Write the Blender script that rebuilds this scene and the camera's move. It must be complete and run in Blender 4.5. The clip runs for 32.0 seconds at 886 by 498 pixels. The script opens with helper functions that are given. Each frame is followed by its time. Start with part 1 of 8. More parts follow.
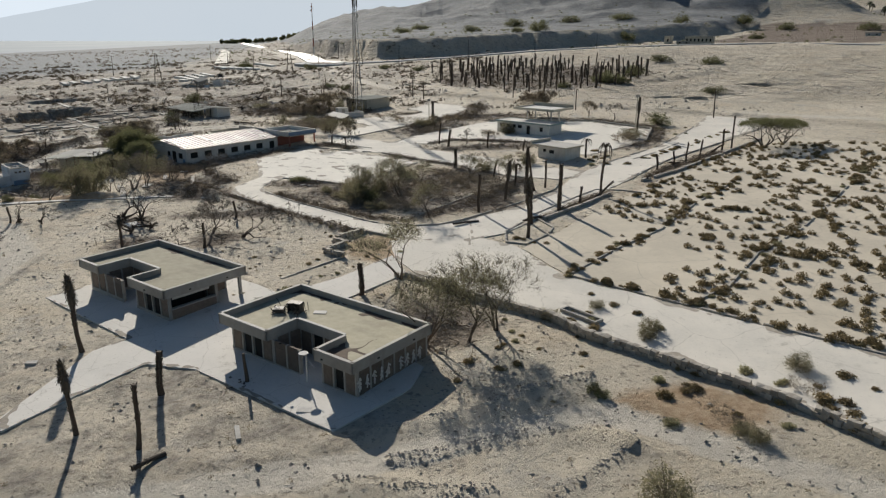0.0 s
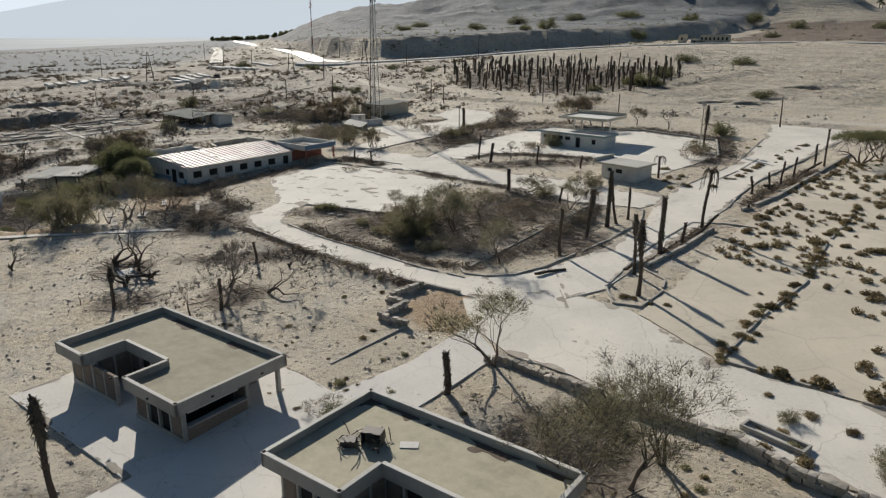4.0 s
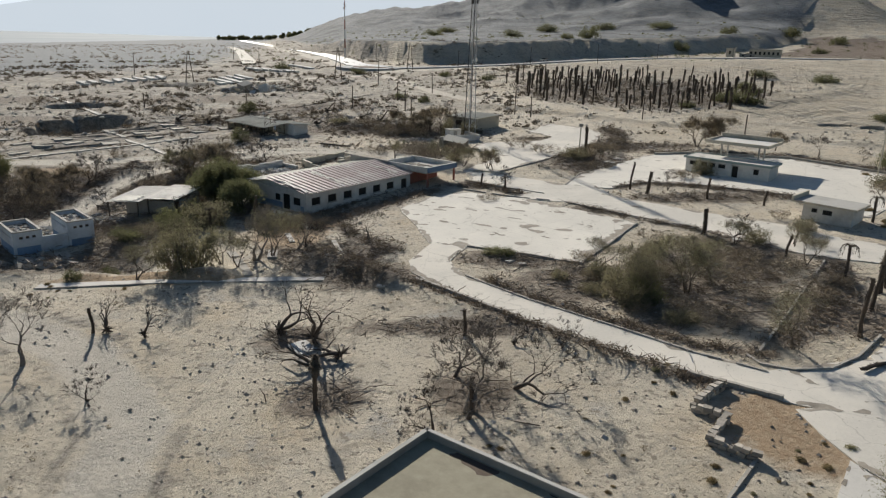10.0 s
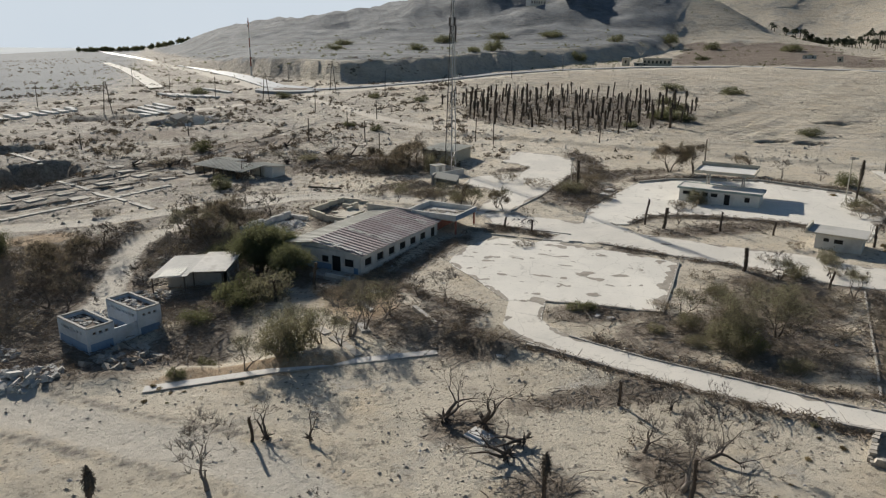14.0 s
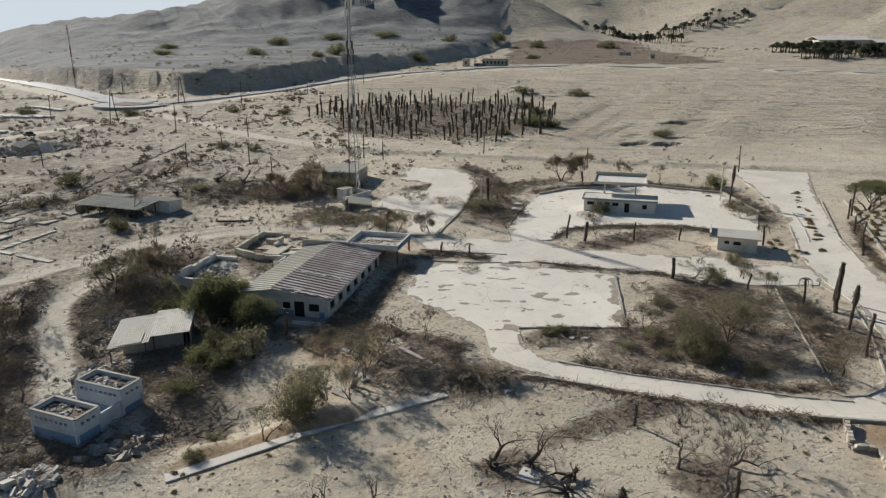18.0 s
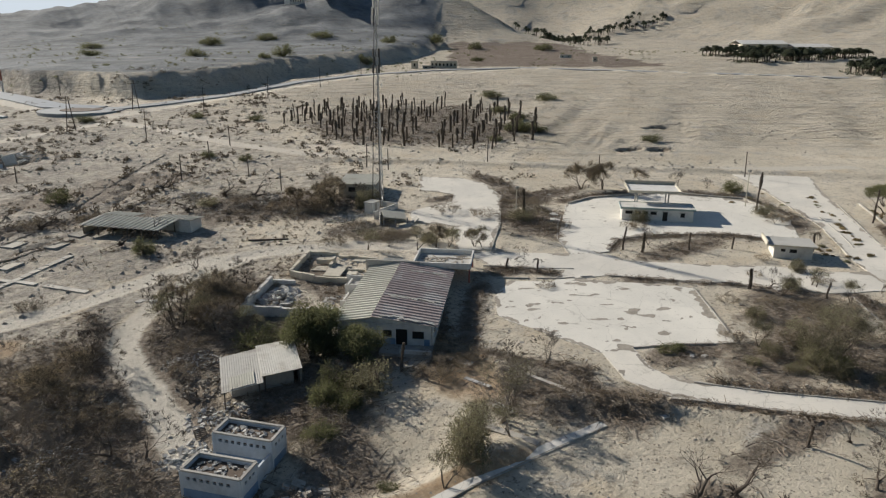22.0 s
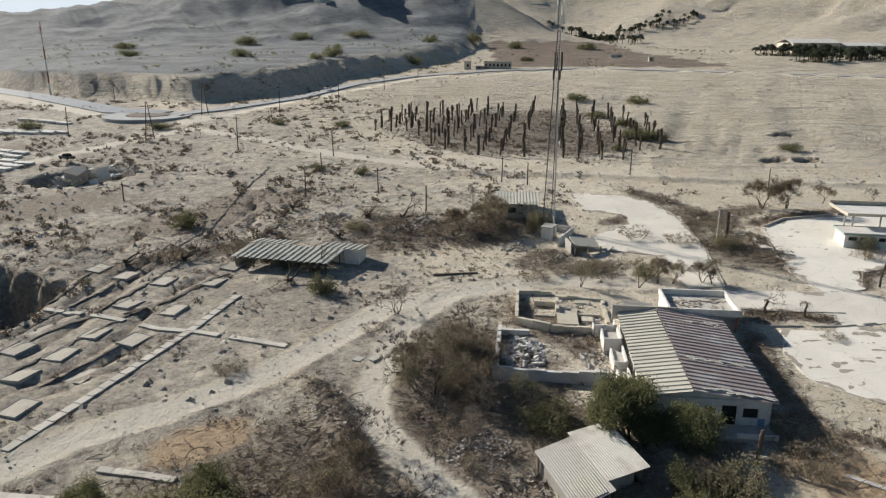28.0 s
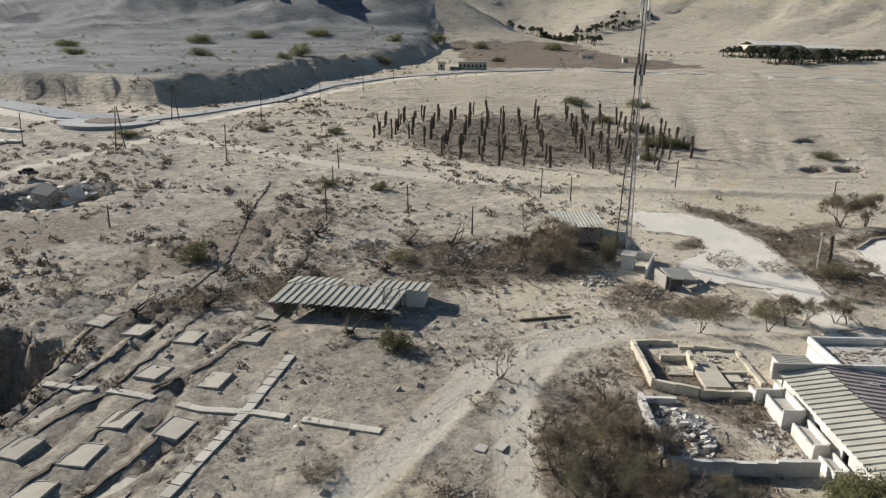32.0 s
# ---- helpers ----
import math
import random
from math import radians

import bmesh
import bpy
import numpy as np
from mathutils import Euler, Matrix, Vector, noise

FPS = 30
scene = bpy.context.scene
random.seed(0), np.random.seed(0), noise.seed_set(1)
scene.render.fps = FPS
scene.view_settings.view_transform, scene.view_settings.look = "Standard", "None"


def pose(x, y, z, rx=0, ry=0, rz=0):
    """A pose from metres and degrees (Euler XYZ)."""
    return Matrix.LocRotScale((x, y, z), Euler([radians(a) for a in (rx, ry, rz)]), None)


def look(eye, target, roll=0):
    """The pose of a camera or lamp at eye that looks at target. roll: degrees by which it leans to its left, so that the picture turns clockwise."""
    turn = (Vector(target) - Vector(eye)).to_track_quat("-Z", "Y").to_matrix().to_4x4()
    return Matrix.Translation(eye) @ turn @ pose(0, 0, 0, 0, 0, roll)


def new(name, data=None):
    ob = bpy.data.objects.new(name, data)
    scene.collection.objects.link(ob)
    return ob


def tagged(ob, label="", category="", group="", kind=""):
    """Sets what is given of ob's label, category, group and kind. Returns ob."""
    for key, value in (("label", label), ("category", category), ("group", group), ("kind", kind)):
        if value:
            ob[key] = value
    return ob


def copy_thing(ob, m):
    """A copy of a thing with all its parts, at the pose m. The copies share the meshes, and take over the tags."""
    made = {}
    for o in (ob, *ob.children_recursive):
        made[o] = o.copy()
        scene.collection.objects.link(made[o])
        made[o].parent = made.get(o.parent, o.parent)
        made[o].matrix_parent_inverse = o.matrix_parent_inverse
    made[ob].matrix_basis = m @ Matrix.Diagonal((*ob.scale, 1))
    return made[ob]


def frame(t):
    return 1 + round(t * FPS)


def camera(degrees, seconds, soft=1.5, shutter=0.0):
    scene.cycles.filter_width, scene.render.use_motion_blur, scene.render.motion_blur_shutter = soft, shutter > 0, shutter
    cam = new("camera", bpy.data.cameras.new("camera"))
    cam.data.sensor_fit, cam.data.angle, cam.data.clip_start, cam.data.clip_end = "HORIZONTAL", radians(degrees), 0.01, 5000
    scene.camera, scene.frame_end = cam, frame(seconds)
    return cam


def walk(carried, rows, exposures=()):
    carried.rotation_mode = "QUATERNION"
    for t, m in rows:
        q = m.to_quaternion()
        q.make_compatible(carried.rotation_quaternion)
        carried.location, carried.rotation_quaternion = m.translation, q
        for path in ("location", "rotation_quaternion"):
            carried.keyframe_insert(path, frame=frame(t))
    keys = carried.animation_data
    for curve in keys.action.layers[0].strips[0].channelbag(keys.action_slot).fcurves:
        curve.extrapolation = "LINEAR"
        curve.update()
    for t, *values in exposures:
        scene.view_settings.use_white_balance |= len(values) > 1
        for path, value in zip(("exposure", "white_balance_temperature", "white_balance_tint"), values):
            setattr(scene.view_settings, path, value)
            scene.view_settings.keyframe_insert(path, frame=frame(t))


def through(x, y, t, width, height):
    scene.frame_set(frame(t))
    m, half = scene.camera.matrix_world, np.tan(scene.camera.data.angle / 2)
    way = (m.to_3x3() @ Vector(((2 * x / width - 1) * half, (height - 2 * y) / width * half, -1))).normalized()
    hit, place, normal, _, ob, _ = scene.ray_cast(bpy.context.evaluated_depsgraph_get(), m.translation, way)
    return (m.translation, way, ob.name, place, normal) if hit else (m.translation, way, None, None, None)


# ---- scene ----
from mathutils.geometry import delaunay_2d_cdt

cam = camera(64.3, 32.0, soft=1.25)
EXPOSURE, SKY, SUN = 0.0, 0.05, 5.0
METRES, EYE, TILT, LEAN, TURN = 180.0, 24.07, -17.1, 0.0, 0.0
ROWS = [
    (0.0, 0.0, 0.0, 0.0, 0.0, 0.0, -0.0),
    (0.5, -0.0082, 0.0091, 0.0027, -0.49, -0.07, 0.08),
    (1.0, -0.0162, 0.0194, 0.0057, -0.73, -0.15, 0.08),
    (1.5, -0.0235, 0.0306, 0.0091, -0.73, -0.22, 0.04),
    (2.0, -0.03, 0.0427, 0.0129, -0.74, -0.25, 0.04),
    (2.5, -0.0355, 0.0557, 0.0172, -0.73, -0.25, 0.07),
    (3.0, -0.0401, 0.0694, 0.0218, -0.73, -0.25, 0.11),
    (3.5, -0.0437, 0.084, 0.0264, -0.72, -0.23, 0.16),
    (5.5, -0.0562, 0.1411, 0.0446, -0.72, 0.07, -0.31),
    (6.0, -0.0629, 0.1518, 0.0478, -0.76, 0.12, -0.54),
    (6.5, -0.0711, 0.1607, 0.0506, -0.81, 0.11, -0.77),
    (7.0, -0.0805, 0.1682, 0.0528, -0.86, 0.11, -0.95),
    (7.5, -0.0908, 0.1745, 0.0545, -0.89, 0.13, -1.1),
    (8.0, -0.1021, 0.1797, 0.0559, -0.94, 0.17, -1.21),
    (8.5, -0.114, 0.184, 0.0569, -1.04, 0.19, -1.31),
    (9.0, -0.1265, 0.1876, 0.0578, -1.05, 0.23, -1.35),
    (9.5, -0.1394, 0.1904, 0.0584, -1.07, 0.24, -1.39),
    (10.0, -0.1655, 0.1946, 0.0592, -1.14, 0.23, -1.42),
    (10.5, -0.18, 0.1959, 0.062, -1.18, 0.22, -1.42),
    (11.0, -0.1952, 0.1967, 0.066, -1.28, 0.22, -1.4),
    (11.5, -0.2106, 0.1974, 0.0704, -1.63, 0.25, -1.23),
    (12.0, -0.2262, 0.1977, 0.075, -2.77, 0.32, -0.81),
    (12.5, -0.2425, 0.1981, 0.0801, -4.64, 0.4, -0.04),
    (13.0, -0.2577, 0.198, 0.0857, -5.71, 0.43, 0.51),
    (13.5, -0.2719, 0.1979, 0.0913, -7.24, 0.41, 1.25),
    (14.0, -0.2856, 0.1981, 0.0965, -10.44, 0.36, 2.56),
    (14.5, -0.2982, 0.1988, 0.1016, -13.94, 0.17, 3.96),
    (15.0, -0.3102, 0.1995, 0.1068, -16.84, -0.04, 5.1),
    (15.5, -0.3215, 0.2002, 0.1124, -18.97, -0.29, 5.91),
    (17.5, -0.3626, 0.2079, 0.1292, -23.18, -1.17, 7.16),
    (18.0, -0.3734, 0.2123, 0.1331, -24.05, -1.31, 7.31),
    (18.5, -0.3847, 0.2174, 0.1371, -24.93, -1.45, 7.47),
    (19.0, -0.3961, 0.2234, 0.1412, -26.0, -1.6, 7.7),
    (19.5, -0.4181, 0.2375, 0.1491, -29.18, -2.01, 8.55),
    (20.0, -0.4298, 0.2461, 0.1524, -30.68, -2.22, 8.89),
    (20.5, -0.4418, 0.2556, 0.1556, -31.28, -2.32, 8.99),
    (21.0, -0.4535, 0.2656, 0.1588, -31.19, -2.34, 8.87),
    (21.5, -0.4652, 0.2759, 0.162, -31.1, -2.35, 8.77),
    (22.0, -0.4768, 0.2868, 0.1656, -31.0, -2.34, 8.69),
    (22.5, -0.4886, 0.2983, 0.1692, -30.91, -2.35, 8.57),
    (23.0, -0.5002, 0.3102, 0.173, -30.82, -2.36, 8.48),
    (23.5, -0.5113, 0.3228, 0.1769, -30.71, -2.36, 8.44),
    (24.0, -0.5218, 0.3359, 0.1813, -30.62, -2.36, 8.37),
    (24.5, -0.5315, 0.3497, 0.1857, -30.49, -2.36, 8.35),
    (25.0, -0.5403, 0.364, 0.1904, -30.34, -2.34, 8.38),
    (25.5, -0.5484, 0.3788, 0.1951, -30.19, -2.32, 8.39),
    (26.0, -0.5556, 0.3942, 0.1999, -30.05, -2.33, 8.39),
    (26.5, -0.5622, 0.4096, 0.2049, -29.88, -2.32, 8.38),
    (28.5, -0.5822, 0.4742, 0.2254, -32.39, -2.67, 9.11),
    (29.0, -0.5863, 0.4912, 0.231, -34.14, -2.94, 9.5),
    (29.5, -0.5903, 0.5084, 0.2365, -35.09, -3.11, 9.68),
    (30.0, -0.5939, 0.5254, 0.2419, -34.95, -3.11, 9.53),
    (30.5, -0.5973, 0.5429, 0.247, -34.81, -3.1, 9.4),
    (31.0, -0.6002, 0.5605, 0.2517, -34.69, -3.1, 9.29),
    (31.5, -0.6029, 0.5786, 0.256, -34.61, -3.11, 9.2),
    (32.0, -0.6051, 0.5968, 0.2599, -35.77, -3.24, 9.48),
]
walk(cam, [(t, pose(0, 0, EYE, TILT, LEAN, TURN) @ pose(METRES * x, METRES * y, METRES * z, 90 + pitch, roll, yaw)) for t, x, y, z, yaw, pitch, roll in ROWS],
     exposures=[(0.0, EXPOSURE + 0.0), (7.0, EXPOSURE + 0.04), (13.0, EXPOSURE + 0.1), (21.0, EXPOSURE + 0.12), (26.0, EXPOSURE + 0.38), (32.0, EXPOSURE + 0.36)])

# ---- sky and sun ----
SUN_UP, SUN_X, SUN_Y = 26.0, -0.33, 0.944
world = bpy.data.worlds.new("sky")
scene.world = world
world.use_nodes = True
wn = world.node_tree.nodes
sky = wn.new("ShaderNodeTexSky")
sky.sky_type = "NISHITA"
sky.sun_disc = False
sky.sun_elevation = radians(SUN_UP)
sky.sun_rotation = math.atan2(SUN_X, SUN_Y)
sky.air_density, sky.dust_density, sky.ozone_density = 1.2, 0.8, 2.5
wn["Background"].inputs["Strength"].default_value = SKY
hazy = wn.new("ShaderNodeHueSaturation")
hazy.inputs["Saturation"].default_value = 1.1
world.node_tree.links.new(sky.outputs["Color"], hazy.inputs["Color"])
world.node_tree.links.new(hazy.outputs["Color"], wn["Background"].inputs["Color"])
lamp = bpy.data.lights.new("sun", "SUN")
lamp.energy, lamp.angle, lamp.color = SUN, radians(0.6), (1.0, 0.945, 0.85)
sun = new("sun", lamp)
sun.matrix_world = look((SUN_X * 100, SUN_Y * 100, 100 * math.tan(radians(SUN_UP))), (0, 0, 0))


# ---- materials ----
def rgb(r, g, b):
    return (r, g, b, 1.0)


def node(nt, kind, **values):
    n = nt.nodes.new(kind)
    for key, value in values.items():
        n.inputs[key].default_value = value
    return n


def blend(nt, a, b, fac, how="MIX"):
    """Mix of two colours (a socket or a colour each) by fac."""
    m = nt.nodes.new("ShaderNodeMix")
    m.data_type, m.blend_type = "RGBA", how
    for sock, v in ((m.inputs[6], a), (m.inputs[7], b), (m.inputs[0], fac)):
        if isinstance(v, (tuple, float, int)):
            sock.default_value = v
        else:
            nt.links.new(v, sock)
    return m.outputs[2]


def ramp(nt, fac, lo, hi):
    r = nt.nodes.new("ShaderNodeMapRange")
    r.inputs[1].default_value, r.inputs[2].default_value = lo, hi
    nt.links.new(fac, r.inputs[0])
    return r.outputs[0]


def noise_fac(nt, scale, detail=6, rough=0.6, stretch=None):
    tc = nt.nodes.new("ShaderNodeTexCoord")
    out = tc.outputs["Object"]
    if stretch:
        mp = nt.nodes.new("ShaderNodeMapping")
        mp.inputs["Scale"].default_value = stretch
        nt.links.new(out, mp.inputs[0])
        out = mp.outputs[0]
    n = node(nt, "ShaderNodeTexNoise", Scale=scale, Detail=detail, Roughness=rough)
    nt.links.new(out, n.inputs["Vector"])
    return n.outputs["Fac"]


def finish(nt, colour, roughness, bump_fac=None, bump=0.3, depth=0.05, metal=0.0):
    b = nt.nodes["Principled BSDF"]
    nt.links.new(colour, b.inputs["Base Color"])
    b.inputs["Roughness"].default_value, b.inputs["Metallic"].default_value = roughness, metal
    b.inputs["Specular IOR Level"].default_value = 0.3
    if bump_fac is not None:
        bp = node(nt, "ShaderNodeBump", Strength=bump, Distance=depth)
        nt.links.new(bump_fac, bp.inputs["Height"])
        nt.links.new(bp.outputs[0], b.inputs["Normal"])


def surface(name, c1, c2, stain, scale=3.0, big=0.25, rough=0.9, bump=0.4, depth=0.03, metal=0.0, vary=0.15, amount=0.6, stretch=None):
    """A weathered surface: grain between two colours, stains at a larger scale, and a little change from piece to piece."""
    m = bpy.data.materials.new(name)
    m.use_nodes = True
    nt = m.node_tree
    grain = noise_fac(nt, scale, 8, 0.7, stretch)
    col = blend(nt, rgb(*c1), rgb(*c2), ramp(nt, grain, 0.3, 0.7))
    st = ramp(nt, noise_fac(nt, big, 5, 0.65, stretch), 0.5, 0.72)
    mul = nt.nodes.new("ShaderNodeMath")
    mul.operation = "MULTIPLY"
    mul.inputs[1].default_value = amount
    nt.links.new(st, mul.inputs[0])
    col = blend(nt, col, rgb(*stain), mul.outputs[0])
    if vary:
        info = nt.nodes.new("ShaderNodeObjectInfo")
        hv = node(nt, "ShaderNodeHueSaturation")
        nt.links.new(col, hv.inputs["Color"])
        v = nt.nodes.new("ShaderNodeMapRange")
        v.inputs[3].default_value, v.inputs[4].default_value = 1 - vary, 1 + vary
        nt.links.new(info.outputs["Random"], v.inputs[0])
        nt.links.new(v.outputs[0], hv.inputs["Value"])
        col = hv.outputs[0]
    finish(nt, col, rough, grain, bump, depth, metal)
    return m


def ground_material():
    m = bpy.data.materials.new("dry_ground")
    m.use_nodes = True
    nt = m.node_tree
    grit = noise_fac(nt, 9.0, 6, 0.8)
    fine = noise_fac(nt, 2.2, 12, 0.78)
    mid = noise_fac(nt, 0.45, 8, 0.68)
    large = noise_fac(nt, 0.05, 6, 0.6)
    col = blend(nt, rgb(0.55, 0.483, 0.375), rgb(0.67, 0.595, 0.478), ramp(nt, large, 0.36, 0.62))
    col = blend(nt, col, rgb(0.58, 0.485, 0.355), ramp(nt, noise_fac(nt, 0.11, 7, 0.66), 0.50, 0.66))
    col = blend(nt, col, rgb(0.45, 0.42, 0.372), ramp(nt, noise_fac(nt, 0.17, 9, 0.7), 0.54, 0.68))
    col = blend(nt, col, rgb(0.38, 0.33, 0.262), ramp(nt, mid, 0.52, 0.74))
    col = blend(nt, col, rgb(0.68, 0.615, 0.51), ramp(nt, fine, 0.54, 0.66))
    col = blend(nt, col, rgb(0.27, 0.235, 0.185), ramp(nt, fine, 0.43, 0.30))
    col = blend(nt, col, rgb(0.15, 0.13, 0.105), ramp(nt, grit, 0.38, 0.26))
    for scale, lo, hi, tone in ((1.3, 0.60, 0.68, (0.33, 0.285, 0.225)), (3.1, 0.62, 0.68, (0.25, 0.215, 0.17))):
        col = blend(nt, col, rgb(*tone), ramp(nt, noise_fac(nt, scale, 3, 0.55), lo, hi))
    for scale, lo, hi in ((1.1, 0.05, 0.11), (3.2, 0.07, 0.14)):
        vor = node(nt, "ShaderNodeTexVoronoi", Scale=scale)
        tc = nt.nodes.new("ShaderNodeTexCoord")
        nt.links.new(tc.outputs["Object"], vor.inputs["Vector"])
        spread = blend(nt, rgb(1, 1, 1), ramp(nt, vor.outputs["Distance"], lo, hi), ramp(nt, noise_fac(nt, 0.23 * scale, 5, 0.7), 0.50, 0.60))
        col = blend(nt, rgb(0.20, 0.172, 0.14), col, spread)
    # mud tints the far flats bluish grey: haze put into the ground colour.
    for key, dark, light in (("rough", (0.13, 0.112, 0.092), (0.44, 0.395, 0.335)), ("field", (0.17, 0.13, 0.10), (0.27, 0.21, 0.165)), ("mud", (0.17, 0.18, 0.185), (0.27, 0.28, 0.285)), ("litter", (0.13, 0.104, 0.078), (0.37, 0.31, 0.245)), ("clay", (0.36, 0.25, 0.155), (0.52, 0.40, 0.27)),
                             ("hazy_rock", (0.105, 0.113, 0.12), (0.25, 0.26, 0.265)), ("track", (0.535, 0.485, 0.405), (0.655, 0.60, 0.515))):
        at = nt.nodes.new("ShaderNodeAttribute")
        at.attribute_name = key
        zone = blend(nt, rgb(*dark), rgb(*light), ramp(nt, noise_fac(nt, 1.6 if key != "hazy_rock" else 0.035, 12, 0.78), 0.38, 0.64))
        edge = nt.nodes.new("ShaderNodeMath")
        edge.operation = "MULTIPLY_ADD"
        nt.links.new(mid if key != "hazy_rock" else large, edge.inputs[0])
        edge.inputs[1].default_value = 1.1
        nt.links.new(at.outputs["Fac"], edge.inputs[2])
        col = blend(nt, col, zone, ramp(nt, edge.outputs[0], 0.85, 1.2))
    furrow = nt.nodes.new("ShaderNodeAttribute")
    furrow.attribute_name = "furrow"
    tc = nt.nodes.new("ShaderNodeTexCoord")
    turn = nt.nodes.new("ShaderNodeVectorRotate")
    turn.inputs["Angle"].default_value = radians(34)
    nt.links.new(tc.outputs["Object"], turn.inputs["Vector"])
    along = nt.nodes.new("ShaderNodeMapping")
    along.inputs["Scale"].default_value = (0.03, 0.34, 1.0)
    nt.links.new(turn.outputs[0], along.inputs[0])
    rows = node(nt, "ShaderNodeTexNoise", Scale=1.0, Detail=9.0, Roughness=0.68)
    nt.links.new(along.outputs[0], rows.inputs["Vector"])
    lines = blend(nt, rgb(0, 0, 0), ramp(nt, rows.outputs["Fac"], 0.53, 0.64), furrow.outputs["Fac"], "MIX")
    col = blend(nt, col, rgb(0.33, 0.285, 0.23), lines)
    gully = nt.nodes.new("ShaderNodeTexNoise")
    gully.noise_type = "RIDGED_MULTIFRACTAL"
    gully.inputs["Scale"].default_value, gully.inputs["Detail"].default_value = 0.022, 9.0
    nt.links.new(tc.outputs["Object"], gully.inputs["Vector"])
    hazy_rock = nt.nodes.new("ShaderNodeAttribute")
    hazy_rock.attribute_name = "hazy_rock"

    def times(a, b):
        n = nt.nodes.new("ShaderNodeMath")
        n.operation = "MULTIPLY"
        for sock, v in ((n.inputs[0], a), (n.inputs[1], b)):
            if isinstance(v, float):
                sock.default_value = v
            else:
                nt.links.new(v, sock)
        return n.outputs[0]

    def plus(a, b):
        n = nt.nodes.new("ShaderNodeMath")
        nt.links.new(a, n.inputs[0])
        nt.links.new(b, n.inputs[1])
        return n.outputs[0]

    height = plus(plus(times(fine, 0.26), times(mid, 0.34)), plus(times(times(furrow.outputs["Fac"], rows.outputs["Fac"]), 3.2), times(times(hazy_rock.outputs["Fac"], gully.outputs["Fac"]), 5.0)))
    finish(nt, col, 0.95, height, 1.0, 1.0)
    return m


def paving_material(name, c1, c2, sand, crack=0.16):
    m = bpy.data.materials.new(name)
    m.use_nodes = True
    nt = m.node_tree
    grain = noise_fac(nt, 4.0, 10, 0.7)
    big = noise_fac(nt, 0.12, 7, 0.65)
    col = blend(nt, rgb(*c1), rgb(*c2), ramp(nt, grain, 0.3, 0.7))
    col = blend(nt, col, rgb(*sand), ramp(nt, big, 0.42, 0.62))
    tc = nt.nodes.new("ShaderNodeTexCoord")
    warp = node(nt, "ShaderNodeTexNoise", Scale=0.7, Detail=4.0)
    nt.links.new(tc.outputs["Object"], warp.inputs["Vector"])
    add = nt.nodes.new("ShaderNodeVectorMath")
    add.operation = "ADD"
    nt.links.new(tc.outputs["Object"], add.inputs[0])
    nt.links.new(warp.outputs["Color"], add.inputs[1])
    vor = node(nt, "ShaderNodeTexVoronoi", Scale=crack)
    vor.feature = "DISTANCE_TO_EDGE"
    nt.links.new(add.outputs[0], vor.inputs["Vector"])
    line = ramp(nt, vor.outputs["Distance"], -0.008, 0.006)
    col = blend(nt, rgb(0.26, 0.235, 0.2), col, line)
    stain = ramp(nt, noise_fac(nt, 0.5, 10, 0.8), 0.58, 0.72)
    col = blend(nt, col, rgb(0.33, 0.295, 0.245), stain)
    speck = ramp(nt, noise_fac(nt, 5.5, 6, 0.8), 0.40, 0.30)
    col = blend(nt, col, rgb(0.25, 0.22, 0.18), speck)
    finish(nt, col, 0.9, grain, 0.3, 0.03)
    return m


def leaf_surface(name, c1, c2, stain, through=0.5, **more):
    """Foliage: a weathered surface that lets some light through."""
    m = surface(name, c1, c2, stain, 3, 0.5, bump=0, **more)
    nt = m.node_tree
    b = nt.nodes["Principled BSDF"]
    t = nt.nodes.new("ShaderNodeBsdfTranslucent")
    nt.links.new(b.inputs["Base Color"].links[0].from_socket, t.inputs["Color"])
    mix = nt.nodes.new("ShaderNodeMixShader")
    mix.inputs[0].default_value = through
    nt.links.new(b.outputs[0], mix.inputs[1])
    nt.links.new(t.outputs[0], mix.inputs[2])
    nt.links.new(mix.outputs[0], nt.nodes["Material Output"].inputs["Surface"])
    return m


M_GROUND = ground_material()
M_ROAD = paving_material("dusty_asphalt", (0.59, 0.555, 0.49), (0.68, 0.64, 0.57), (0.74, 0.69, 0.605))
M_LOT = paving_material("pale_concrete_lot", (0.66, 0.625, 0.555), (0.74, 0.70, 0.625), (0.79, 0.745, 0.66))
M_PARK = paving_material("sandy_parking", (0.50, 0.445, 0.355), (0.58, 0.52, 0.42), (0.64, 0.57, 0.455), 0.1)
M_APRON = paving_material("apron_concrete", (0.58, 0.555, 0.51), (0.66, 0.63, 0.58), (0.70, 0.665, 0.61), 0.22)
M_KERB = surface("kerb_stone", (0.36, 0.33, 0.29), (0.48, 0.45, 0.40), (0.22, 0.20, 0.17), 5)
M_STONE = surface("dry_stone", (0.33, 0.295, 0.25), (0.52, 0.475, 0.41), (0.22, 0.195, 0.165), 3, vary=0.3)
M_CONC = surface("weathered_concrete", (0.34, 0.32, 0.29), (0.44, 0.42, 0.38), (0.22, 0.20, 0.18), 3)
M_FASCIA = surface("fascia_concrete", (0.33, 0.31, 0.28), (0.40, 0.38, 0.345), (0.22, 0.20, 0.175), 2.5, vary=0.05)
M_CAP = surface("pale_coping", (0.50, 0.48, 0.44), (0.60, 0.58, 0.54), (0.36, 0.34, 0.30), 4)
M_ROOFDUST = surface("dusty_roof_felt", (0.335, 0.305, 0.225), (0.43, 0.395, 0.295), (0.24, 0.215, 0.16), 1.5, 0.35, amount=0.7)
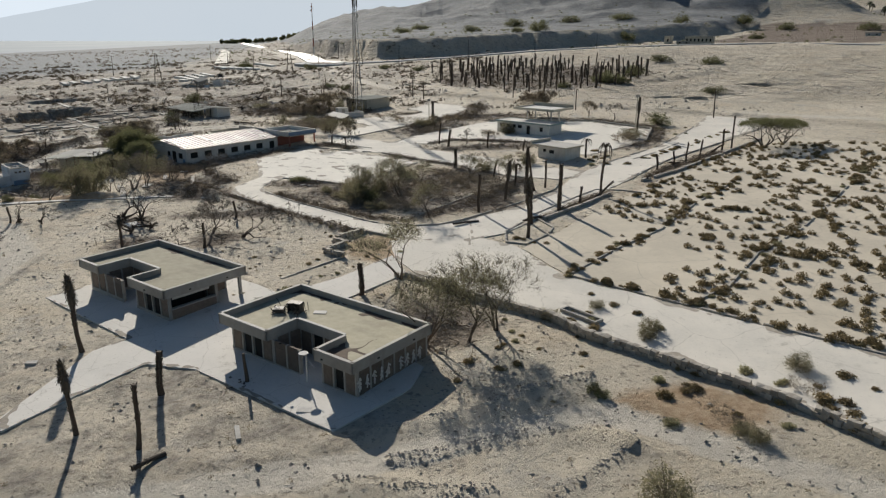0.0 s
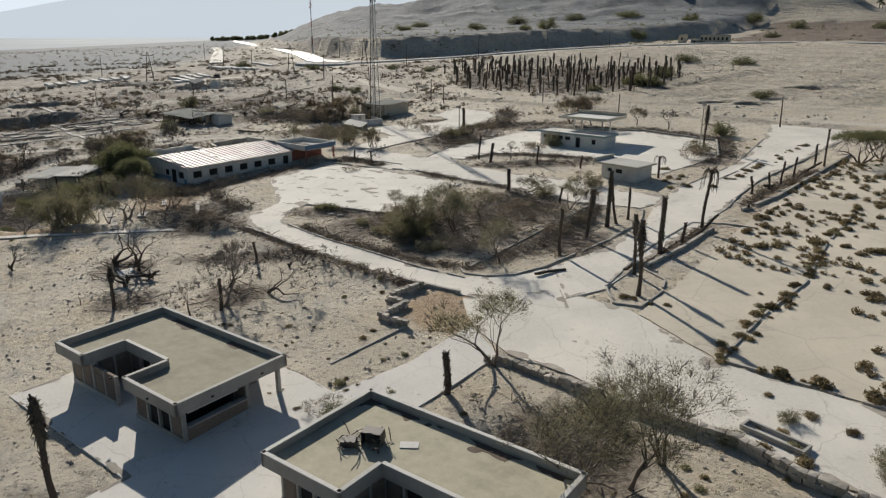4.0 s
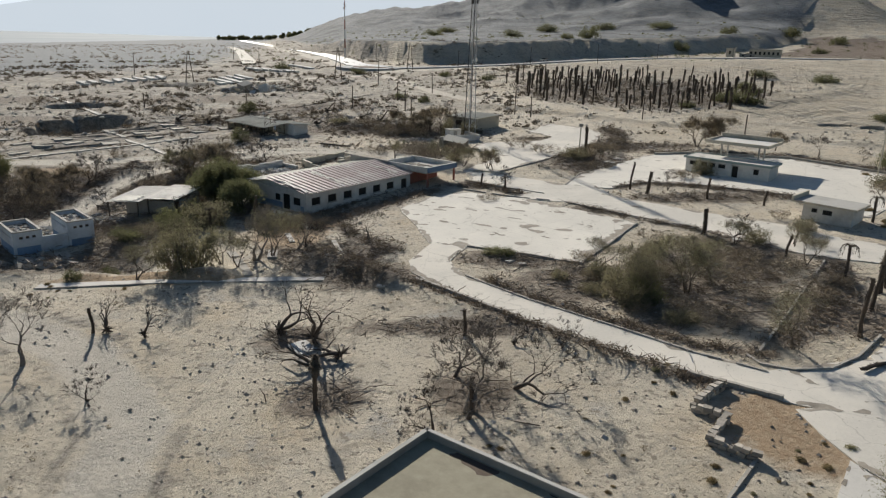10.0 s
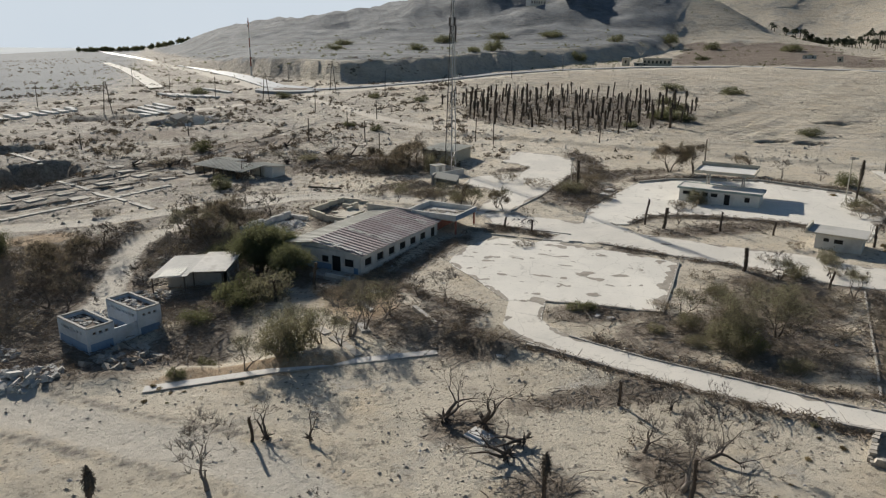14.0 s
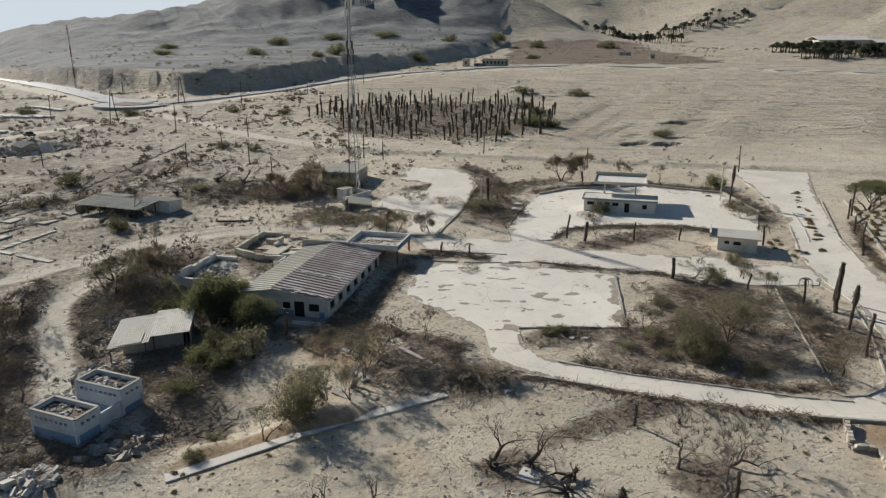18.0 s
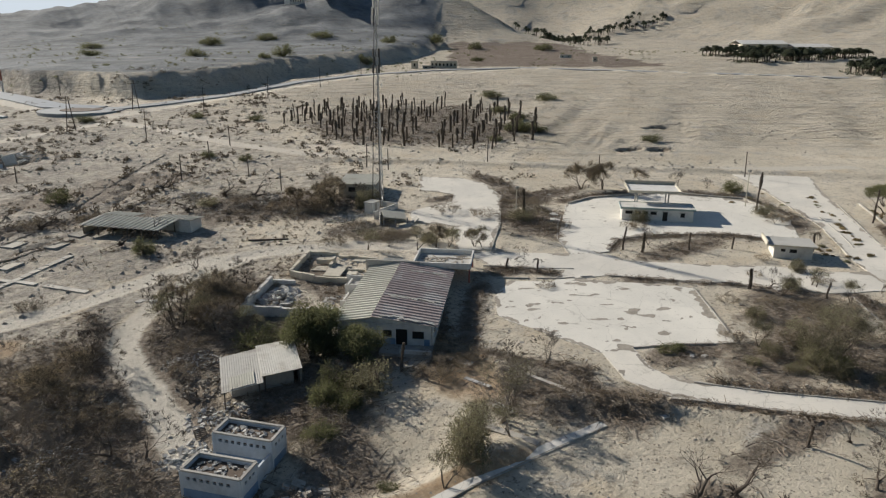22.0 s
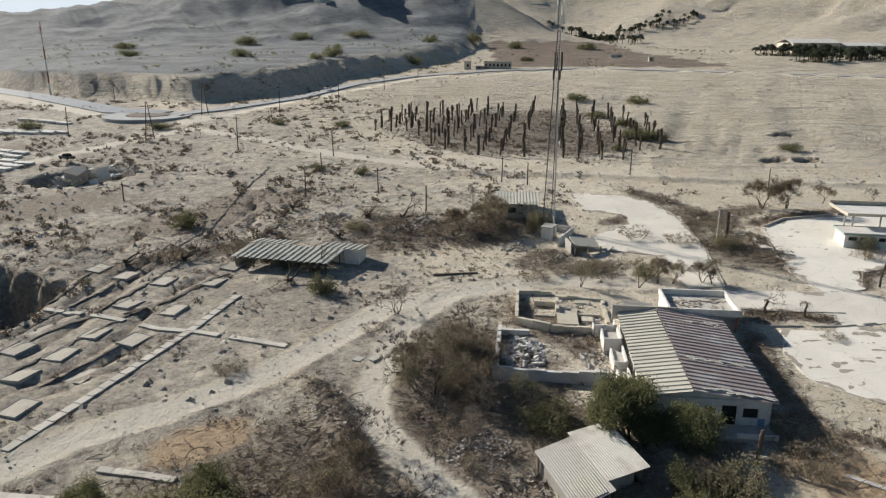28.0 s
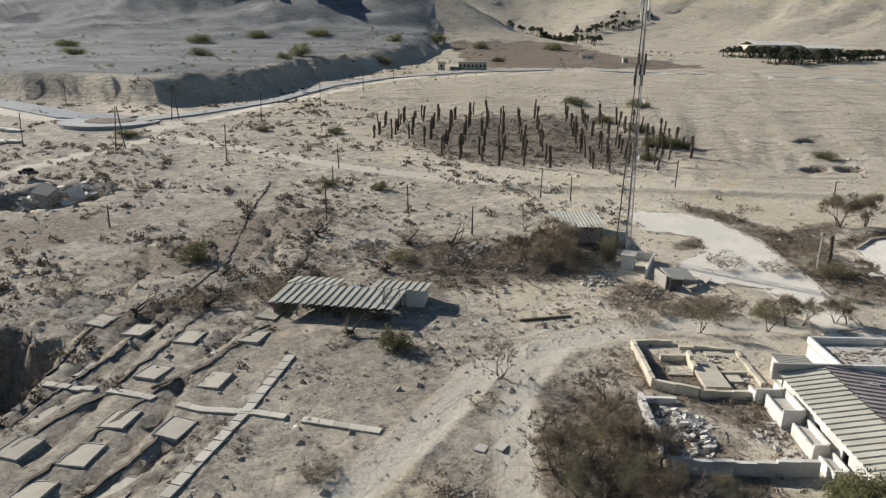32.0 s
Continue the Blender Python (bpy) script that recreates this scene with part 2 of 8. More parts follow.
M_SILT = surface("dried_mud", (0.115, 0.085, 0.065), (0.17, 0.13, 0.10), (0.08, 0.062, 0.05), 3)
M_PANEL = surface("brown_wall_panel", (0.16, 0.122, 0.096), (0.235, 0.19, 0.152), (0.14, 0.11, 0.09), 4)
M_REDPANEL = surface("red_wall_panel", (0.30, 0.11, 0.075), (0.36, 0.15, 0.10), (0.2, 0.09, 0.07), 4)
M_WHITE = surface("whitewashed_plaster", (0.60, 0.58, 0.54), (0.72, 0.70, 0.66), (0.40, 0.37, 0.33), 2, 0.4, vary=0.05)
# Whitewash with the blue of skylight on shaded walls put into its colour.
M_SKYLIT = surface("skylit_whitewash", (0.50, 0.545, 0.59), (0.62, 0.66, 0.70), (0.36, 0.37, 0.38), 2, 0.4, vary=0.05)
M_BLUE = surface("blue_paint", (0.16, 0.24, 0.36), (0.22, 0.31, 0.43), (0.12, 0.15, 0.20), 3)
M_RED = surface("faded_red_wall", (0.34, 0.12, 0.09), (0.42, 0.19, 0.14), (0.22, 0.10, 0.08), 3)
M_CREAM = surface("cream_plaster", (0.52, 0.47, 0.38), (0.62, 0.57, 0.47), (0.36, 0.32, 0.25), 2, 0.4)
# Near-black for openings: indoor shade put into the colour; also tyres and glass.
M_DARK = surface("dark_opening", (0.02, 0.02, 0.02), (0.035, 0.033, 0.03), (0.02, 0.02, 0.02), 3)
M_ZINC = surface("corrugated_sheet_grey", (0.44, 0.42, 0.35), (0.54, 0.515, 0.435), (0.32, 0.285, 0.23), 1.2, 0.3, rough=0.6, amount=0.7)
M_ZINCRED = surface("corrugated_sheet_faded_red", (0.36, 0.285, 0.265), (0.45, 0.38, 0.355), (0.60, 0.575, 0.54), 1.2, 0.25, rough=0.6, metal=0.1, amount=0.9)
M_ZINCWHITE = surface("corrugated_sheet_white", (0.46, 0.44, 0.395), (0.57, 0.55, 0.50), (0.38, 0.34, 0.28), 1.2, 0.3, rough=0.6)
M_ZINCDULL = surface("dull_grey_sheet", (0.38, 0.37, 0.32), (0.48, 0.465, 0.405), (0.26, 0.24, 0.20), 1.2, 0.3, rough=0.92, amount=0.7)
M_ZINCPALE = surface("dusty_white_sheet", (0.50, 0.47, 0.42), (0.60, 0.57, 0.515), (0.30, 0.26, 0.21), 1.6, 0.35, rough=0.7, amount=0.8)
M_STEEL = surface("galvanised_steel", (0.40, 0.40, 0.40), (0.52, 0.52, 0.52), (0.30, 0.28, 0.25), 6, rough=0.5, metal=0.6)
M_DKSTEEL = surface("dark_steel", (0.07, 0.065, 0.06), (0.11, 0.10, 0.095), (0.14, 0.10, 0.07), 6, rough=0.6, metal=0.4)
M_WOOD = surface("weathered_wood", (0.10, 0.08, 0.065), (0.17, 0.14, 0.115), (0.07, 0.055, 0.045), 4, stretch=(3, 3, 0.6))
M_BARK = surface("dark_bark", (0.075, 0.058, 0.045), (0.13, 0.105, 0.085), (0.05, 0.04, 0.033), 5)
M_BARKDEAD = surface("brown_dead_bark", (0.11, 0.088, 0.068), (0.185, 0.15, 0.12), (0.07, 0.056, 0.045), 5)
M_BARKBROWN = surface("brown_dead_stems", (0.19, 0.155, 0.118), (0.32, 0.268, 0.205), (0.10, 0.08, 0.062), 5)
M_BARKGREY = surface("grey_dead_bark", (0.20, 0.17, 0.145), (0.30, 0.26, 0.22), (0.11, 0.095, 0.08), 5)
M_PALM = surface("dead_palm_bark", (0.065, 0.05, 0.038), (0.12, 0.095, 0.075), (0.04, 0.032, 0.026), 8, stretch=(1, 1, 2.5), bump=0.8)
M_FROND = surface("dry_palm_fronds", (0.10, 0.08, 0.06), (0.17, 0.14, 0.105), (0.06, 0.048, 0.037), 6)
M_LEAF = leaf_surface("dusty_olive_leaves", (0.225, 0.212, 0.122), (0.34, 0.32, 0.20), (0.26, 0.22, 0.14), vary=0.25)
M_LEAFOLIVE = leaf_surface("dull_olive_leaves", (0.18, 0.165, 0.098), (0.28, 0.258, 0.165), (0.22, 0.18, 0.12), vary=0.25)
M_LEAFGREEN = leaf_surface("green_leaves", (0.12, 0.124, 0.06), (0.20, 0.20, 0.10), (0.16, 0.142, 0.075), vary=0.25)
M_LEAFDRY = leaf_surface("dry_twigs_and_leaves", (0.26, 0.208, 0.132), (0.41, 0.338, 0.225), (0.13, 0.10, 0.07), vary=0.25)
M_SHRUB = leaf_surface("desert_shrub_twigs", (0.21, 0.158, 0.08), (0.35, 0.275, 0.15), (0.18, 0.16, 0.08), 0.2, vary=0.35)
M_BRUSH = leaf_surface("dead_brush", (0.15, 0.115, 0.083), (0.265, 0.212, 0.155), (0.16, 0.14, 0.09), 0.2, vary=0.3)
M_STICK = surface("dry_sticks", (0.16, 0.122, 0.09), (0.27, 0.215, 0.16), (0.10, 0.077, 0.058), 3)
M_TRASH = surface("pale_rubble", (0.42, 0.40, 0.37), (0.62, 0.60, 0.56), (0.25, 0.22, 0.19), 2, 0.8)
M_FARLEAF = leaf_surface("date_palm_green", (0.05, 0.06, 0.035), (0.085, 0.095, 0.06), (0.06, 0.06, 0.04), vary=0.25)
M_DIRT = surface("grey_dirt", (0.28, 0.245, 0.20), (0.43, 0.385, 0.325), (0.16, 0.14, 0.115), 2.5, 0.8)
M_ASPHALT = surface("bleached_grey_asphalt", (0.33, 0.335, 0.335), (0.42, 0.425, 0.425), (0.27, 0.27, 0.265), 0.6, 0.08, vary=0.05)
M_HIGHWAY = surface("polished_asphalt", (0.30, 0.305, 0.31), (0.37, 0.375, 0.38), (0.26, 0.26, 0.26), 0.6, 0.08, rough=0.38, bump=0, vary=0)
M_HIGHWAY.node_tree.nodes["Principled BSDF"].inputs["Specular IOR Level"].default_value = 0.9
M_PATH = surface("worn_path_concrete", (0.47, 0.44, 0.385), (0.56, 0.53, 0.47), (0.36, 0.32, 0.265), 2, 0.4)
M_PAD = surface("dusty_pad_concrete", (0.40, 0.365, 0.305), (0.50, 0.46, 0.39), (0.31, 0.275, 0.225), 2, 0.4)
# Dark tone that stands for the shade inside ground cracks.
M_FISSURE = surface("dark_crack_shade", (0.10, 0.085, 0.068), (0.19, 0.162, 0.13), (0.07, 0.058, 0.047), 3)
M_TEAL = surface("pale_teal_trim", (0.33, 0.42, 0.40), (0.40, 0.48, 0.46), (0.25, 0.30, 0.28), 3)


# ---- building blocks ----
class Geo:
    """Vertices and faces gathered for one mesh."""

    def __init__(self):
        self.v, self.f = [], []

    def add(self, verts, faces):
        n = len(self.v)
        self.v.extend(verts)
        self.f.extend([tuple(i + n for i in f) for f in faces])

    def box(self, x0, y0, z0, x1, y1, z1, m=None):
        vs = [Vector((x, y, z)) for z in (z0, z1) for x, y in ((x0, y0), (x1, y0), (x1, y1), (x0, y1))]
        if m:
            vs = [m @ v for v in vs]
        self.add([tuple(v) for v in vs], [(3, 2, 1, 0), (4, 5, 6, 7), (0, 1, 5, 4), (1, 2, 6, 5), (2, 3, 7, 6), (3, 0, 4, 7)])
        return self

    def prism(self, pts, z0, z1):
        n = len(pts)
        self.add([(p[0], p[1], z0) for p in pts] + [(p[0], p[1], z1) for p in pts],
                 [tuple(range(n - 1, -1, -1)), tuple(range(n, 2 * n))] + [(i, (i + 1) % n, n + (i + 1) % n, n + i) for i in range(n)])
        return self

    def tube(self, pts, radii, n=6, cap=True):
        pts = [Vector(p) for p in pts]
        rings, up = [], Vector((0.31, 0.17, 0.93))
        for i, p in enumerate(pts):
            d = (pts[min(i + 1, len(pts) - 1)] - pts[max(i - 1, 0)]).normalized()
            a = d.cross(up if abs(d.dot(up)) < 0.95 else Vector((1, 0, 0))).normalized()
            b = d.cross(a)
            rings += [tuple(p + radii[i] * (math.cos(6.2832 * k / n) * a + math.sin(6.2832 * k / n) * b)) for k in range(n)]
        faces = [(i * n + k, i * n + (k + 1) % n, (i + 1) * n + (k + 1) % n, (i + 1) * n + k) for i in range(len(pts) - 1) for k in range(n)]
        if cap:
            faces += [tuple(range(n - 1, -1, -1)), tuple(range((len(pts) - 1) * n, len(pts) * n))]
        self.add(rings, faces)
        return self

    def weld(self):
        """Joins vertices that coincide, so that touching blocks make one piece."""
        seen, index, vs = {}, [], []
        for v in self.v:
            key = tuple(round(c, 3) for c in v)
            if key not in seen:
                seen[key] = len(vs)
                vs.append(v)
            index.append(seen[key])
        self.v, self.f = vs, [tuple(index[i] for i in f) for f in self.f]
        return self

    def mesh(self, name, material, smooth=False):
        me = bpy.data.meshes.new(name)
        me.from_pydata(self.v, [], self.f)
        me.materials.append(material)
        if smooth:
            me.shade_smooth()
        return me


def part(name, geo, material, parent, label="", smooth=False, at=None):
    """One mesh object under a thing or a part; geo may be a mesh that others share."""
    ob = new(name, geo if isinstance(geo, bpy.types.Mesh) else geo.mesh(name, material, smooth))
    ob.parent = parent
    if at is not None:
        ob.matrix_basis = at
    return tagged(ob, label)


def thing(name, m, label, category, group="", kind=""):
    ob = new(name)
    ob.matrix_basis = m
    return tagged(ob, label, category, group, kind)


def solid(name, geo, material, label, category, group="", kind="", m=None, smooth=False):
    ob = new(name, geo if isinstance(geo, bpy.types.Mesh) else geo.mesh(name, material, smooth))
    if m is not None:
        ob.matrix_basis = m
    return tagged(ob, label, category, group, kind)


def frame_of(origin, along, z):
    """Pose with its x axis from origin towards along (plan points), at height z."""
    return pose(origin[0], origin[1], z, 0, 0, math.degrees(math.atan2(along[1] - origin[1], along[0] - origin[0])))


# ---- ground ----
def soft(v, w):
    return w * np.logaddexp(0, v / w)


def lattice(ix, iy, seed):
    h = np.sin(ix * 127.1 + iy * 311.7 + seed * 74.7) * 43758.5453
    return h - np.floor(h)


def value_noise(x, y, seed=0):
    ix, iy = np.floor(x), np.floor(y)
    fx, fy = x - ix, y - iy
    fx, fy = fx * fx * (3 - 2 * fx), fy * fy * (3 - 2 * fy)
    a, b = lattice(ix, iy, seed), lattice(ix + 1, iy, seed)
    c, d = lattice(ix, iy + 1, seed), lattice(ix + 1, iy + 1, seed)
    return (a * (1 - fx) + b * fx) * (1 - fy) + (c * (1 - fx) + d * fx) * fy


def fbm(x, y, seed=0, octaves=5, gain=0.5):
    out, amp, tot = 0, 1.0, 0
    for k in range(octaves):
        out = out + amp * value_noise(x * 2 ** k, y * 2 ** k, seed + k)
        tot, amp = tot + amp, amp * gain
    return out / tot


def ridged(x, y, seed=0, octaves=5):
    out, amp, tot = 0, 1.0, 0
    for k in range(octaves):
        out = out + amp * (1 - abs(2 * value_noise(x * 2 ** k, y * 2 ** k, seed + k) - 1))
        tot, amp = tot + amp, amp * 0.5
    return out / tot


def step(v, a, b):
    t = np.clip((v - a) / (b - a), 0, 1)
    return t * t * (3 - 2 * t)


def near_line(x, y, pts):
    """Distance in plan to a polyline."""
    best = np.full(np.shape(x), 1e9)
    for (ax, ay), (bx, by) in zip(pts, pts[1:]):
        dx, dy = bx - ax, by - ay
        t = np.clip(((x - ax) * dx + (y - ay) * dy) / (dx * dx + dy * dy), 0, 1)
        best = np.minimum(best, np.hypot(x - ax - t * dx, y - ay - t * dy))
    return best


def inside(x, y, poly):
    c = np.zeros(np.shape(x), bool)
    for (ax, ay), (bx, by) in zip(poly, poly[1:] + poly[:1]):
        if ay != by:
            c ^= ((ay > y) != (by > y)) & (x < (bx - ax) * (y - ay) / (by - ay) + ax)
    return c


def plain(x, y):
    """The even slope of the site, up to the hills and down to the sea."""
    ye = y - soft(y - 380, 60)
    xe = x - soft(x - 350, 50) + soft(-900 - x, 50)
    return -0.47 + 0.0333 * xe + 0.0274 * ye + 0.016 * (soft(y - 200, 20) - soft(y - 400, 40))


BANK = [(-900, 1500), (-400, 1150), (-160, 690), (-103, 527), (-70, 443), (-51, 414), (-35, 381), (3, 388), (50, 432), (98, 462), (152, 499), (230, 570), (330, 720), (420, 980)]
HILL = [(-900, 2100, 0), (-420, 1500, 0), (-300, 1250, 9), (-218, 1150, 17), (-150, 1060, 27), (-60, 1000, 34), (60, 940, 48), (200, 900, 84), (330, 840, 88), (385, 830, 30), (440, 1100, 5)]
CLIFF = [(330, 1500, 60), (520, 1180, 95), (760, 980, 120), (900, 700, 120), (1000, 450, 125), (1150, 100, 130), (1200, -600, 120)]
PITS = [(-111, 203, 11.5, 15.0, 9.0), (-88, 274, 12.0, 8.0, 4.5), (-137, 175, 11.0, 7.0, 5.0), (-128, 236, 9.0, 6.0, 4.0), (-118, 290, 13.0, 6.0, 3.0), (62, 196, 4.5, 2.6, 1.6), (69, 191, 4.5, 2.8, 2.0), (92, 214, 5, 2, 1.2)]
BERMS = [([(10.1, 44.5), (6.0, 42.8), (2.4, 40.5), (-1.6, 39.1), (-4.7, 38.1)], 0.25, 0.7), ([(10.9, 36.6), (8.1, 37.7), (5.0, 37.5), (0.5, 36.0), (-3.0, 35.4)], 0.25, 0.6),
         ([(-5.8, 33.6), (-2.6, 33.0), (0.2, 32.4), (2.5, 32.4)], 0.25, 0.7), ([(11.1, 36.6), (8.7, 34.0), (6.2, 32.2)], 0.25, 0.6), ([(-79.3, 155), (-79, 150), (-81, 143)], 0.9, 1.6),
         ([(-34.5, 100.3), (-31, 98.2), (-24.6, 91.8), (-17.6, 85.8), (-12.6, 82.0)], 0.5, 0.9), ([(-42, 107), (-37, 104), (-33.5, 100.5)], 1.0, 1.3),
         ([(-16, 231), (5, 214), (31, 190), (60, 164), (95, 133)], 0.9, 1.4), ([(-80, 104), (-75, 102.5), (-70, 102.5)], 0.6, 1.8), ([(-64, 103), (-58, 103.2), (-50, 103)], 0.6, 1.4)]


CRACKS = [[(-106.1, 188.4), (-101.6, 192.5), (-95.8, 198.6), (-86.9, 207.3)], [(-100.4, 193.2), (-93.4, 200.8), (-84.4, 208.0)], [(-87.3, 190.8), (-78.1, 196.5), (-69.6, 202.9)], [(-105.8, 171.6), (-99.8, 172.7), (-95.1, 175.6)], [(-75.8, 212.8), (-67, 222), (-58.7, 233.1), (-42.5, 247.1)], [(-103.6, 210.0), (-95.1, 217.9), (-85.4, 219.4)], [(-108, 172), (-101, 175), (-94, 181), (-90, 187)], [(-104, 195), (-99, 203), (-92, 212), (-84, 222), (-80, 236)], [(-104, 188), (-97, 193), (-90, 200), (-84, 206)], [(-106, 180), (-99, 187), (-93, 195), (-88, 203)], [(-112, 168), (-103, 170), (-96, 172)], [(-70, 210), (-64, 222), (-60, 236)]]


def terrain(x, y):
    x, y = np.asarray(x, float), np.asarray(y, float)
    z = plain(x, y)
    foot = np.interp(x, [p[0] for p in BANK], [p[1] for p in BANK])
    d = (y - foot) * 0.8 + 9 * (fbm(x / 22, y / 22, 3, 4) - 0.5) + 5 * (ridged(x / 9, y / 9, 5, 3) - 0.5)
    west = step(np.degrees(np.arctan2(x, np.maximum(y, 1.0))), -14.5, -8.5)
    edge = np.clip(1 - np.maximum(x - 210, 0) / 120, 0, 1) * west
    z = z + edge * (9.5 * step(d, 0, 13) + 0.012 * np.clip(d, 0, 260)) + edge * 1.3 * (fbm(x / 30, y / 30, 8) - 0.5) * step(d, 10, 60)
    for line, wide, rough, seed in ((HILL, 190, 0.42, 11), (CLIFF, 260, 0.6, 23)):
        if line is HILL:
            cy, h = np.interp(x, [p[0] for p in line], [p[1] for p in line]), np.interp(x, [p[0] for p in line], [p[2] for p in line])
            q = cy - y
        else:
            ang = np.arctan2(x, y)
            az = [math.atan2(p[0], p[1]) for p in line]
            cr, h = np.interp(ang, az, [math.hypot(p[0], p[1]) for p in line]), np.interp(ang, az, [p[2] for p in line], left=0)
            q = cr - np.hypot(x, y)
        q = q + 90 * (fbm(x / 120, y / 120, seed, 4) - 0.5)
        base = np.where(q > 0, np.exp(-np.minimum((q / wide) ** 2, 40)), 1.0)
        z = z + west * h * base * (1 - rough * 0.5 + rough * (ridged(x / 95, y / 95, seed + 1) - 0.5) * 1.4)
    for px, py, rx, ry, deep in PITS:
        r = np.hypot((x - px) / rx, (y - py) / ry) + 0.5 * (fbm(x / 4, y / 4, 31, 3) - 0.5)
        z = z - deep * (1 - step(r, 0.72, 1.02)) * (1 - 0.3 * (1 - np.minimum(r, 1)))
    for line, high, wide in BERMS:
        dist = near_line(x, y, line)
        z = z + high * np.exp(-(dist / wide) ** 2) * (0.65 + 0.7 * fbm(x / 1.3, y / 1.3, 41, 3))
    z = z - 1.2 * np.exp(-((x + 60) / 5) ** 2 - ((y - 106.5) / 4) ** 2)
    for line in CRACKS:
        z = z - 0.6 * np.exp(-((near_line(x, y, line) + 0.9 * (value_noise(x / 1.7, y / 1.7, 91) - 0.5)) / 0.5) ** 2) * (0.4 + 0.9 * value_noise(x / 6, y / 6, 92))
    z = z + step(np.hypot(x, y), 380, 560) * step(x, -140, 40) * 5.0 * (ridged(x / 38, y / 38, 63, 4) - 0.5) * step(z - plain(x, y), 6, 30)
    side = step(x + 0.45 * y, 112, 150) * (1 - step(y - 0.3 * x, 330, 380))
    z = z + side * 1.9 * (ridged((x * 0.8 + y * 0.6) / 70, (y * 0.8 - x * 0.6) / 9, 57, 4) - 0.5) * step(np.hypot(x - 60, y - 100), 70, 110)
    far = step(np.hypot(x + 20, y - 120), 230, 420)
    z = z + 1.6 * far * (fbm(x / 16, y / 16, 51) - 0.5)
    return z


def gz(x, y):
    return float(terrain(x, y))


# ---- paved areas, in plan ----
MAIN_ROAD = [(-26.7, 102.9), (-20.9, 96.2), (-14.8, 90.5), (-9.7, 85.5), (-5.2, 82.2), (4.4, 84.0), (3.0, 74.0), (-5.5, 77.6), (-9.8, 81.0), (-14.5, 84.6), (-20.0, 89.4), (-28.2, 98.4), (-31.5, 103.0), (-31.8, 106.5), (-29.5, 112.6), (-25.5, 111.4), (-27.6, 106.5)]
BIG_LOT = [(-33.7, 127.0), (-30.5, 132.5), (-25.1, 136.4), (-19.8, 132.6), (-17.8, 133.6), (-14.9, 130.4), (-4.5, 119.9), (-9.8, 112.0), (-14.3, 105.4), (-25.4, 111.2), (-29.9, 112.6), (-31.5, 119.0)]
LOOP_ROAD = [(-24.5, 151.5), (-15.5, 145.0), (-9.4, 140.4), (-5.2, 139.4), (-4.2, 133.0), (4.6, 125.0), (13.0, 118.6), (17.4, 112.5), (24.5, 108.5), (17.5, 104.0), (10.2, 107.4), (2.0, 117.2), (-3.4, 121.7), (-10.8, 129.9), (-14.1, 130.9), (-18.8, 133.0), (-15.5, 135.4), (-23.6, 143.6)]
FORECOURT = [(9.6, 163.0), (17.4, 164.0), (33.0, 158.5), (42.5, 145.5), (37.5, 132.0), (31.0, 126.5), (25.5, 121.6), (20.5, 122.5), (24.0, 128.0), (21.0, 133.0), (10.0, 140.0), (2.0, 141.8), (-3.4, 137.6), (-9.4, 140.0), (-6.0, 147.4)]
DRIVE = [(-3.0, 200.5), (4.6, 194.0), (6.2, 187.0), (2.7, 176.1), (-9.3, 160.2), (-18.9, 149.4), (-24.8, 151.4), (-20.4, 158.0), (-17.0, 163.5), (-21.9, 170.4), (-19.5, 176.5), (-8.0, 178.4), (-4.8, 183.0), (-9.0, 190.0)]
RIGHT_ROAD = [(3.2, 84.2), (9.5, 89.0), (15.8, 96.8), (19.0, 104.0), (25.2, 113.2), (38.6, 126.6), (52.0, 147.0), (60.0, 162.0), (75.0, 152.0), (60.7, 139.4), (46.7, 125.3), (35.0, 113.0), (28.0, 103.0), (20.0, 93.4), (11.4, 83.4), (7.0, 78.0), (3.0, 76.0)]
WIDE_ROAD = [(-5.9, 77.0), (3.0, 78.4), (8.0, 73.2), (11.7, 63.8), (20.1, 56.3), (31.8, 46.1), (52.0, 26.0), (46.0, 19.0), (26.0, 36.4), (22.6, 40.6), (18.4, 45.2), (11.8, 51.2), (9.4, 54.4), (5.6, 57.6), (1.2, 62.6), (-3.0, 66.4), (-5.0, 70.8)]
PARKING = [(8.4, 72.6), (13.2, 78.0), (24.6, 92.6), (33.5, 103.6), (58.6, 129.0), (66.0, 131.0), (96.0, 108.0), (84.0, 62.0), (66.0, 32.0), (48.0, 27.0), (31.4, 46.4), (20.3, 56.6), (11.9, 64.2)]
APRON = [(-37.6, 62.4), (-25.8, 52.8), (-27.6, 50.6), (-29.2, 41.2), (-28.2, 39.5), (-24.0, 46.0), (-22.4, 48.2), (-18.3, 47.1), (-6.8, 38.4), (-2.2, 43.4), (-1.4, 46.4), (-11.0, 57.4), (-7.4, 61.4), (-3.6, 66.0), (-5.4, 71.4), (-10.1, 65.4), (-15.1, 61.4), (-18.0, 64.2), (-28.8, 72.0)]
RESORT_PATH = [(-66.8, 99.4), (-63.0, 99.8), (-56.0, 100.6), (-48.2, 100.9), (-39.9, 101.0), (-39.9, 101.9), (-48.2, 101.9), (-56.0, 101.5), (-63.0, 100.9), (-66.8, 100.5)]
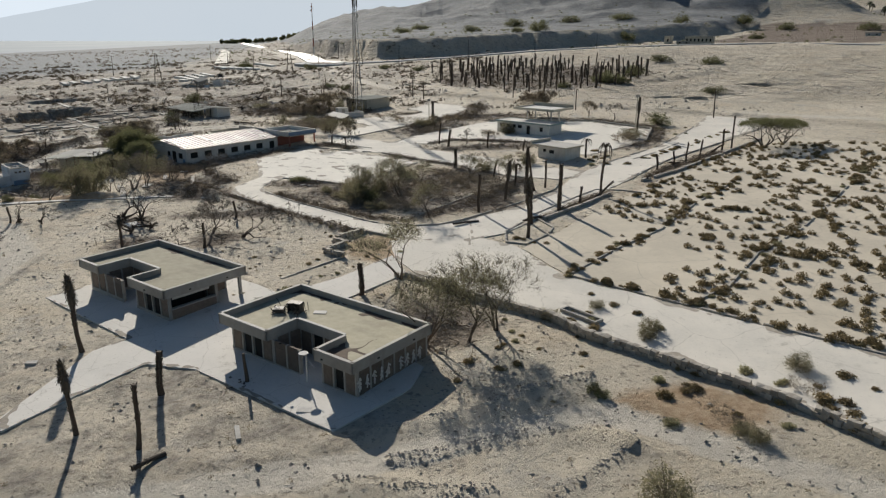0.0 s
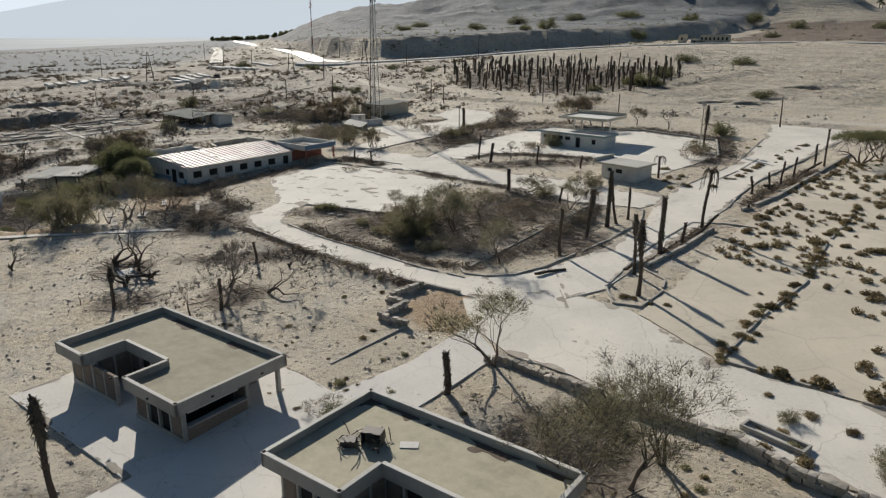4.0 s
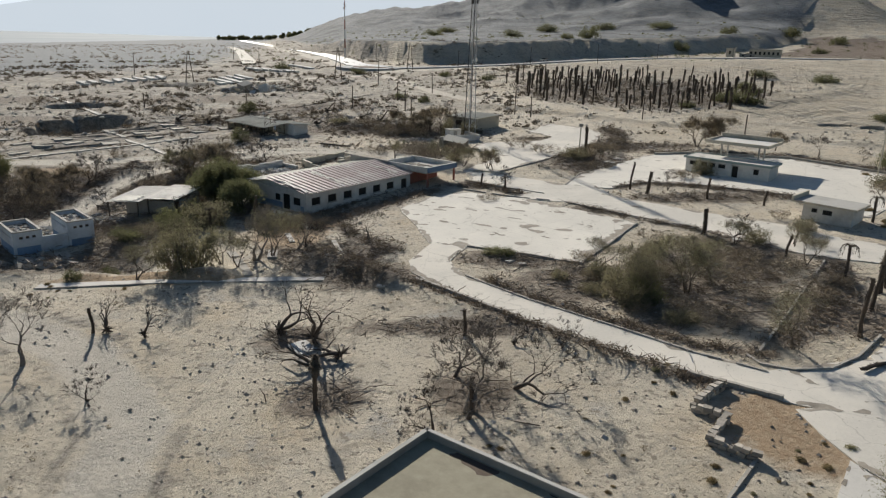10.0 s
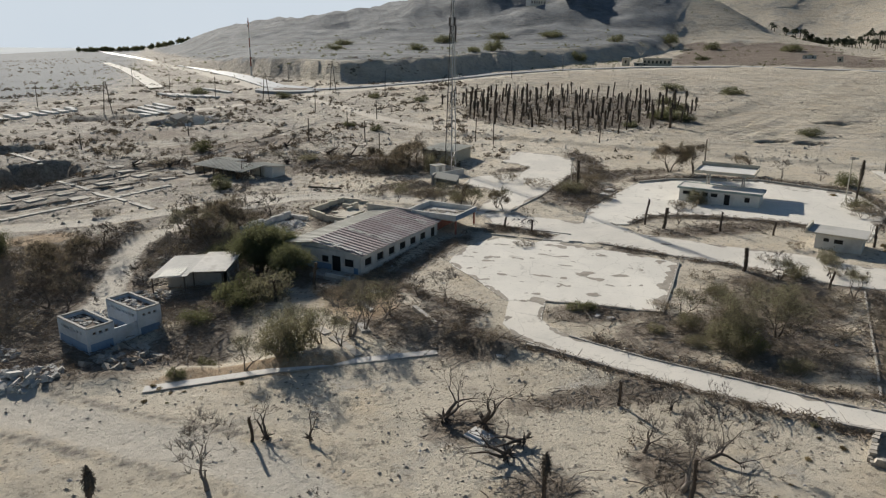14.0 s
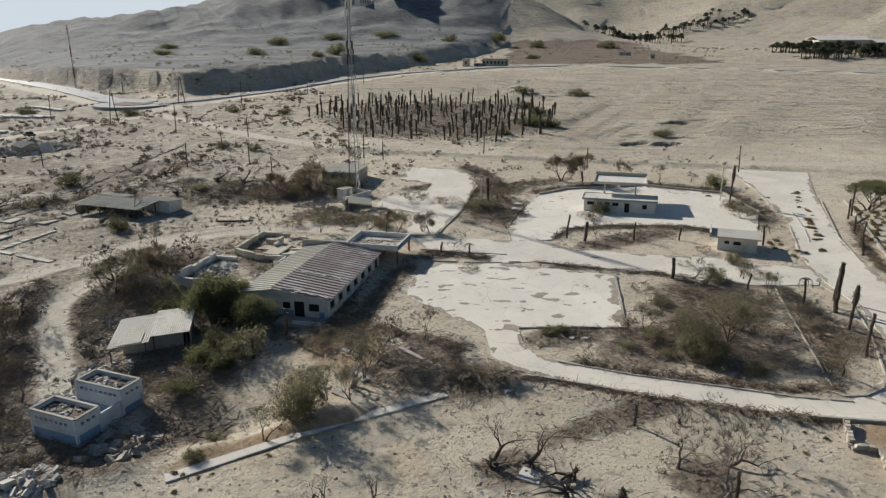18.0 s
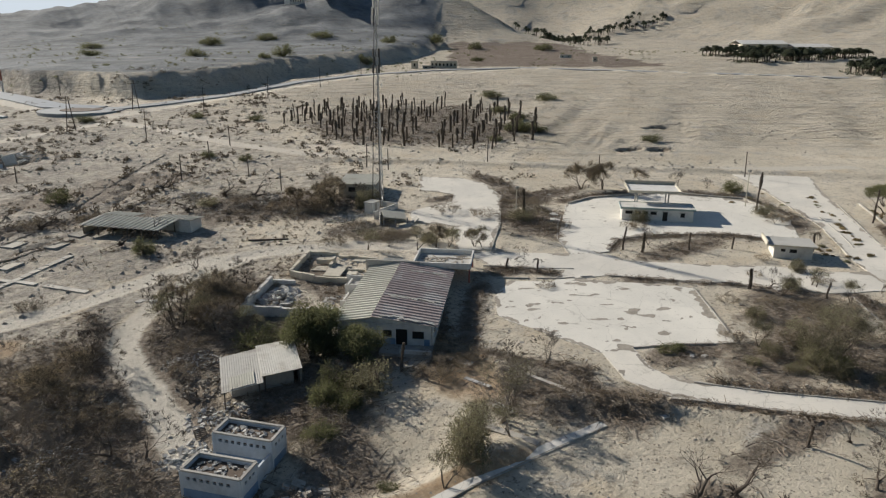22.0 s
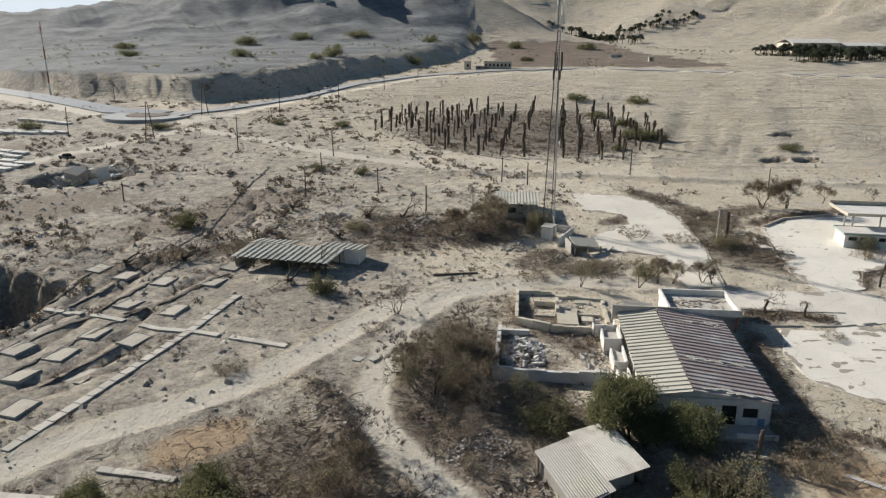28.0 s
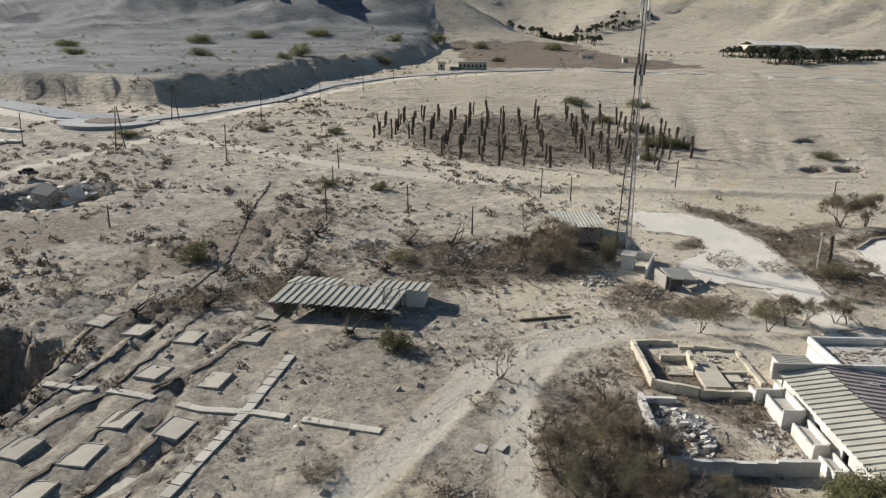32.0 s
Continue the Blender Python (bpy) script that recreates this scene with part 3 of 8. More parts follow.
PAVED = [("main_road", MAIN_ROAD, M_ROAD, 0.050, "pale dusty asphalt lane between ruined garden beds"), ("concrete_lot", BIG_LOT, M_LOT, 0.056, "bleached concrete lot with patches of dirt"),
         ("loop_road", LOOP_ROAD, M_ROAD, 0.062, "dusty loop road past the empty filling station"), ("forecourt", FORECOURT, M_LOT, 0.068, "pale forecourt of the empty filling station"),
         ("drive", DRIVE, M_ROAD, 0.074, "pale drive towards the radio mast"), ("side_road", RIGHT_ROAD, M_ROAD, 0.080, "pale dusty road lined with dead palms"),
         ("wide_road", WIDE_ROAD, M_ROAD, 0.044, "wide cracked road covered in pale dust"), ("parking_lot", PARKING, M_PARK, 0.038, "sand-covered parking lot overgrown with desert shrubs"),
         ("apron", APRON, M_APRON, 0.10, "pale concrete apron around the two pavilions"), ("resort_path", RESORT_PATH, M_APRON, 0.05, "narrow pale concrete path")]


def paved_sheet(name, outline, material, lift, label):
    """A paved sheet that follows the slope, with a thin skirt round its edge."""
    ring = []
    for (ax, ay), (bx, by) in zip(outline, outline[1:] + outline[:1]):
        n = max(1, int(math.hypot(bx - ax, by - ay) / 1.5))
        ring += [(ax + (bx - ax) * i / n, ay + (by - ay) * i / n) for i in range(n)]
    wob = 0.35 if material is not M_APRON else 0.0
    ring = [(x + wob * (value_noise(x / 1.1, y / 1.1, 3) - 0.5), y + wob * (value_noise(x / 1.1, y / 1.1, 9) - 0.5)) for x, y in ring]
    xs, ys = [p[0] for p in ring], [p[1] for p in ring]
    gx, gy = np.meshgrid(np.arange(min(xs), max(xs), 3.0), np.arange(min(ys), max(ys), 3.0))
    keep = inside(gx, gy, ring) & (near_line(gx, gy, ring + ring[:1]) > 0.9)
    pts = [Vector(p) for p in ring] + [Vector((float(a), float(b))) for a, b in zip(gx[keep], gy[keep])]
    n = len(ring)
    vs, _, fs, *_ = delaunay_2d_cdt(pts, [(i, (i + 1) % n) for i in range(n)], [], 1, 1e-5)
    vx, vy = np.array([v.x for v in vs]), np.array([v.y for v in vs])
    vz = plain(vx, vy) + lift
    geo = Geo()
    geo.add([(float(a), float(b), float(c)) for a, b, c in zip(vx, vy, vz)], [tuple(f) for f in fs])
    rx, ry = np.array(xs), np.array(ys)
    top = plain(rx, ry) + lift
    geo.add([(float(a), float(b), float(c)) for a, b, c in zip(rx, ry, top)] + [(float(a), float(b), float(c) - 0.3) for a, b, c in zip(rx, ry, top)],
            [(i, n + i, n + (i + 1) % n, (i + 1) % n) for i in range(n)])
    return solid(name, geo, material, label, "paving", kind="structure")


for row in PAVED:
    paved_sheet(*row)

# Zones of the ground: (x, y, radius along x, radius along y) of dead leaves and twigs, clay, and worn tracks.
LITTER = [(-20, 107, 7, 3), (-14, 100, 8, 5), (-6, 95, 7, 6), (-2, 104, 8, 7), (4, 110, 7, 5), (6, 92, 5, 5), (-22, 90, 14, 2), (-36, 102, 5, 4), (-40, 108, 5, 6), (-44, 110, 4, 4), (-62, 116, 3, 3),
          (-20, 140, 7, 2.5), (-6, 126, 7, 2), (8, 132, 10, 3), (-2, 156, 8, 10), (-8, 170, 6, 8), (10, 172, 14, 3), (-30, 190, 12, 8), (-45, 196, 14, 9), (-60, 150, 6, 12), (-66, 140, 8, 10), (-90, 140, 14, 12),
          (-80, 128, 10, 8), (-62, 122, 6, 10), (34, 132, 6, 6), (-36.5, 79, 3, 2.4), (-40.5, 88, 3.2, 2.2), (-26.5, 79.5, 3, 3), (-52, 128, 4, 6), (12, 262, 14, 24), (35, 245, 22, 20), (35, 275, 30, 24), (-75, 225, 14, 8),
          (-60, 232, 12, 8), (-70, 205, 10, 4), (-85, 206, 12, 3), (-1, 54, 5, 5), (-100, 250, 18, 10), (-150, 210, 30, 8), (-160, 250, 40, 8), (-120, 320, 30, 5), (27, 152, 14, 3), (-48, 152, 4, 10)]
CLAY = [(-7, 75, 4, 5), (-46, 116, 4, 5), (-57, 101.5, 9, 1.6), (16, 40, 5, 3), (-44, 122, 3, 7), (-92, 152, 5, 3), (70, 90, 40, 30)]
FIELD = [(158, 446), (262, 600), (352, 560), (300, 440), (262, 352)]
TRACKS = [[(-112, 156), (-102, 159), (-93.8, 159.2), (-83.0, 160.6), (-73.4, 164.7), (-63.5, 169.0), (-52.0, 168.6), (-40, 166.0), (-26, 155)], [(-76.0, 118), (-75.9, 124.8), (-76.4, 132.0), (-77.1, 139.6), (-77.0, 146.0), (-74.4, 151.4), (-70.4, 156.2), (-66.0, 161.6), (-60.5, 165.4), (-54, 168)],
          [(-90, 110), (-84, 104), (-76, 98), (-66, 92), (-56, 86), (-48, 76), (-46, 60), (-40, 45)], [(-30, 30), (-5, 35), (10, 40), (25, 30)], [(-97, 299), (-51.5, 325), (-38.4, 293), (-28.4, 263.5), (-13.7, 236.6), (4, 218.4), (30.7, 194), (52.7, 172.8), (90, 150)],
          [(-50, 350), (-65, 357), (-96, 453), (-190, 766), (-420, 1700)], [(-119, 391), (-190, 640), (-262, 872)], [(-50, 338), (4, 372), (86, 419), (186, 402), (236, 327), (300, 250)]]

LITTER += [(-36, 188, 7, 6), (-33, 172, 6, 4), (-30, 165, 6, 3), (9, 188, 3, 9), (6, 174, 4, 8), (-9, 181, 4, 2), (-1, 192, 5, 2.5), (-44, 200, 8, 8), (-74, 106, 9, 4), (-81, 107, 7, 5), (-66, 119, 4, 5), (-86, 119, 7, 7), (-78, 116, 5, 4), (-66, 145, 9, 11), (-80, 128, 6, 12), (-62, 134, 4, 9), (-82, 112, 9, 6), (-64, 110, 4, 6), (-74, 140, 4, 8), (-90, 128, 8, 9), (-70, 118, 5, 5), (-84, 142, 5, 9)]
LITTER_LINES = [([(-42.4, 121.6), (-38.0, 127.6), (-33.6, 133.0), (-29.4, 137.4)], 2.0), ([(-33, 101), (-28, 97), (-20, 88.4), (-14.5, 83.6), (-9.8, 80)], 0.9), ([(-24.5, 101), (-20, 96.2), (-14.4, 91.2), (-9, 86.4), (-4, 84.6)], 1.0), ([(-50, 119.5), (-41, 120), (-38, 115), (-34, 111), (-37, 106), (-38.5, 102.5), (-34, 100)], 1.6),
                ([(-48, 119), (-44, 125), (-40, 133), (-36, 139)], 1.8), ([(-3, 138.6), (3, 141), (10, 138.6), (21, 131.6), (24, 127)], 1.6), ([(13, 111), (5, 114.5), (-2, 120.5), (-10, 128.5)], 1.2), ([(-24.5, 142), (-19, 136.6), (-14, 132.6)], 1.3),
                ([(-4, 144), (-4, 156), (-8, 165), (2, 172), (8, 168)], 2.6), ([(10, 165.5), (18, 166), (34, 161), (44.5, 147), (39.5, 132)], 1.6), ([(-2, 87), (4, 92), (9, 98), (12, 106)], 2.0), ([(11.5, 84), (17, 89.6), (22.5, 95)], 1.0), ([(30, 103), (37, 111), (48, 121)], 1.1),
                ([(-79.5, 155.5), (-79, 149), (-80, 140)], 1.8)]


def axis(lo, hi, fine_lo, fine_hi, fine, grow):
    out = list(np.arange(fine_lo, fine_hi, fine))
    s, v = fine, out[-1]
    while v < hi:
        s *= grow
        v += s
        out.append(v)
    s, v = fine, out[0]
    while v > lo:
        s *= grow
        v -= s
        out.insert(0, v)
    return np.array(out)


def build_ground():
    gx = axis(-2600, 2200, -118, 62, 0.8, 1.055)
    gy = axis(-600, 3200, 26, 216, 0.8, 1.03)
    X, Y = np.meshgrid(gx, gy)
    Z = terrain(X, Y)
    paved = np.zeros(X.shape, bool)
    for _, outline, _, _, _ in PAVED:
        paved |= inside(X, Y, outline)
    soft_edge = np.where(paved, 0.0, 1.0)
    Z = Z + soft_edge * (0.22 * (fbm(X / 2.6, Y / 2.6, 61, 4) - 0.5) + 0.10 * (fbm(X / 0.9, Y / 0.9, 67, 2) - 0.5)) - np.where(paved, 0.04, 0)
    litter, clay, track = np.zeros(X.shape), np.zeros(X.shape), np.zeros(X.shape)
    for zone, field in ((LITTER, litter), (CLAY, clay)):
        for cx, cy, rx, ry in zone:
            np.maximum(field, 0.8 * np.exp(-(((X - cx) / rx) ** 2 + ((Y - cy) / ry) ** 2) ** 2 / 2), out=field)
    for line, wide in LITTER_LINES:
        np.maximum(litter, 0.8 * np.exp(-(near_line(X, Y, line) / wide) ** 2), out=litter)
    for i, line in enumerate(TRACKS):
        wide = (2.3, 2.0, 2.6, 1.5, 2.2, 4.5, 3.5, 3.5)[i]
        np.maximum(track, 0.85 * np.exp(-(near_line(X, Y, line) / wide) ** 4), out=track)
    for line in TRACKS[:4]:
        off = near_line(X, Y, line)
        Z = Z - 0.09 * np.exp(-((off - 0.85) / 0.35) ** 2) + 0.12 * np.exp(-((off - 2.4) / 0.5) ** 2) * soft_edge
    foot = np.interp(X, [p[0] for p in BANK], [p[1] for p in BANK])
    # Hill rock; its bluish tone also paints the haze lying over the hills.
    hazy_rock = 0.75 * step(Y - foot, -4, 30) * step(np.abs(Z - plain(X, Y)), 1, 8) + 0.5 * step(np.hypot(X, Y), 500, 700) * step(X, -100, 60) * (1 - 0.42 * step(X, 140, 300))
    # Pits are darkened with the litter colour.
    for px, py, rx, ry, deep in PITS:
        litter = np.maximum(litter, 0.7 * (1 - step(np.hypot((X - px) / rx, (Y - py) / ry), 0.7, 1.2)))
    # Cracks take the dark litter colour as the shade inside them.
    for line in CRACKS:
        litter = np.maximum(litter, 0.75 * np.exp(-(near_line(X, Y, line) / 0.55) ** 2))
    rough = 0.5 * np.maximum(step(Y, 178, 205) * step(-X, -5, 25) * (1 - step(Y, 340, 420)), step(-X, 70, 95) * (1 - step(Y, 330, 420)))
    rough = np.maximum(rough * (1 - 0.9 * step(track, 0.2, 0.6)), 0.5 * step(Y, 340, 420) * step(-X, 60, 140)) + 0.25 * (fbm(X / 11, Y / 11, 95, 4) - 0.5)
    rough = np.maximum(rough, (0.56 * step(-X, 42, 58) * step(Y, 118, 150) + 0.3 * (fbm(X / 7, Y / 7, 94, 4) - 0.5)) * (1 - step(track, 0.2, 0.6)))
    rough = np.maximum(rough, 0.42 * (1 - step(Y, 46, 66)) * (1 - 0.75 * step(X, -8, 2)) + 0.3 * (fbm(X / 5, Y / 5, 96, 4) - 0.5))
    for line in TRACKS[:3]:
        off = near_line(X, Y, line) + 0.9 * (fbm(X / 4, Y / 4, 98, 3) - 0.5)
        rough = np.maximum(rough, 0.62 * np.exp(-((off - 3.1) / 0.7) ** 2) * (0.5 + fbm(X / 9, Y / 9, 99, 3)))
    furrow = step(X + 0.45 * Y, 112, 150) * step(np.hypot(X - 60, Y - 100), 70, 110) * (1 - step(track, 0.2, 0.6)) * (1 - 0.6 * step(Y - foot, -10, 10))
    # Haze over the far flats, painted as a bluish grey ground colour.
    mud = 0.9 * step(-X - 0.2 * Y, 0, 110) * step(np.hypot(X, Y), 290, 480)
    streak = fbm((X * 0.8 + Y * 0.6) / 60, (Y * 0.8 - X * 0.6) / 6, 97, 5)
    rough = np.maximum(rough, 0.35 * step(streak, 0.5, 0.68) * step(X + 0.45 * Y, 112, 150) * step(np.hypot(X - 60, Y - 100), 70, 110))
    field = 0.9 * (inside(X, Y, FIELD) & (np.hypot(X, Y) > 100))
    ny, nx = X.shape
    me = bpy.data.meshes.new("ground")
    idx = np.arange(nx * ny).reshape(ny, nx)
    quads = np.stack([idx[:-1, :-1], idx[:-1, 1:], idx[1:, 1:], idx[1:, :-1]], -1).reshape(-1, 4)
    me.vertices.add(nx * ny)
    me.vertices.foreach_set("co", np.stack([X, Y, Z], -1).ravel())
    me.loops.add(quads.size)
    me.loops.foreach_set("vertex_index", quads.ravel().astype(np.int32))
    me.polygons.add(len(quads))
    me.polygons.foreach_set("loop_start", np.arange(0, quads.size, 4, dtype=np.int32))
    me.update(calc_edges=True)
    me.shade_smooth()
    for key, field in (("litter", litter), ("clay", clay), ("track", track), ("hazy_rock", hazy_rock), ("field", field), ("rough", rough), ("furrow", furrow), ("mud", mud)):
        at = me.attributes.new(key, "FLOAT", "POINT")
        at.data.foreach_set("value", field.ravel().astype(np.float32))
    me.materials.append(M_GROUND)
    tagged(new("ground", me), "dry stony ground with dead litter, tracks and hills", "ground", kind="structure")


build_ground()


def kerb(line, wide=0.18, high=0.16, material=M_KERB, name="kerb", label="low weathered concrete kerb", sink=0.1, gaps=0.04, piece=1.0):
    """A row of kerb stones along a line in plan; each stone is a part."""
    root = thing(name, pose(line[0][0], line[0][1], gz(*line[0])), label, "kerb", kind="structure")
    inv = root.matrix_basis.inverted()
    rng = random.Random(int(line[0][0] * 10 + line[0][1]))
    stone = Geo().box(-0.5, -wide / 2, -sink, 0.5, wide / 2, high).mesh("kerb_stone", material)
    for (ax, ay), (bx, by) in zip(line, line[1:]):
        length = math.hypot(bx - ax, by - ay)
        n = max(1, round(length / piece))
        for i in range(n):
            if rng.random() < gaps:
                continue
            t0, t1 = i / n, (i + 0.97) / n
            p = [(ax + (bx - ax) * t, ay + (by - ay) * t) for t in (t0, t1)]
            z = [float(plain(*q)) for q in p]
            m = pose((p[0][0] + p[1][0]) / 2, (p[0][1] + p[1][1]) / 2, (z[0] + z[1]) / 2 + rng.uniform(-0.02, 0.03), 0, -math.degrees(math.atan2(z[1] - z[0], length / n)), math.degrees(math.atan2(by - ay, bx - ax)) + rng.uniform(-1.5, 1.5))
            part("kerb_stone", stone, material, root, at=inv @ m @ Matrix.Diagonal((length / n * 0.97, 1, 1, 1)))
    return root


def blotch(name, box, f, cell, height, material, label, category, m=None):
    """Irregular thin patches: all places inside the box where f is above nought."""
    gx, gy = np.arange(box[0], box[2], cell), np.arange(box[1], box[3], cell)
    X, Y = np.meshgrid(gx, gy)
    F = f(X, Y)
    Z = height(X, Y)
    geo = Geo()
    up = F > 0
    some = up[:-1, :-1] | up[1:, :-1] | up[:-1, 1:] | up[1:, 1:]
    for j, i in zip(*np.nonzero(some)):
        pts = []
        q = [(j, i), (j, i + 1), (j + 1, i + 1), (j + 1, i)]
        for a, b in zip(q, q[1:] + q[:1]):
            if up[a]:
                pts.append((X[a], Y[a], Z[a]))
            if up[a] != up[b]:
                t = F[a] / (F[a] - F[b])
                pts.append((X[a] + t * (X[b] - X[a]), Y[a] + t * (Y[b] - Y[a]), Z[a] + t * (Z[b] - Z[a])))
        if len(pts) > 2:
            geo.add([tuple(float(c) for c in p) for p in pts], [tuple(range(len(pts)))])
    return solid(name, geo, material, label, category, kind="stuff", **({"m": m} if m else {}))


# ---- the two pavilions ----
def pavilion(corner, along, z, L, D, notch, porch, label):
    """A flat-roofed pavilion with deep fascia and a notched court; x runs along its front, y to its back."""
    u0, u1, nd = notch
    top, low, roof = 2.95, 2.15, 2.52
    root = thing("pavilion", frame_of(corner, along, z), label, "pavilion", "abandoned pavilions")
    ring = [(0, 0), (u0, 0), (u0, nd), (u1, nd), (u1, 0), (L, 0), (L, D), (0, D)]
    part("roof_slab", Geo().prism([(0.1, 0.1), (u0 - 0.1, 0.1), (u0 - 0.1, nd + 0.1), (u1 + 0.1, nd + 0.1), (u1 + 0.1, 0.1), (L - 0.1, 0.1), (L - 0.1, D - 0.1), (0.1, D - 0.1)], low + 0.03, roof), M_ROOFDUST, root, "flat roof covered in pale dust")
    for (ax, ay), (bx, by) in zip(ring, ring[1:] + ring[:1]):
        d = Vector((bx - ax, by - ay)).normalized()
        n = Vector((-d.y, d.x)) * 0.2
        q = [(ax, ay), (bx, by), (bx + n.x, by + n.y), (ax + n.x, ay + n.y)]
        band = part("fascia", Geo().prism(q, low, top), M_FASCIA, root)
        o, e = n * 0.12, d * 0.01
        q = [(ax - o.x + e.x, ay - o.y + e.y), (bx - o.x - e.x, by - o.y - e.y), (bx + n.x + o.x - e.x, by + n.y + o.y - e.y), (ax + n.x + o.x + e.x, ay + n.y + o.y + e.y)]
        part("coping", Geo().prism(q, top + 0.002, top + 0.05), M_CAP, band, "pale coping strip")

    def panelled(a, b, doors=(), material=M_PANEL, high=low):
        """A wall from a to b made of bays between pilasters; doors: bays with a near-black sheet for the shade inside.
        """
        length = math.hypot(b[0] - a[0], b[1] - a[1])
        bays = max(1, round(length / 1.25))
        m = frame_of(a, b, 0)
        for i in range(bays):
            x0, x1 = length * i / bays, length * (i + 1) / bays
            part("pilaster", Geo().box(x0 - 0.07, -0.14, 0, x0 + 0.07, 0.13, high - 0.002, m), M_CONC, root)
            if i in doors:
                # Near-black sheet fills the bay as the shade behind the doorway.
                gap = part("door_opening", Geo().box(x0 + 0.07, 0.06, 0, x1 - 0.07, 0.10, high - 0.01, m), M_DARK, root, "near-black sheet standing for shade in an open doorway")
                part("lintel", Geo().box(x0 + 0.07, -0.1, high - 0.2, x1 - 0.07, 0.055, high - 0.004, m), M_CONC, gap)
            else:
                slab = part("wall_panel", Geo().box(x0 + 0.07, -0.09, 0, x1 - 0.07, 0.11, high - 0.006, m), M_REDPANEL if (material is M_REDPANEL and i == bays - 2) else M_PANEL, root)
                part("panel_frame", Geo().box(x0 + 0.2, -0.115, 0.35, x1 - 0.2, -0.091, high - 0.45, m), M_PANEL, slab)
        part("pilaster", Geo().box(length - 0.07, -0.142, 0, length + 0.07, 0.132, high - 0.004, m), M_CONC, root)
        part("plinth", Geo().box(-0.1, -0.17, -0.25, length + 0.1, -0.145, 0.22, m), M_CONC, root)

    s, b = 0.75, 0.35
    xr = L - 3.0 if porch else L - b
    panelled((s, s), (u0 - 0.15, s), (1, 2) if not porch else (2,))
    panelled((u1 + 0.15, s), (L - 0.5 if porch else L - b, s), (1,) if not porch else (1, 2), M_REDPANEL if not porch else M_PANEL)
    panelled((s, D - b), (s, s))
    panelled((xr, D - b), (s, D - b))
    panelled((u0 - 0.15, s + 0.2), (u0 - 0.15, nd + 0.35))
    panelled((u1 + 0.15, nd + 0.35), (u1 + 0.15, s + 0.2))
    panelled((u0 - 0.1, nd + 0.4), (u1 + 0.1, nd + 0.4), (1, 3))
    panelled((u0, s), (u0 + (u1 - u0) * 0.55, s), (), M_PANEL, 2.0)
    if porch:
        ye = 5.3
        part("counter_wall", Geo().box(L - 0.62, s + 0.15, 0, L - 0.42, ye, 0.9), M_PANEL, root)
        part("counter_top", Geo().box(L - 0.75, s + 0.15, 0.902, L - 0.3, ye, 0.98), M_CONC, root)
        # Shade inside the shop is put into this near-black wall.
        part("shop_back", Geo().box(L - 2.4, s + 0.2, 0, L - 2.2, ye, low - 0.01), M_DARK, root, "back wall of the shop, near-black for the shade inside")
        part("shutter", Geo().box(L - 0.55, s + 0.3, 1.75, L - 0.48, ye - 0.6, low - 0.008), M_TRASH, root, "torn pale shutter")
        panelled((L - 0.5, ye + 0.1), (xr, ye + 0.1))
        panelled((xr, ye + 0.3), (xr, D - b))
        part("post", Geo().box(L - 0.55, D - 0.63, 0, L - 0.3, D - 0.37, low - 0.003), M_CONC, root)
    else:
        panelled((L - b, s), (L - b, D - b))
        for k in range(9):
            geo, x = Geo(), 0.7 + k * 0.72 + (0.6 if k > 4 else 0)
            rng = random.Random(k)
            for j in range(3):
                a = rng.uniform(-0.6, 0.6)
                geo.tube([(L - b + 0.17, x + rng.uniform(-0.15, 0.15), 0.55 + 0.3 * j), (L - b + 0.17, x + 0.22 * math.cos(a), 0.95 + 0.28 * j), (L - b + 0.17, x + rng.uniform(0.1, 0.42), 0.7 + 0.3 * j)], [0.06] * 3, 4)
            part("painted_stroke", geo, M_WHITE, root, "white spray-painted strokes")
    for k, (x, y) in enumerate(((L * 0.2, D), (L * 0.5, 0), (L * 0.8, 0), (L, D * 0.3), (L, D * 0.75))):
        part("rain_spout", Geo().box(x - 0.06, y - 0.09, low + 0.25, x + 0.06, y + 0.09, low + 0.34), M_DARK, root)
    return root


K1 = pavilion((-34.8, 64.0), (-23.4, 55.2), 0.42, 14.4, 8.4, (3.64, 8.7, 3.1), True, "flat-roofed brown concrete pavilion with open porch, deserted")
K2 = pavilion((-17.3, 50.4), (-5.9, 41.7), 0.42, 14.3, 8.4, (5.64, 10.6, 3.0), False, "flat-roofed pavilion with spray-painted wall and junk on its roof")


def roof_mud(x, y):
    n = value_noise(x / 1.5 + 0.6 * value_noise(x, y, 7), y / 1.5, 12)
    out = 1.15 * np.exp(-(y / 2.1) ** 2) + 0.75 * np.maximum(1 - 3.6 * abs(2 * n - 1), -0.5) - 0.55 - 0.09 * np.maximum(y - 3, 0)
    return np.minimum(out, 2.0 * (x - 10.75 - 0.1 * y + 0.5 * value_noise(y, x, 5)))


blotch("roof_mud", (10.85, 0.22, 14.05, 8.1), roof_mud, 0.09, lambda x, y: 2.527 + 0 * x, M_SILT, "dried brown mud curling over the dusty roof", "mud", K2.matrix_basis)
blotch("roof_mud", (0.25, 6.9, 14.0, 8.15), lambda x, y: fbm(x / 1.4, y / 1.1, 17, 3) - 0.8 + 0.32 * (y - 6.9), 0.1, lambda x, y: 2.527 + 0 * x, M_SILT, "dried mud along the roof edge", "mud", K2.matrix_basis)
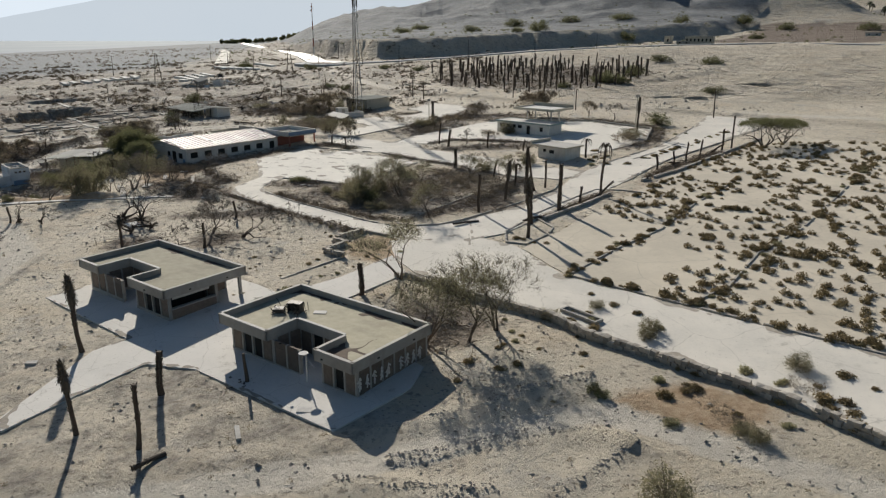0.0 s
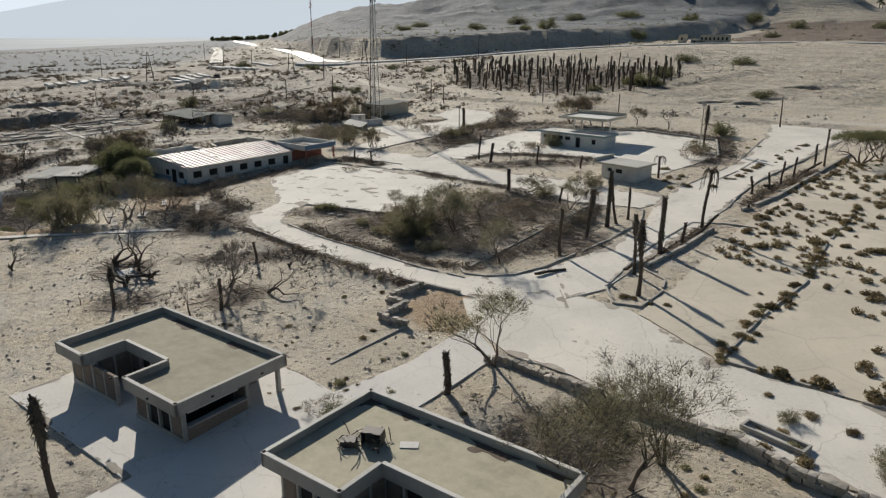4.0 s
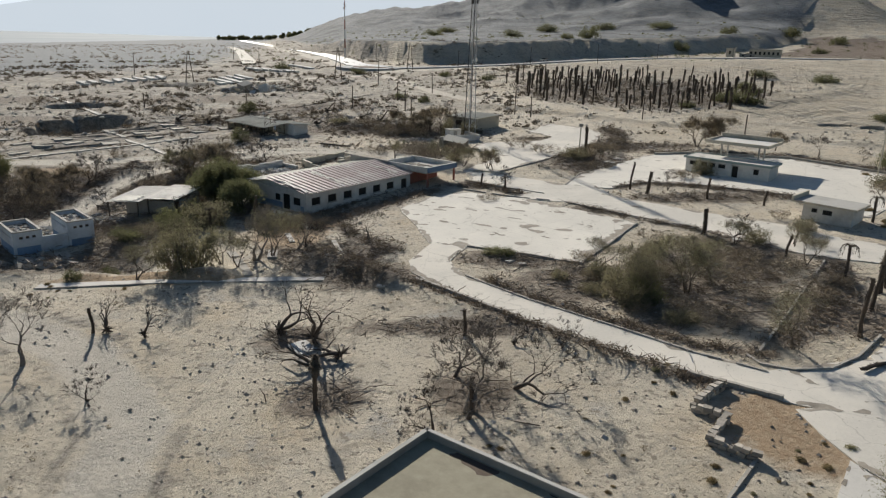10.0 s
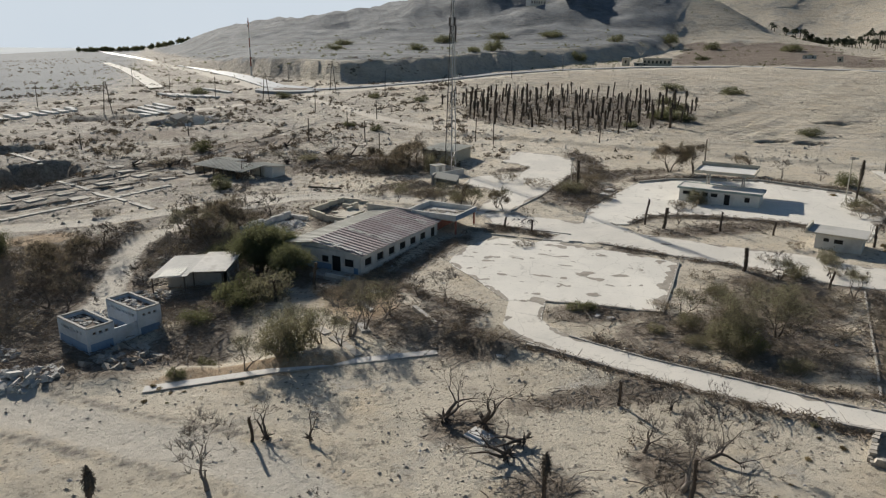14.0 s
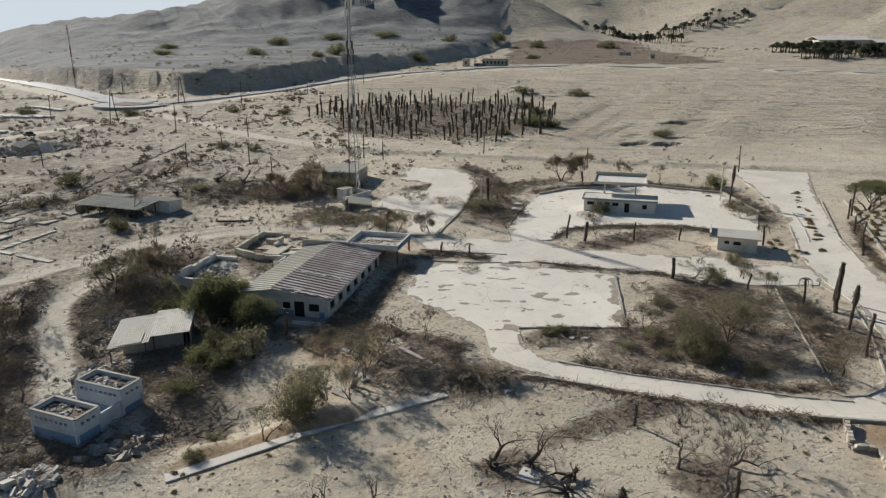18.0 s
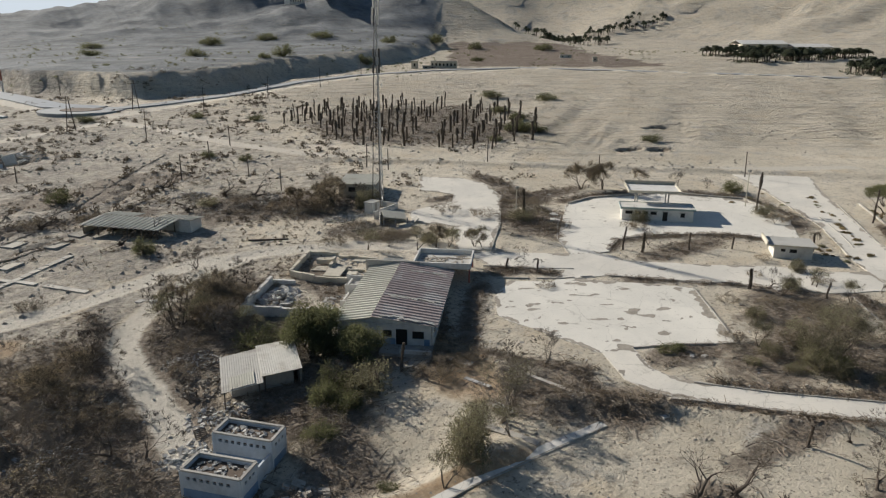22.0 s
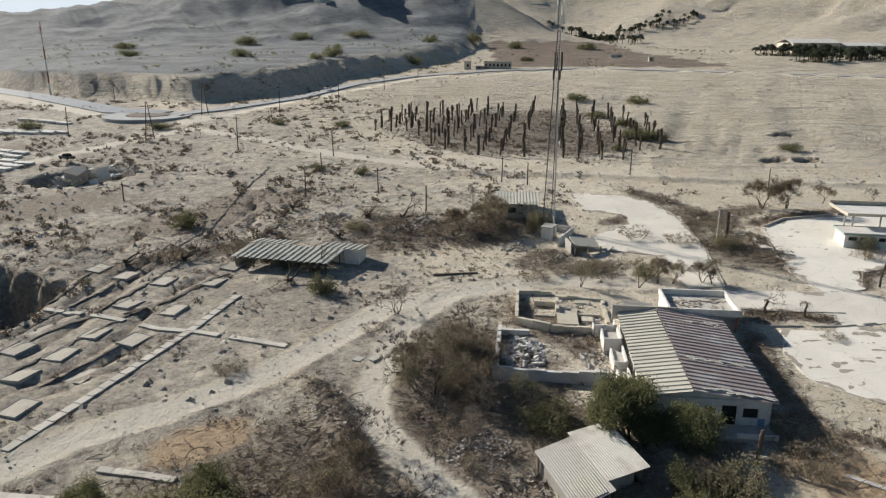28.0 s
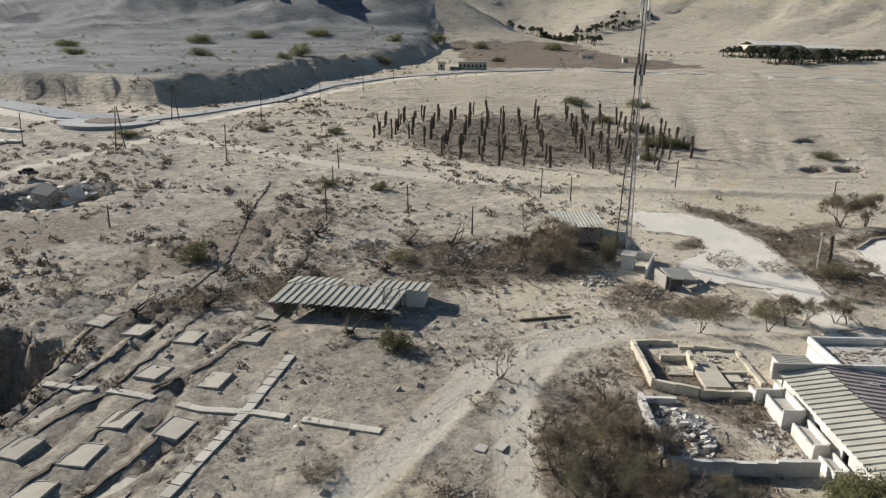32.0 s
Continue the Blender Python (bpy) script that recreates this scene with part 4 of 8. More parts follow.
blotch("roof_mud", (0.25, 6.9, 14.0, 8.15), lambda x, y: fbm(x / 1.4, y / 1.1, 27, 3) - 0.84 + 0.32 * (y - 6.9), 0.1, lambda x, y: 2.527 + 0 * x, M_SILT, "dried brown mud along a roof edge", "mud", K1.matrix_basis)


def air_unit():
    root = thing("air_conditioner", K2.matrix_basis @ pose(3.6, 4.6, 2.522, 0, 0, 20), "gutted rooftop air conditioner lying in its own scrap", "air conditioner")
    part("casing", Geo().box(-0.55, -0.35, 0, -0.5, 0.35, 0.75).box(0.5, -0.35, 0, 0.55, 0.35, 0.75).box(-0.5, 0.3, 0, 0.5, 0.35, 0.75).box(-0.55, -0.35, 0.751, 0.55, 0.35, 0.79), M_DKSTEEL, root)
    part("fan_grille", Geo().tube([(0, -0.345, 0.5), (0, -0.315, 0.5)], [0.33, 0.33], 12), M_DARK, root)
    rng = random.Random(5)
    for k in range(26):
        p = Vector((rng.uniform(-2.0, 0.9), rng.uniform(-1.0, 0.7), 0.03))
        q = p + Vector((rng.uniform(-0.8, 0.8), rng.uniform(-0.6, 0.6), rng.uniform(0.05, 0.75)))
        part("scrap_pipe", Geo().tube([p, (p + q) / 2 + Vector((0, 0, 0.1)), q], [0.03] * 3, 5), M_DKSTEEL, root)
    part("coil", Geo().box(-1.7, -0.5, 0, -0.9, 0.2, 0.35, pose(0, 0, 0, 0, 0, 15)), M_DKSTEEL, root)
    loose = thing("roof_sheet", K2.matrix_basis @ pose(5.3, 5.6, 2.53, 0, 0, 35), "loose white sheet lying on the roof", "sheet")
    part("panel", Geo().box(-0.5, -0.3, 0, 0.5, 0.3, 0.04), M_WHITE, loose)


air_unit()


# ---- roof sheets ----
def corrugated(o, u, v, period=0.9, high=0.11, thick=0.02):
    """Trapezoid sheet: o a corner, u along the waves' row, v down the slope."""
    o, u, v = Vector(o), Vector(u), Vector(v)
    n = max(1, round(u.length / period))
    up = u.cross(v).normalized()
    if up.z < 0:
        up = -up
    row = []
    for i in range(n):
        row += [(i, 0), (i + 0.42, 0), (i + 0.52, high), (i + 0.9, high)]
    row.append((n, 0))
    geo = Geo()
    top = [o + u * (a / n) + up * h for a, h in row]
    vs = [tuple(p) for p in top] + [tuple(p + v) for p in top] + [tuple(p - up * thick) for p in top] + [tuple(p + v - up * thick) for p in top]
    k = len(row)
    fs = []
    for i in range(k - 1):
        fs += [(i, i + 1, k + i + 1, k + i), (2 * k + i, 3 * k + i, 3 * k + i + 1, 2 * k + i + 1), (i, 2 * k + i, 2 * k + i + 1, i + 1), (k + i, k + i + 1, 3 * k + i + 1, 3 * k + i)]
    fs += [(0, k, 3 * k, 2 * k), (k - 1, 3 * k - 1, 4 * k - 1, 2 * k - 1)]
    geo.add(vs, fs)
    return geo


def open_wall(geo, m, length, high, thick, holes):
    """A wall along x with holes (x0, x1, z0, z1) right through it."""
    xs = sorted({0, length, *[h[0] for h in holes], *[h[1] for h in holes]})
    zs = sorted({0, high, *[h[2] for h in holes], *[h[3] for h in holes]})
    for x0, x1 in zip(xs, xs[1:]):
        mine = [(h[2], h[3]) for h in holes if h[0] <= x0 + 1e-6 and h[1] >= x1 - 1e-6]
        for z0, z1 in zip(zs, zs[1:]):
            if not any(c0 <= z0 + 1e-6 and c1 >= z1 - 1e-6 for c0, c1 in mine):
                geo.box(x0, -thick / 2, z0, x1, thick / 2, z1, m)
    return geo.weld()


def long_house():
    O, A = (-45.5, 123.7), (-32.5, 140.0)
    z = gz(-42, 133) - 0.25
    root = thing("long_house", frame_of(O, A, z), "long white bungalow under rusty corrugated sheet roof, derelict", "house")
    L, R, W = 20.9, 7.8, 12.4
    e, rg, el = 2.75, 3.75, 3.0
    for x0, x1 in ((0, 7.0), (7.0, 14.0), (14.0, L)):
        part("roof_sheet", corrugated((x0, -0.2, e), (x1 - x0, 0, 0), (0, R + 0.2, rg - e)), M_ZINCRED, root, "faded red corrugated roof sheet")
        part("roof_sheet", corrugated((x0, R + 0.02, rg - 0.12), (x1 - x0, 0, 0), (0, W - R, el - rg)), M_ZINC, root, "grey corrugated roof sheet")
    rng = random.Random(3)
    for k in range(64):
        row = (0.45, 7.3, 17.6, 7.3, 0.45)[k % 5]
        x = row + rng.gauss(0, 0.22)
        y, lx, ly = rng.uniform(0.5, R - 1.0), rng.uniform(0.05, 0.16), rng.uniform(0.2, 0.75)
        if row > 10:
            y, x = rng.uniform(0.8, 5.6), x + 0.12 * y
        x = min(max(x, 0.4), L - 0.5)
        part("roof_patch", Geo().box(-lx, -ly, 0.135, lx, ly, 0.145 + 0.001 * k, pose(x, y, e + (rg - e) * (y + 0.2) / (R + 0.2), 8.4, 0, rng.uniform(-25, 25))), M_ZINCWHITE, root, "pale peeled strip on the roof")
    holes = [(0.9 + 2.85 * i, 2.4 + 2.85 * i, 1.0, 2.0) for i in range(6)] + [(18.3, 19.5, 0, 2.1)]
    part("wall", open_wall(Geo(), pose(0.4, 0.45, 0), L - 0.6, e, 0.22, holes), M_WHITE, root)
    for x0, x1, z0, z1 in holes:
        win = part("window", Geo().box(0.4 + x0, 0.44, z1 - 0.07, 0.4 + x1, 0.498, z1).box(0.4 + x0, 0.44, z0, 0.47 + x0, 0.498, z1 - 0.07).box(0.33 + x1, 0.44, z0, 0.4 + x1, 0.498, z1 - 0.07).weld(), M_WOOD, root, "grey wooden window frame")
        part("pane", Geo().box(0.4 + x0, 0.50, z0, 0.4 + x1, 0.53, z1), M_DARK, win, "dark broken window")
        if z0 > 0:
            part("sill", Geo().box(0.3 + x0, 0.28, z0 - 0.09, 0.5 + x1, 0.338, z0), M_CONC, win)
    front = [(0.9, 2.3, 0.9, 1.9), (2.9, 4.3, 0, 2.1), (4.8, 5.9, 1.0, 1.9)]
    m = pose(0.5, 0.6, 0, 0, 0, 90)
    part("wall", open_wall(Geo(), m, W - 1.0, e - 0.02, 0.22, front), M_WHITE, root)
    for x0, x1, z0, z1 in front:
        part("window_pane", Geo().box(x0, -0.06, z0, x1, -0.03, z1, m), M_DARK, root, "dark broken window")
    for p, q in ((0.2, 0.85), (4.35, 9.8)):
        part("blue_band", Geo().box(p, 0.112, 0.0, q, 0.13, 0.9, m), M_BLUE, root, "faded blue painted wall base")
    gable = Geo()
    gable.add([(0.4, 0.5, e - 0.02), (0.4, R, rg - 0.16), (0.4, W - 0.5, el - 0.16), (0.62, 0.5, e - 0.02), (0.62, R, rg - 0.16), (0.62, W - 0.5, el - 0.16)], [(0, 1, 2), (5, 4, 3), (0, 3, 4, 1), (1, 4, 5, 2), (2, 5, 3, 0)])
    part("gable", gable, M_WHITE, root)
    part("wall", open_wall(Geo(), pose(0.4, W - 0.5, 0), L - 0.6, el - 0.2, 0.22, [(3, 4, 0.9, 1.8), (7, 8, 0, 2.0), (12, 13, 0.9, 1.8)]), M_WHITE, root)
    part("wall", Geo().box(L - 0.25, 0.6, 0, L - 0.03, W - 0.65, e - 0.05), M_WHITE, root)
    part("veranda_slab", Geo().box(-2.2, 0.3, -0.3, 0.35, 6.5, 0.12), M_CONC, root)
    part("veranda_wall", Geo().box(-2.2, 0.3, 0.122, -2.02, 4.0, 0.6), M_WHITE, root)
    # flat-roofed end block, open to the sky
    x0, x1, y0, y1, h = 21.2, 28.4, -2.5, 6.1, 3.8
    part("blue_band", Geo().box(x0 + 0.02, y0 - 0.02, 3.02, x1 - 0.02, y0 - 0.003, h - 0.06), M_BLUE, root, "faded blue painted parapet face")
    for a, b, c, d, mat in ((x0, y0, x1, y0 + 0.25, M_WHITE), (x0, y1 - 0.25, x1, y1, M_WHITE), (x0, y0 + 0.25, x0 + 0.25, y1 - 0.25, M_WHITE), (x1 - 0.25, y0 + 0.25, x1, y1 - 0.25, M_WHITE)):
        part("parapet", Geo().box(a, b, 3.0, c, d, h), mat, root)
    part("end_roof", Geo().box(x0 + 0.25, y0 + 0.25, 2.8, x1 - 0.25, y1 - 0.25, 3.05), M_CAP, root)
    for k in range(70):
        s = rng.uniform(0.05, 0.3)
        part("loose_board", Geo().box(-s * 2.2, -s * 0.5, 0, s * 2.2, s * 0.5, s * 0.4, pose(rng.uniform(x0 + 0.8, x1 - 0.8), rng.uniform(y0 + 0.8, y1 - 0.8), 3.051, rng.uniform(-10, 10), 0, rng.uniform(0, 180))), M_DIRT, root)
    part("end_wall", Geo().box(x0 + 0.1, 1.5, -0.4, x1 - 0.1, y1 - 0.1, 2.798), M_WHITE, root)
    part("porch_wall", Geo().box(x0 + 0.1, 1.2, -0.4, x1 - 0.1, 1.48, 2.796), M_RED, root, "faded red porch wall")
    for x in (x0 + 0.4, x1 - 0.4):
        part("porch_post", Geo().box(x - 0.12, y0 + 0.1, -0.5, x + 0.12, y0 + 0.34, 2.998), M_RED, root)
    part("side_room", Geo().box(21.6, 7.4, -0.4, 25.6, 11.0, 2.5), M_WHITE, root)
    part("side_roof", corrugated((21.4, 7.3, 2.52), (4.4, 0, 0), (0, 3.9, 0.25), 0.45, 0.06), M_ZINCWHITE, root)
    part("end_parapet", Geo().box(20.92, 5.0, e - 0.6, 21.18, 13.0, 3.95), M_CONC, root)
    # service rooms along the yard side
    for x, y, a, b, hh in ((14.2, 12.5, 18.2, 14.6, 2.4), (9.2, 12.5, 13.5, 14.0, 1.9), (5.9, 12.5, 8.7, 13.8, 1.5), (18.6, 12.7, 20.4, 15.4, 2.2)):
        room = part("service_wall", Geo().box(x, y, -0.3, a, y + 0.2, hh).box(x, b - 0.2, -0.3, a, b, hh * 0.8).box(x, y, -0.3, x + 0.2, b, hh), M_WHITE, root)
        part("service_roof", Geo().box(x + 0.2, y + 0.2, hh * 0.6, a, b - 0.2, hh * 0.66), M_CONC, room)
    return root


HOUSE = long_house()


def rubble(name, m, rx, ry, n, size, material, label, seed=1, high=0.5):
    """A heap of broken angular pieces, as one object of stuff."""
    rng = random.Random(seed)
    geo = Geo()
    mi = m.inverted()
    for _ in range(n):
        a, r = rng.uniform(0, 6.2832), math.sqrt(rng.random())
        x, y = rx * r * math.cos(a), ry * r * math.sin(a)
        w = m @ Vector((x, y, 0))
        z = gz(w.x, w.y) - m.translation.z
        s = size * rng.uniform(0.35, 1.3)
        geo.box(-s, -s * rng.uniform(0.3, 0.9), -s * 0.35, s, s * rng.uniform(0.3, 0.9), s * rng.uniform(0.05, 0.5),
                pose(x, y, z + rng.uniform(0.0, high) * (1 - r), rng.uniform(-35, 35), rng.uniform(-35, 35), rng.uniform(0, 360)))
    return solid(name, geo, material, label, "rubble", kind="stuff", m=m)


def yard_walls():
    H = HOUSE.matrix_basis
    segs = [(7.3, 14.4, 7.3, 26.9, 1.3), (7.3, 26.9, 18.6, 26.8, 1.4), (18.6, 23.2, 18.6, 26.8, 0.8), (19.6, 14.0, 19.6, 20.6, 1.0), (19.6, 20.6, 21.4, 24.8, 1.4), (21.4, 24.8, 31.0, 24.8, 1.2), (31.0, 24.8, 31.6, 20.0, 1.1),
            (24.5, 14.0, 24.5, 19.5, 0.8), (24.5, 19.5, 27.5, 19.5, 1.5), (27.5, 19.5, 27.5, 22.5, 1.2), (22.0, 13.2, 30.0, 13.2, 0.7), (30.0, 13.2, 30.4, 19.6, 0.9)]
    for i, (x0, y0, x1, y1, h) in enumerate(segs):
        root = thing("ruined_wall", H @ frame_of((x0, y0), (x1, y1), 0), "broken pale plastered wall of a ruined yard", "wall", "ruined yard walls")
        n = max(2, int(math.hypot(x1 - x0, y1 - y0) / 1.6))
        length, rng = math.hypot(x1 - x0, y1 - y0), random.Random(i)
        for k in range(n):
            part("wall_block", Geo().box(length * k / n, -0.22, -0.8, length * (k + 0.99) / n, 0.22, h * rng.uniform(0.75, 1.15) + (0.5 if i > 2 else 0.15)), M_CREAM if i > 2 else M_WHITE, root)
    for x, y, a, b, h in ((24.0, 19.8, 26.0, 22.5, 0.9), (28.5, 15.0, 30.0, 17.0, 1.1), (22.5, 15.0, 24.0, 16.5, 1.0)):
        solid("concrete_block", Geo().box(0, 0, -0.6, a - x, b - y, h), M_CREAM, "cream plastered masonry block in the ruin", "block", "ruin blocks", m=H @ pose(x, y, 0))
    solid("yard_floor", Geo().box(0, 0, -1, 11.0, 12.2, 0.03), M_APRON, "dusty concrete yard floor", "floor", kind="structure", m=H @ pose(7.5, 14.5, -0.28))
    solid("yard_floor", Geo().box(0, 0, -1, 11, 10.4, 0.03), M_APRON, "dusty concrete floor of the roofless ruin", "floor", kind="structure", m=H @ pose(20.4, 13.6, -0.2))
    rubble("rubble_heap", H @ pose(13.4, 23.8, -0.1), 4.4, 2.6, 260, 0.3, M_TRASH, "heap of broken white and grey rubble", 4, 0.9)
    rubble("rubble_heap", H @ pose(12.0, 15.5, -0.1), 3.5, 2.0, 70, 0.25, M_TRASH, "scattered broken masonry in the yard", 5, 0.3)
    rubble("rubble_heap", H @ pose(26, 17, -0.1), 5, 3.5, 80, 0.22, M_TRASH, "scattered broken masonry in the ruin", 6, 0.3)
    solid("low_flat_roof", Geo().box(0, 0, 1.3, 5.2, 2.6, 1.5).box(0.1, 0.1, -0.6, 0.3, 2.5, 1.3).box(4.9, 0.1, -0.6, 5.1, 2.5, 1.3).box(0.3, 2.3, -0.6, 4.9, 2.5, 1.3).weld(), M_CREAM, "low cream outhouse with flat roof in the yard", "outhouse", m=H @ pose(20.6, 17.0, -0.2, 0, 0, 0))


yard_walls()


# ---- sheds, ruin, filling station ----
def white_shed():
    z = gz(-66, 127)
    root = thing("sheet_shed", pose(-66.0, 127.4, z, 0, 0, -7), "low shed under two pale dented sheet roofs, half overgrown", "shed")
    part("roof_sheet", corrugated((-4.3, -4.2, 1.85), (4.3, 0.5, 0.1), (0.9, 7.4, 0.55), 0.25, 0.03), M_ZINCPALE, root)
    part("roof_sheet", corrugated((0.0, -2.6, 2.1), (4.4, 0, 0.1), (0.7, 6.8, 0.5), 0.25, 0.03), M_ZINCPALE, root)
    part("roof_patch", corrugated((-3.4, -3.9, 1.95), (2.6, 0.3, 0.07), (0.28, 2.4, 0.2), 0.25, 0.03), M_ZINC, root, "rusty patch of sheet on the lower roof edge")
    for x, y, h in ((-4.0, -3.9, 1.8), (-0.4, -3.4, 1.9), (0.4, -2.3, 2.05), (4.0, -2.3, 2.1), (4.5, 3.6, 2.5), (0.9, 3.8, 2.4), (-3.2, 2.8, 2.2)):
        part("post", Geo().box(x - 0.07, y - 0.07, -0.5, x + 0.07, y + 0.07, h), M_WOOD, root)
    part("back_wall", Geo().box(-3.0, 3.0, -0.4, 4.7, 3.2, 2.2), M_WHITE, root)
    part("side_wall", Geo().box(4.3, -1.8, -0.4, 4.5, 2.9, 1.9), M_CONC, root)
    # Added block fills the space below the roofs and darkens it.
    part("store_box", Geo().box(-3.0, -1.6, -0.4, 3.6, 2.6, 1.7), M_CONC, root)


white_shed()


def blue_ruin():
    z = gz(-73, 113)
    root = thing("washroom_ruin", frame_of((-73.5, 108.4), (-69.0, 112.6), z), "roofless white washroom ruin tinted for blue skylight, filled with rubble", "ruin")

    def box_room(x0, y0, x1, y1, h, vents):
        for a, b, c, d, holes in ((x0, y0, x1, y0, vents), (x1, y0, x1, y1, []), (x1, y1, x0, y1, []), (x0, y1, x0, y0, vents)):
            length = math.hypot(c - a, d - b)
            hl = [(0.4 + k * 0.62, 0.75 + k * 0.62, h - 0.75, h - 0.45) for k in range(int((length - 0.6) / 0.62))] if holes else ([(length * 0.4, length * 0.4 + 0.8, 0.9, 1.9)] if length > 3 else [])
            part("wall", open_wall(Geo(), frame_of((a, b), (c, d), -0.5) @ pose(0.1, 0, 0), length - 0.2, h + 0.5, 0.2, [(p, q, r + 0.5, s + 0.5) for p, q, r, s in hl]), M_SKYLIT, root)
            m = frame_of((a, b), (c, d), 0)
            part("rim", Geo().box(0, -0.13, h, length, 0.13, h + 0.14, m), M_CONC, root, "grey worn rim")
            # Blue strip low on each wall stands for the bluish shade there.
            part("painted_band", Geo().box(0.15, -0.118, 0.0, length - 0.15, -0.101, 0.9, m), M_BLUE, root, "blue band standing for bluish shade low on the wall")
        part("rubble_fill", Geo().box(x0 + 0.1, y0 + 0.1, -0.4, x1 - 0.1, y1 - 0.1, h - 0.35), M_SILT, root, "dark dirt on the sunken roof slab")
        for px, py in ((x0, y0), (x1, y0), (x1, y1), (x0, y1)):
            part("corner_post", Geo().box(px - 0.12, py - 0.12, -0.5, px + 0.12, py + 0.12, h - 0.002), M_SKYLIT, root)

    box_room(0.0, 0.0, 2.6, 5.5, 2.5, True)
    box_room(5.4, 0.1, 7.9, 5.8, 2.8, True)
    part("link_wall", Geo().box(2.7, 0.1, -0.4, 5.3, 0.3, 1.7), M_SKYLIT, root)
    for sx, sy, ex, ey, n, zz, seed in ((1.3, 2.75, 1.2, 2.6, 60, 2.25, 3), (6.65, 2.95, 1.1, 2.6, 60, 2.55, 8)):
        geo, rng = Geo(), random.Random(seed)
        for _ in range(n):
            s = rng.uniform(0.06, 0.22)
            geo.box(-s, -s * 0.7, -s * 0.3, s, s * 0.7, s * 0.4, pose(sx + rng.uniform(-ex, ex) * 0.9, sy + rng.uniform(-ey, ey) * 0.9, zz - 0.05, rng.uniform(-30, 30), rng.uniform(-30, 30), rng.uniform(0, 180)))
        tagged(part("rubble", geo, M_TRASH, root), kind="stuff")
    return root


RUIN = blue_ruin()


def corrugated_shed():
    z = gz(-68, 190)
    root = thing("corrugated_shed", frame_of((-76.3, 196.4), (-65.0, 185.0), z), "long open shed under a corrugated grey sheet roof", "shed")
    part("roof_sheet", corrugated((0, 0, 1.75), (16.1, 0, 0), (0.9, 5.2, 0.75), 1.0, 0.13), M_ZINCDULL, root)
    part("roof_sheet", corrugated((0.6, 5.25, 2.55), (7.0, 0, 0), (0.2, 3.4, -0.3), 1.0, 0.13), M_ZINCDULL, root)
    part("roof_sheet", corrugated((11.9, 5.25, 2.5), (7.6, 0, 0), (0.3, 3.8, -0.2), 1.0, 0.13), M_ZINCDULL, root)
    for x in (0.5, 3.5, 6.5, 9.5, 12.5, 15.5):
        part("post", Geo().box(x, 0.5, -0.5, x + 0.16, 0.66, 1.8), M_WOOD, root)
        part("post", Geo().box(x + 0.5, 5.0, -0.5, x + 0.66, 5.16, 2.5), M_WOOD, root)
    part("back_wall", Geo().box(1.0, 5.2, -0.4, 11.6, 5.4, 2.4), M_CREAM, root)
    part("side_wall", Geo().box(0.4, 0.8, -0.4, 0.6, 5.0, 1.2), M_CREAM, root)
    part("wing_wall", Geo().box(16.8, 5.4, -0.4, 19.2, 5.6, 2.4).box(19.0, 5.6, -0.4, 19.2, 8.9, 2.3), M_WHITE, root)
    part("store_room", Geo().box(12.2, 5.7, -0.4, 16.6, 8.8, 2.2), M_WHITE, root)
    part("blue_tank", Geo().tube([(9.5, 6.9, -0.3), (9.5, 6.9, 1.9)], [0.6, 0.6], 12), M_BLUE, root)
    return root


corrugated_shed()


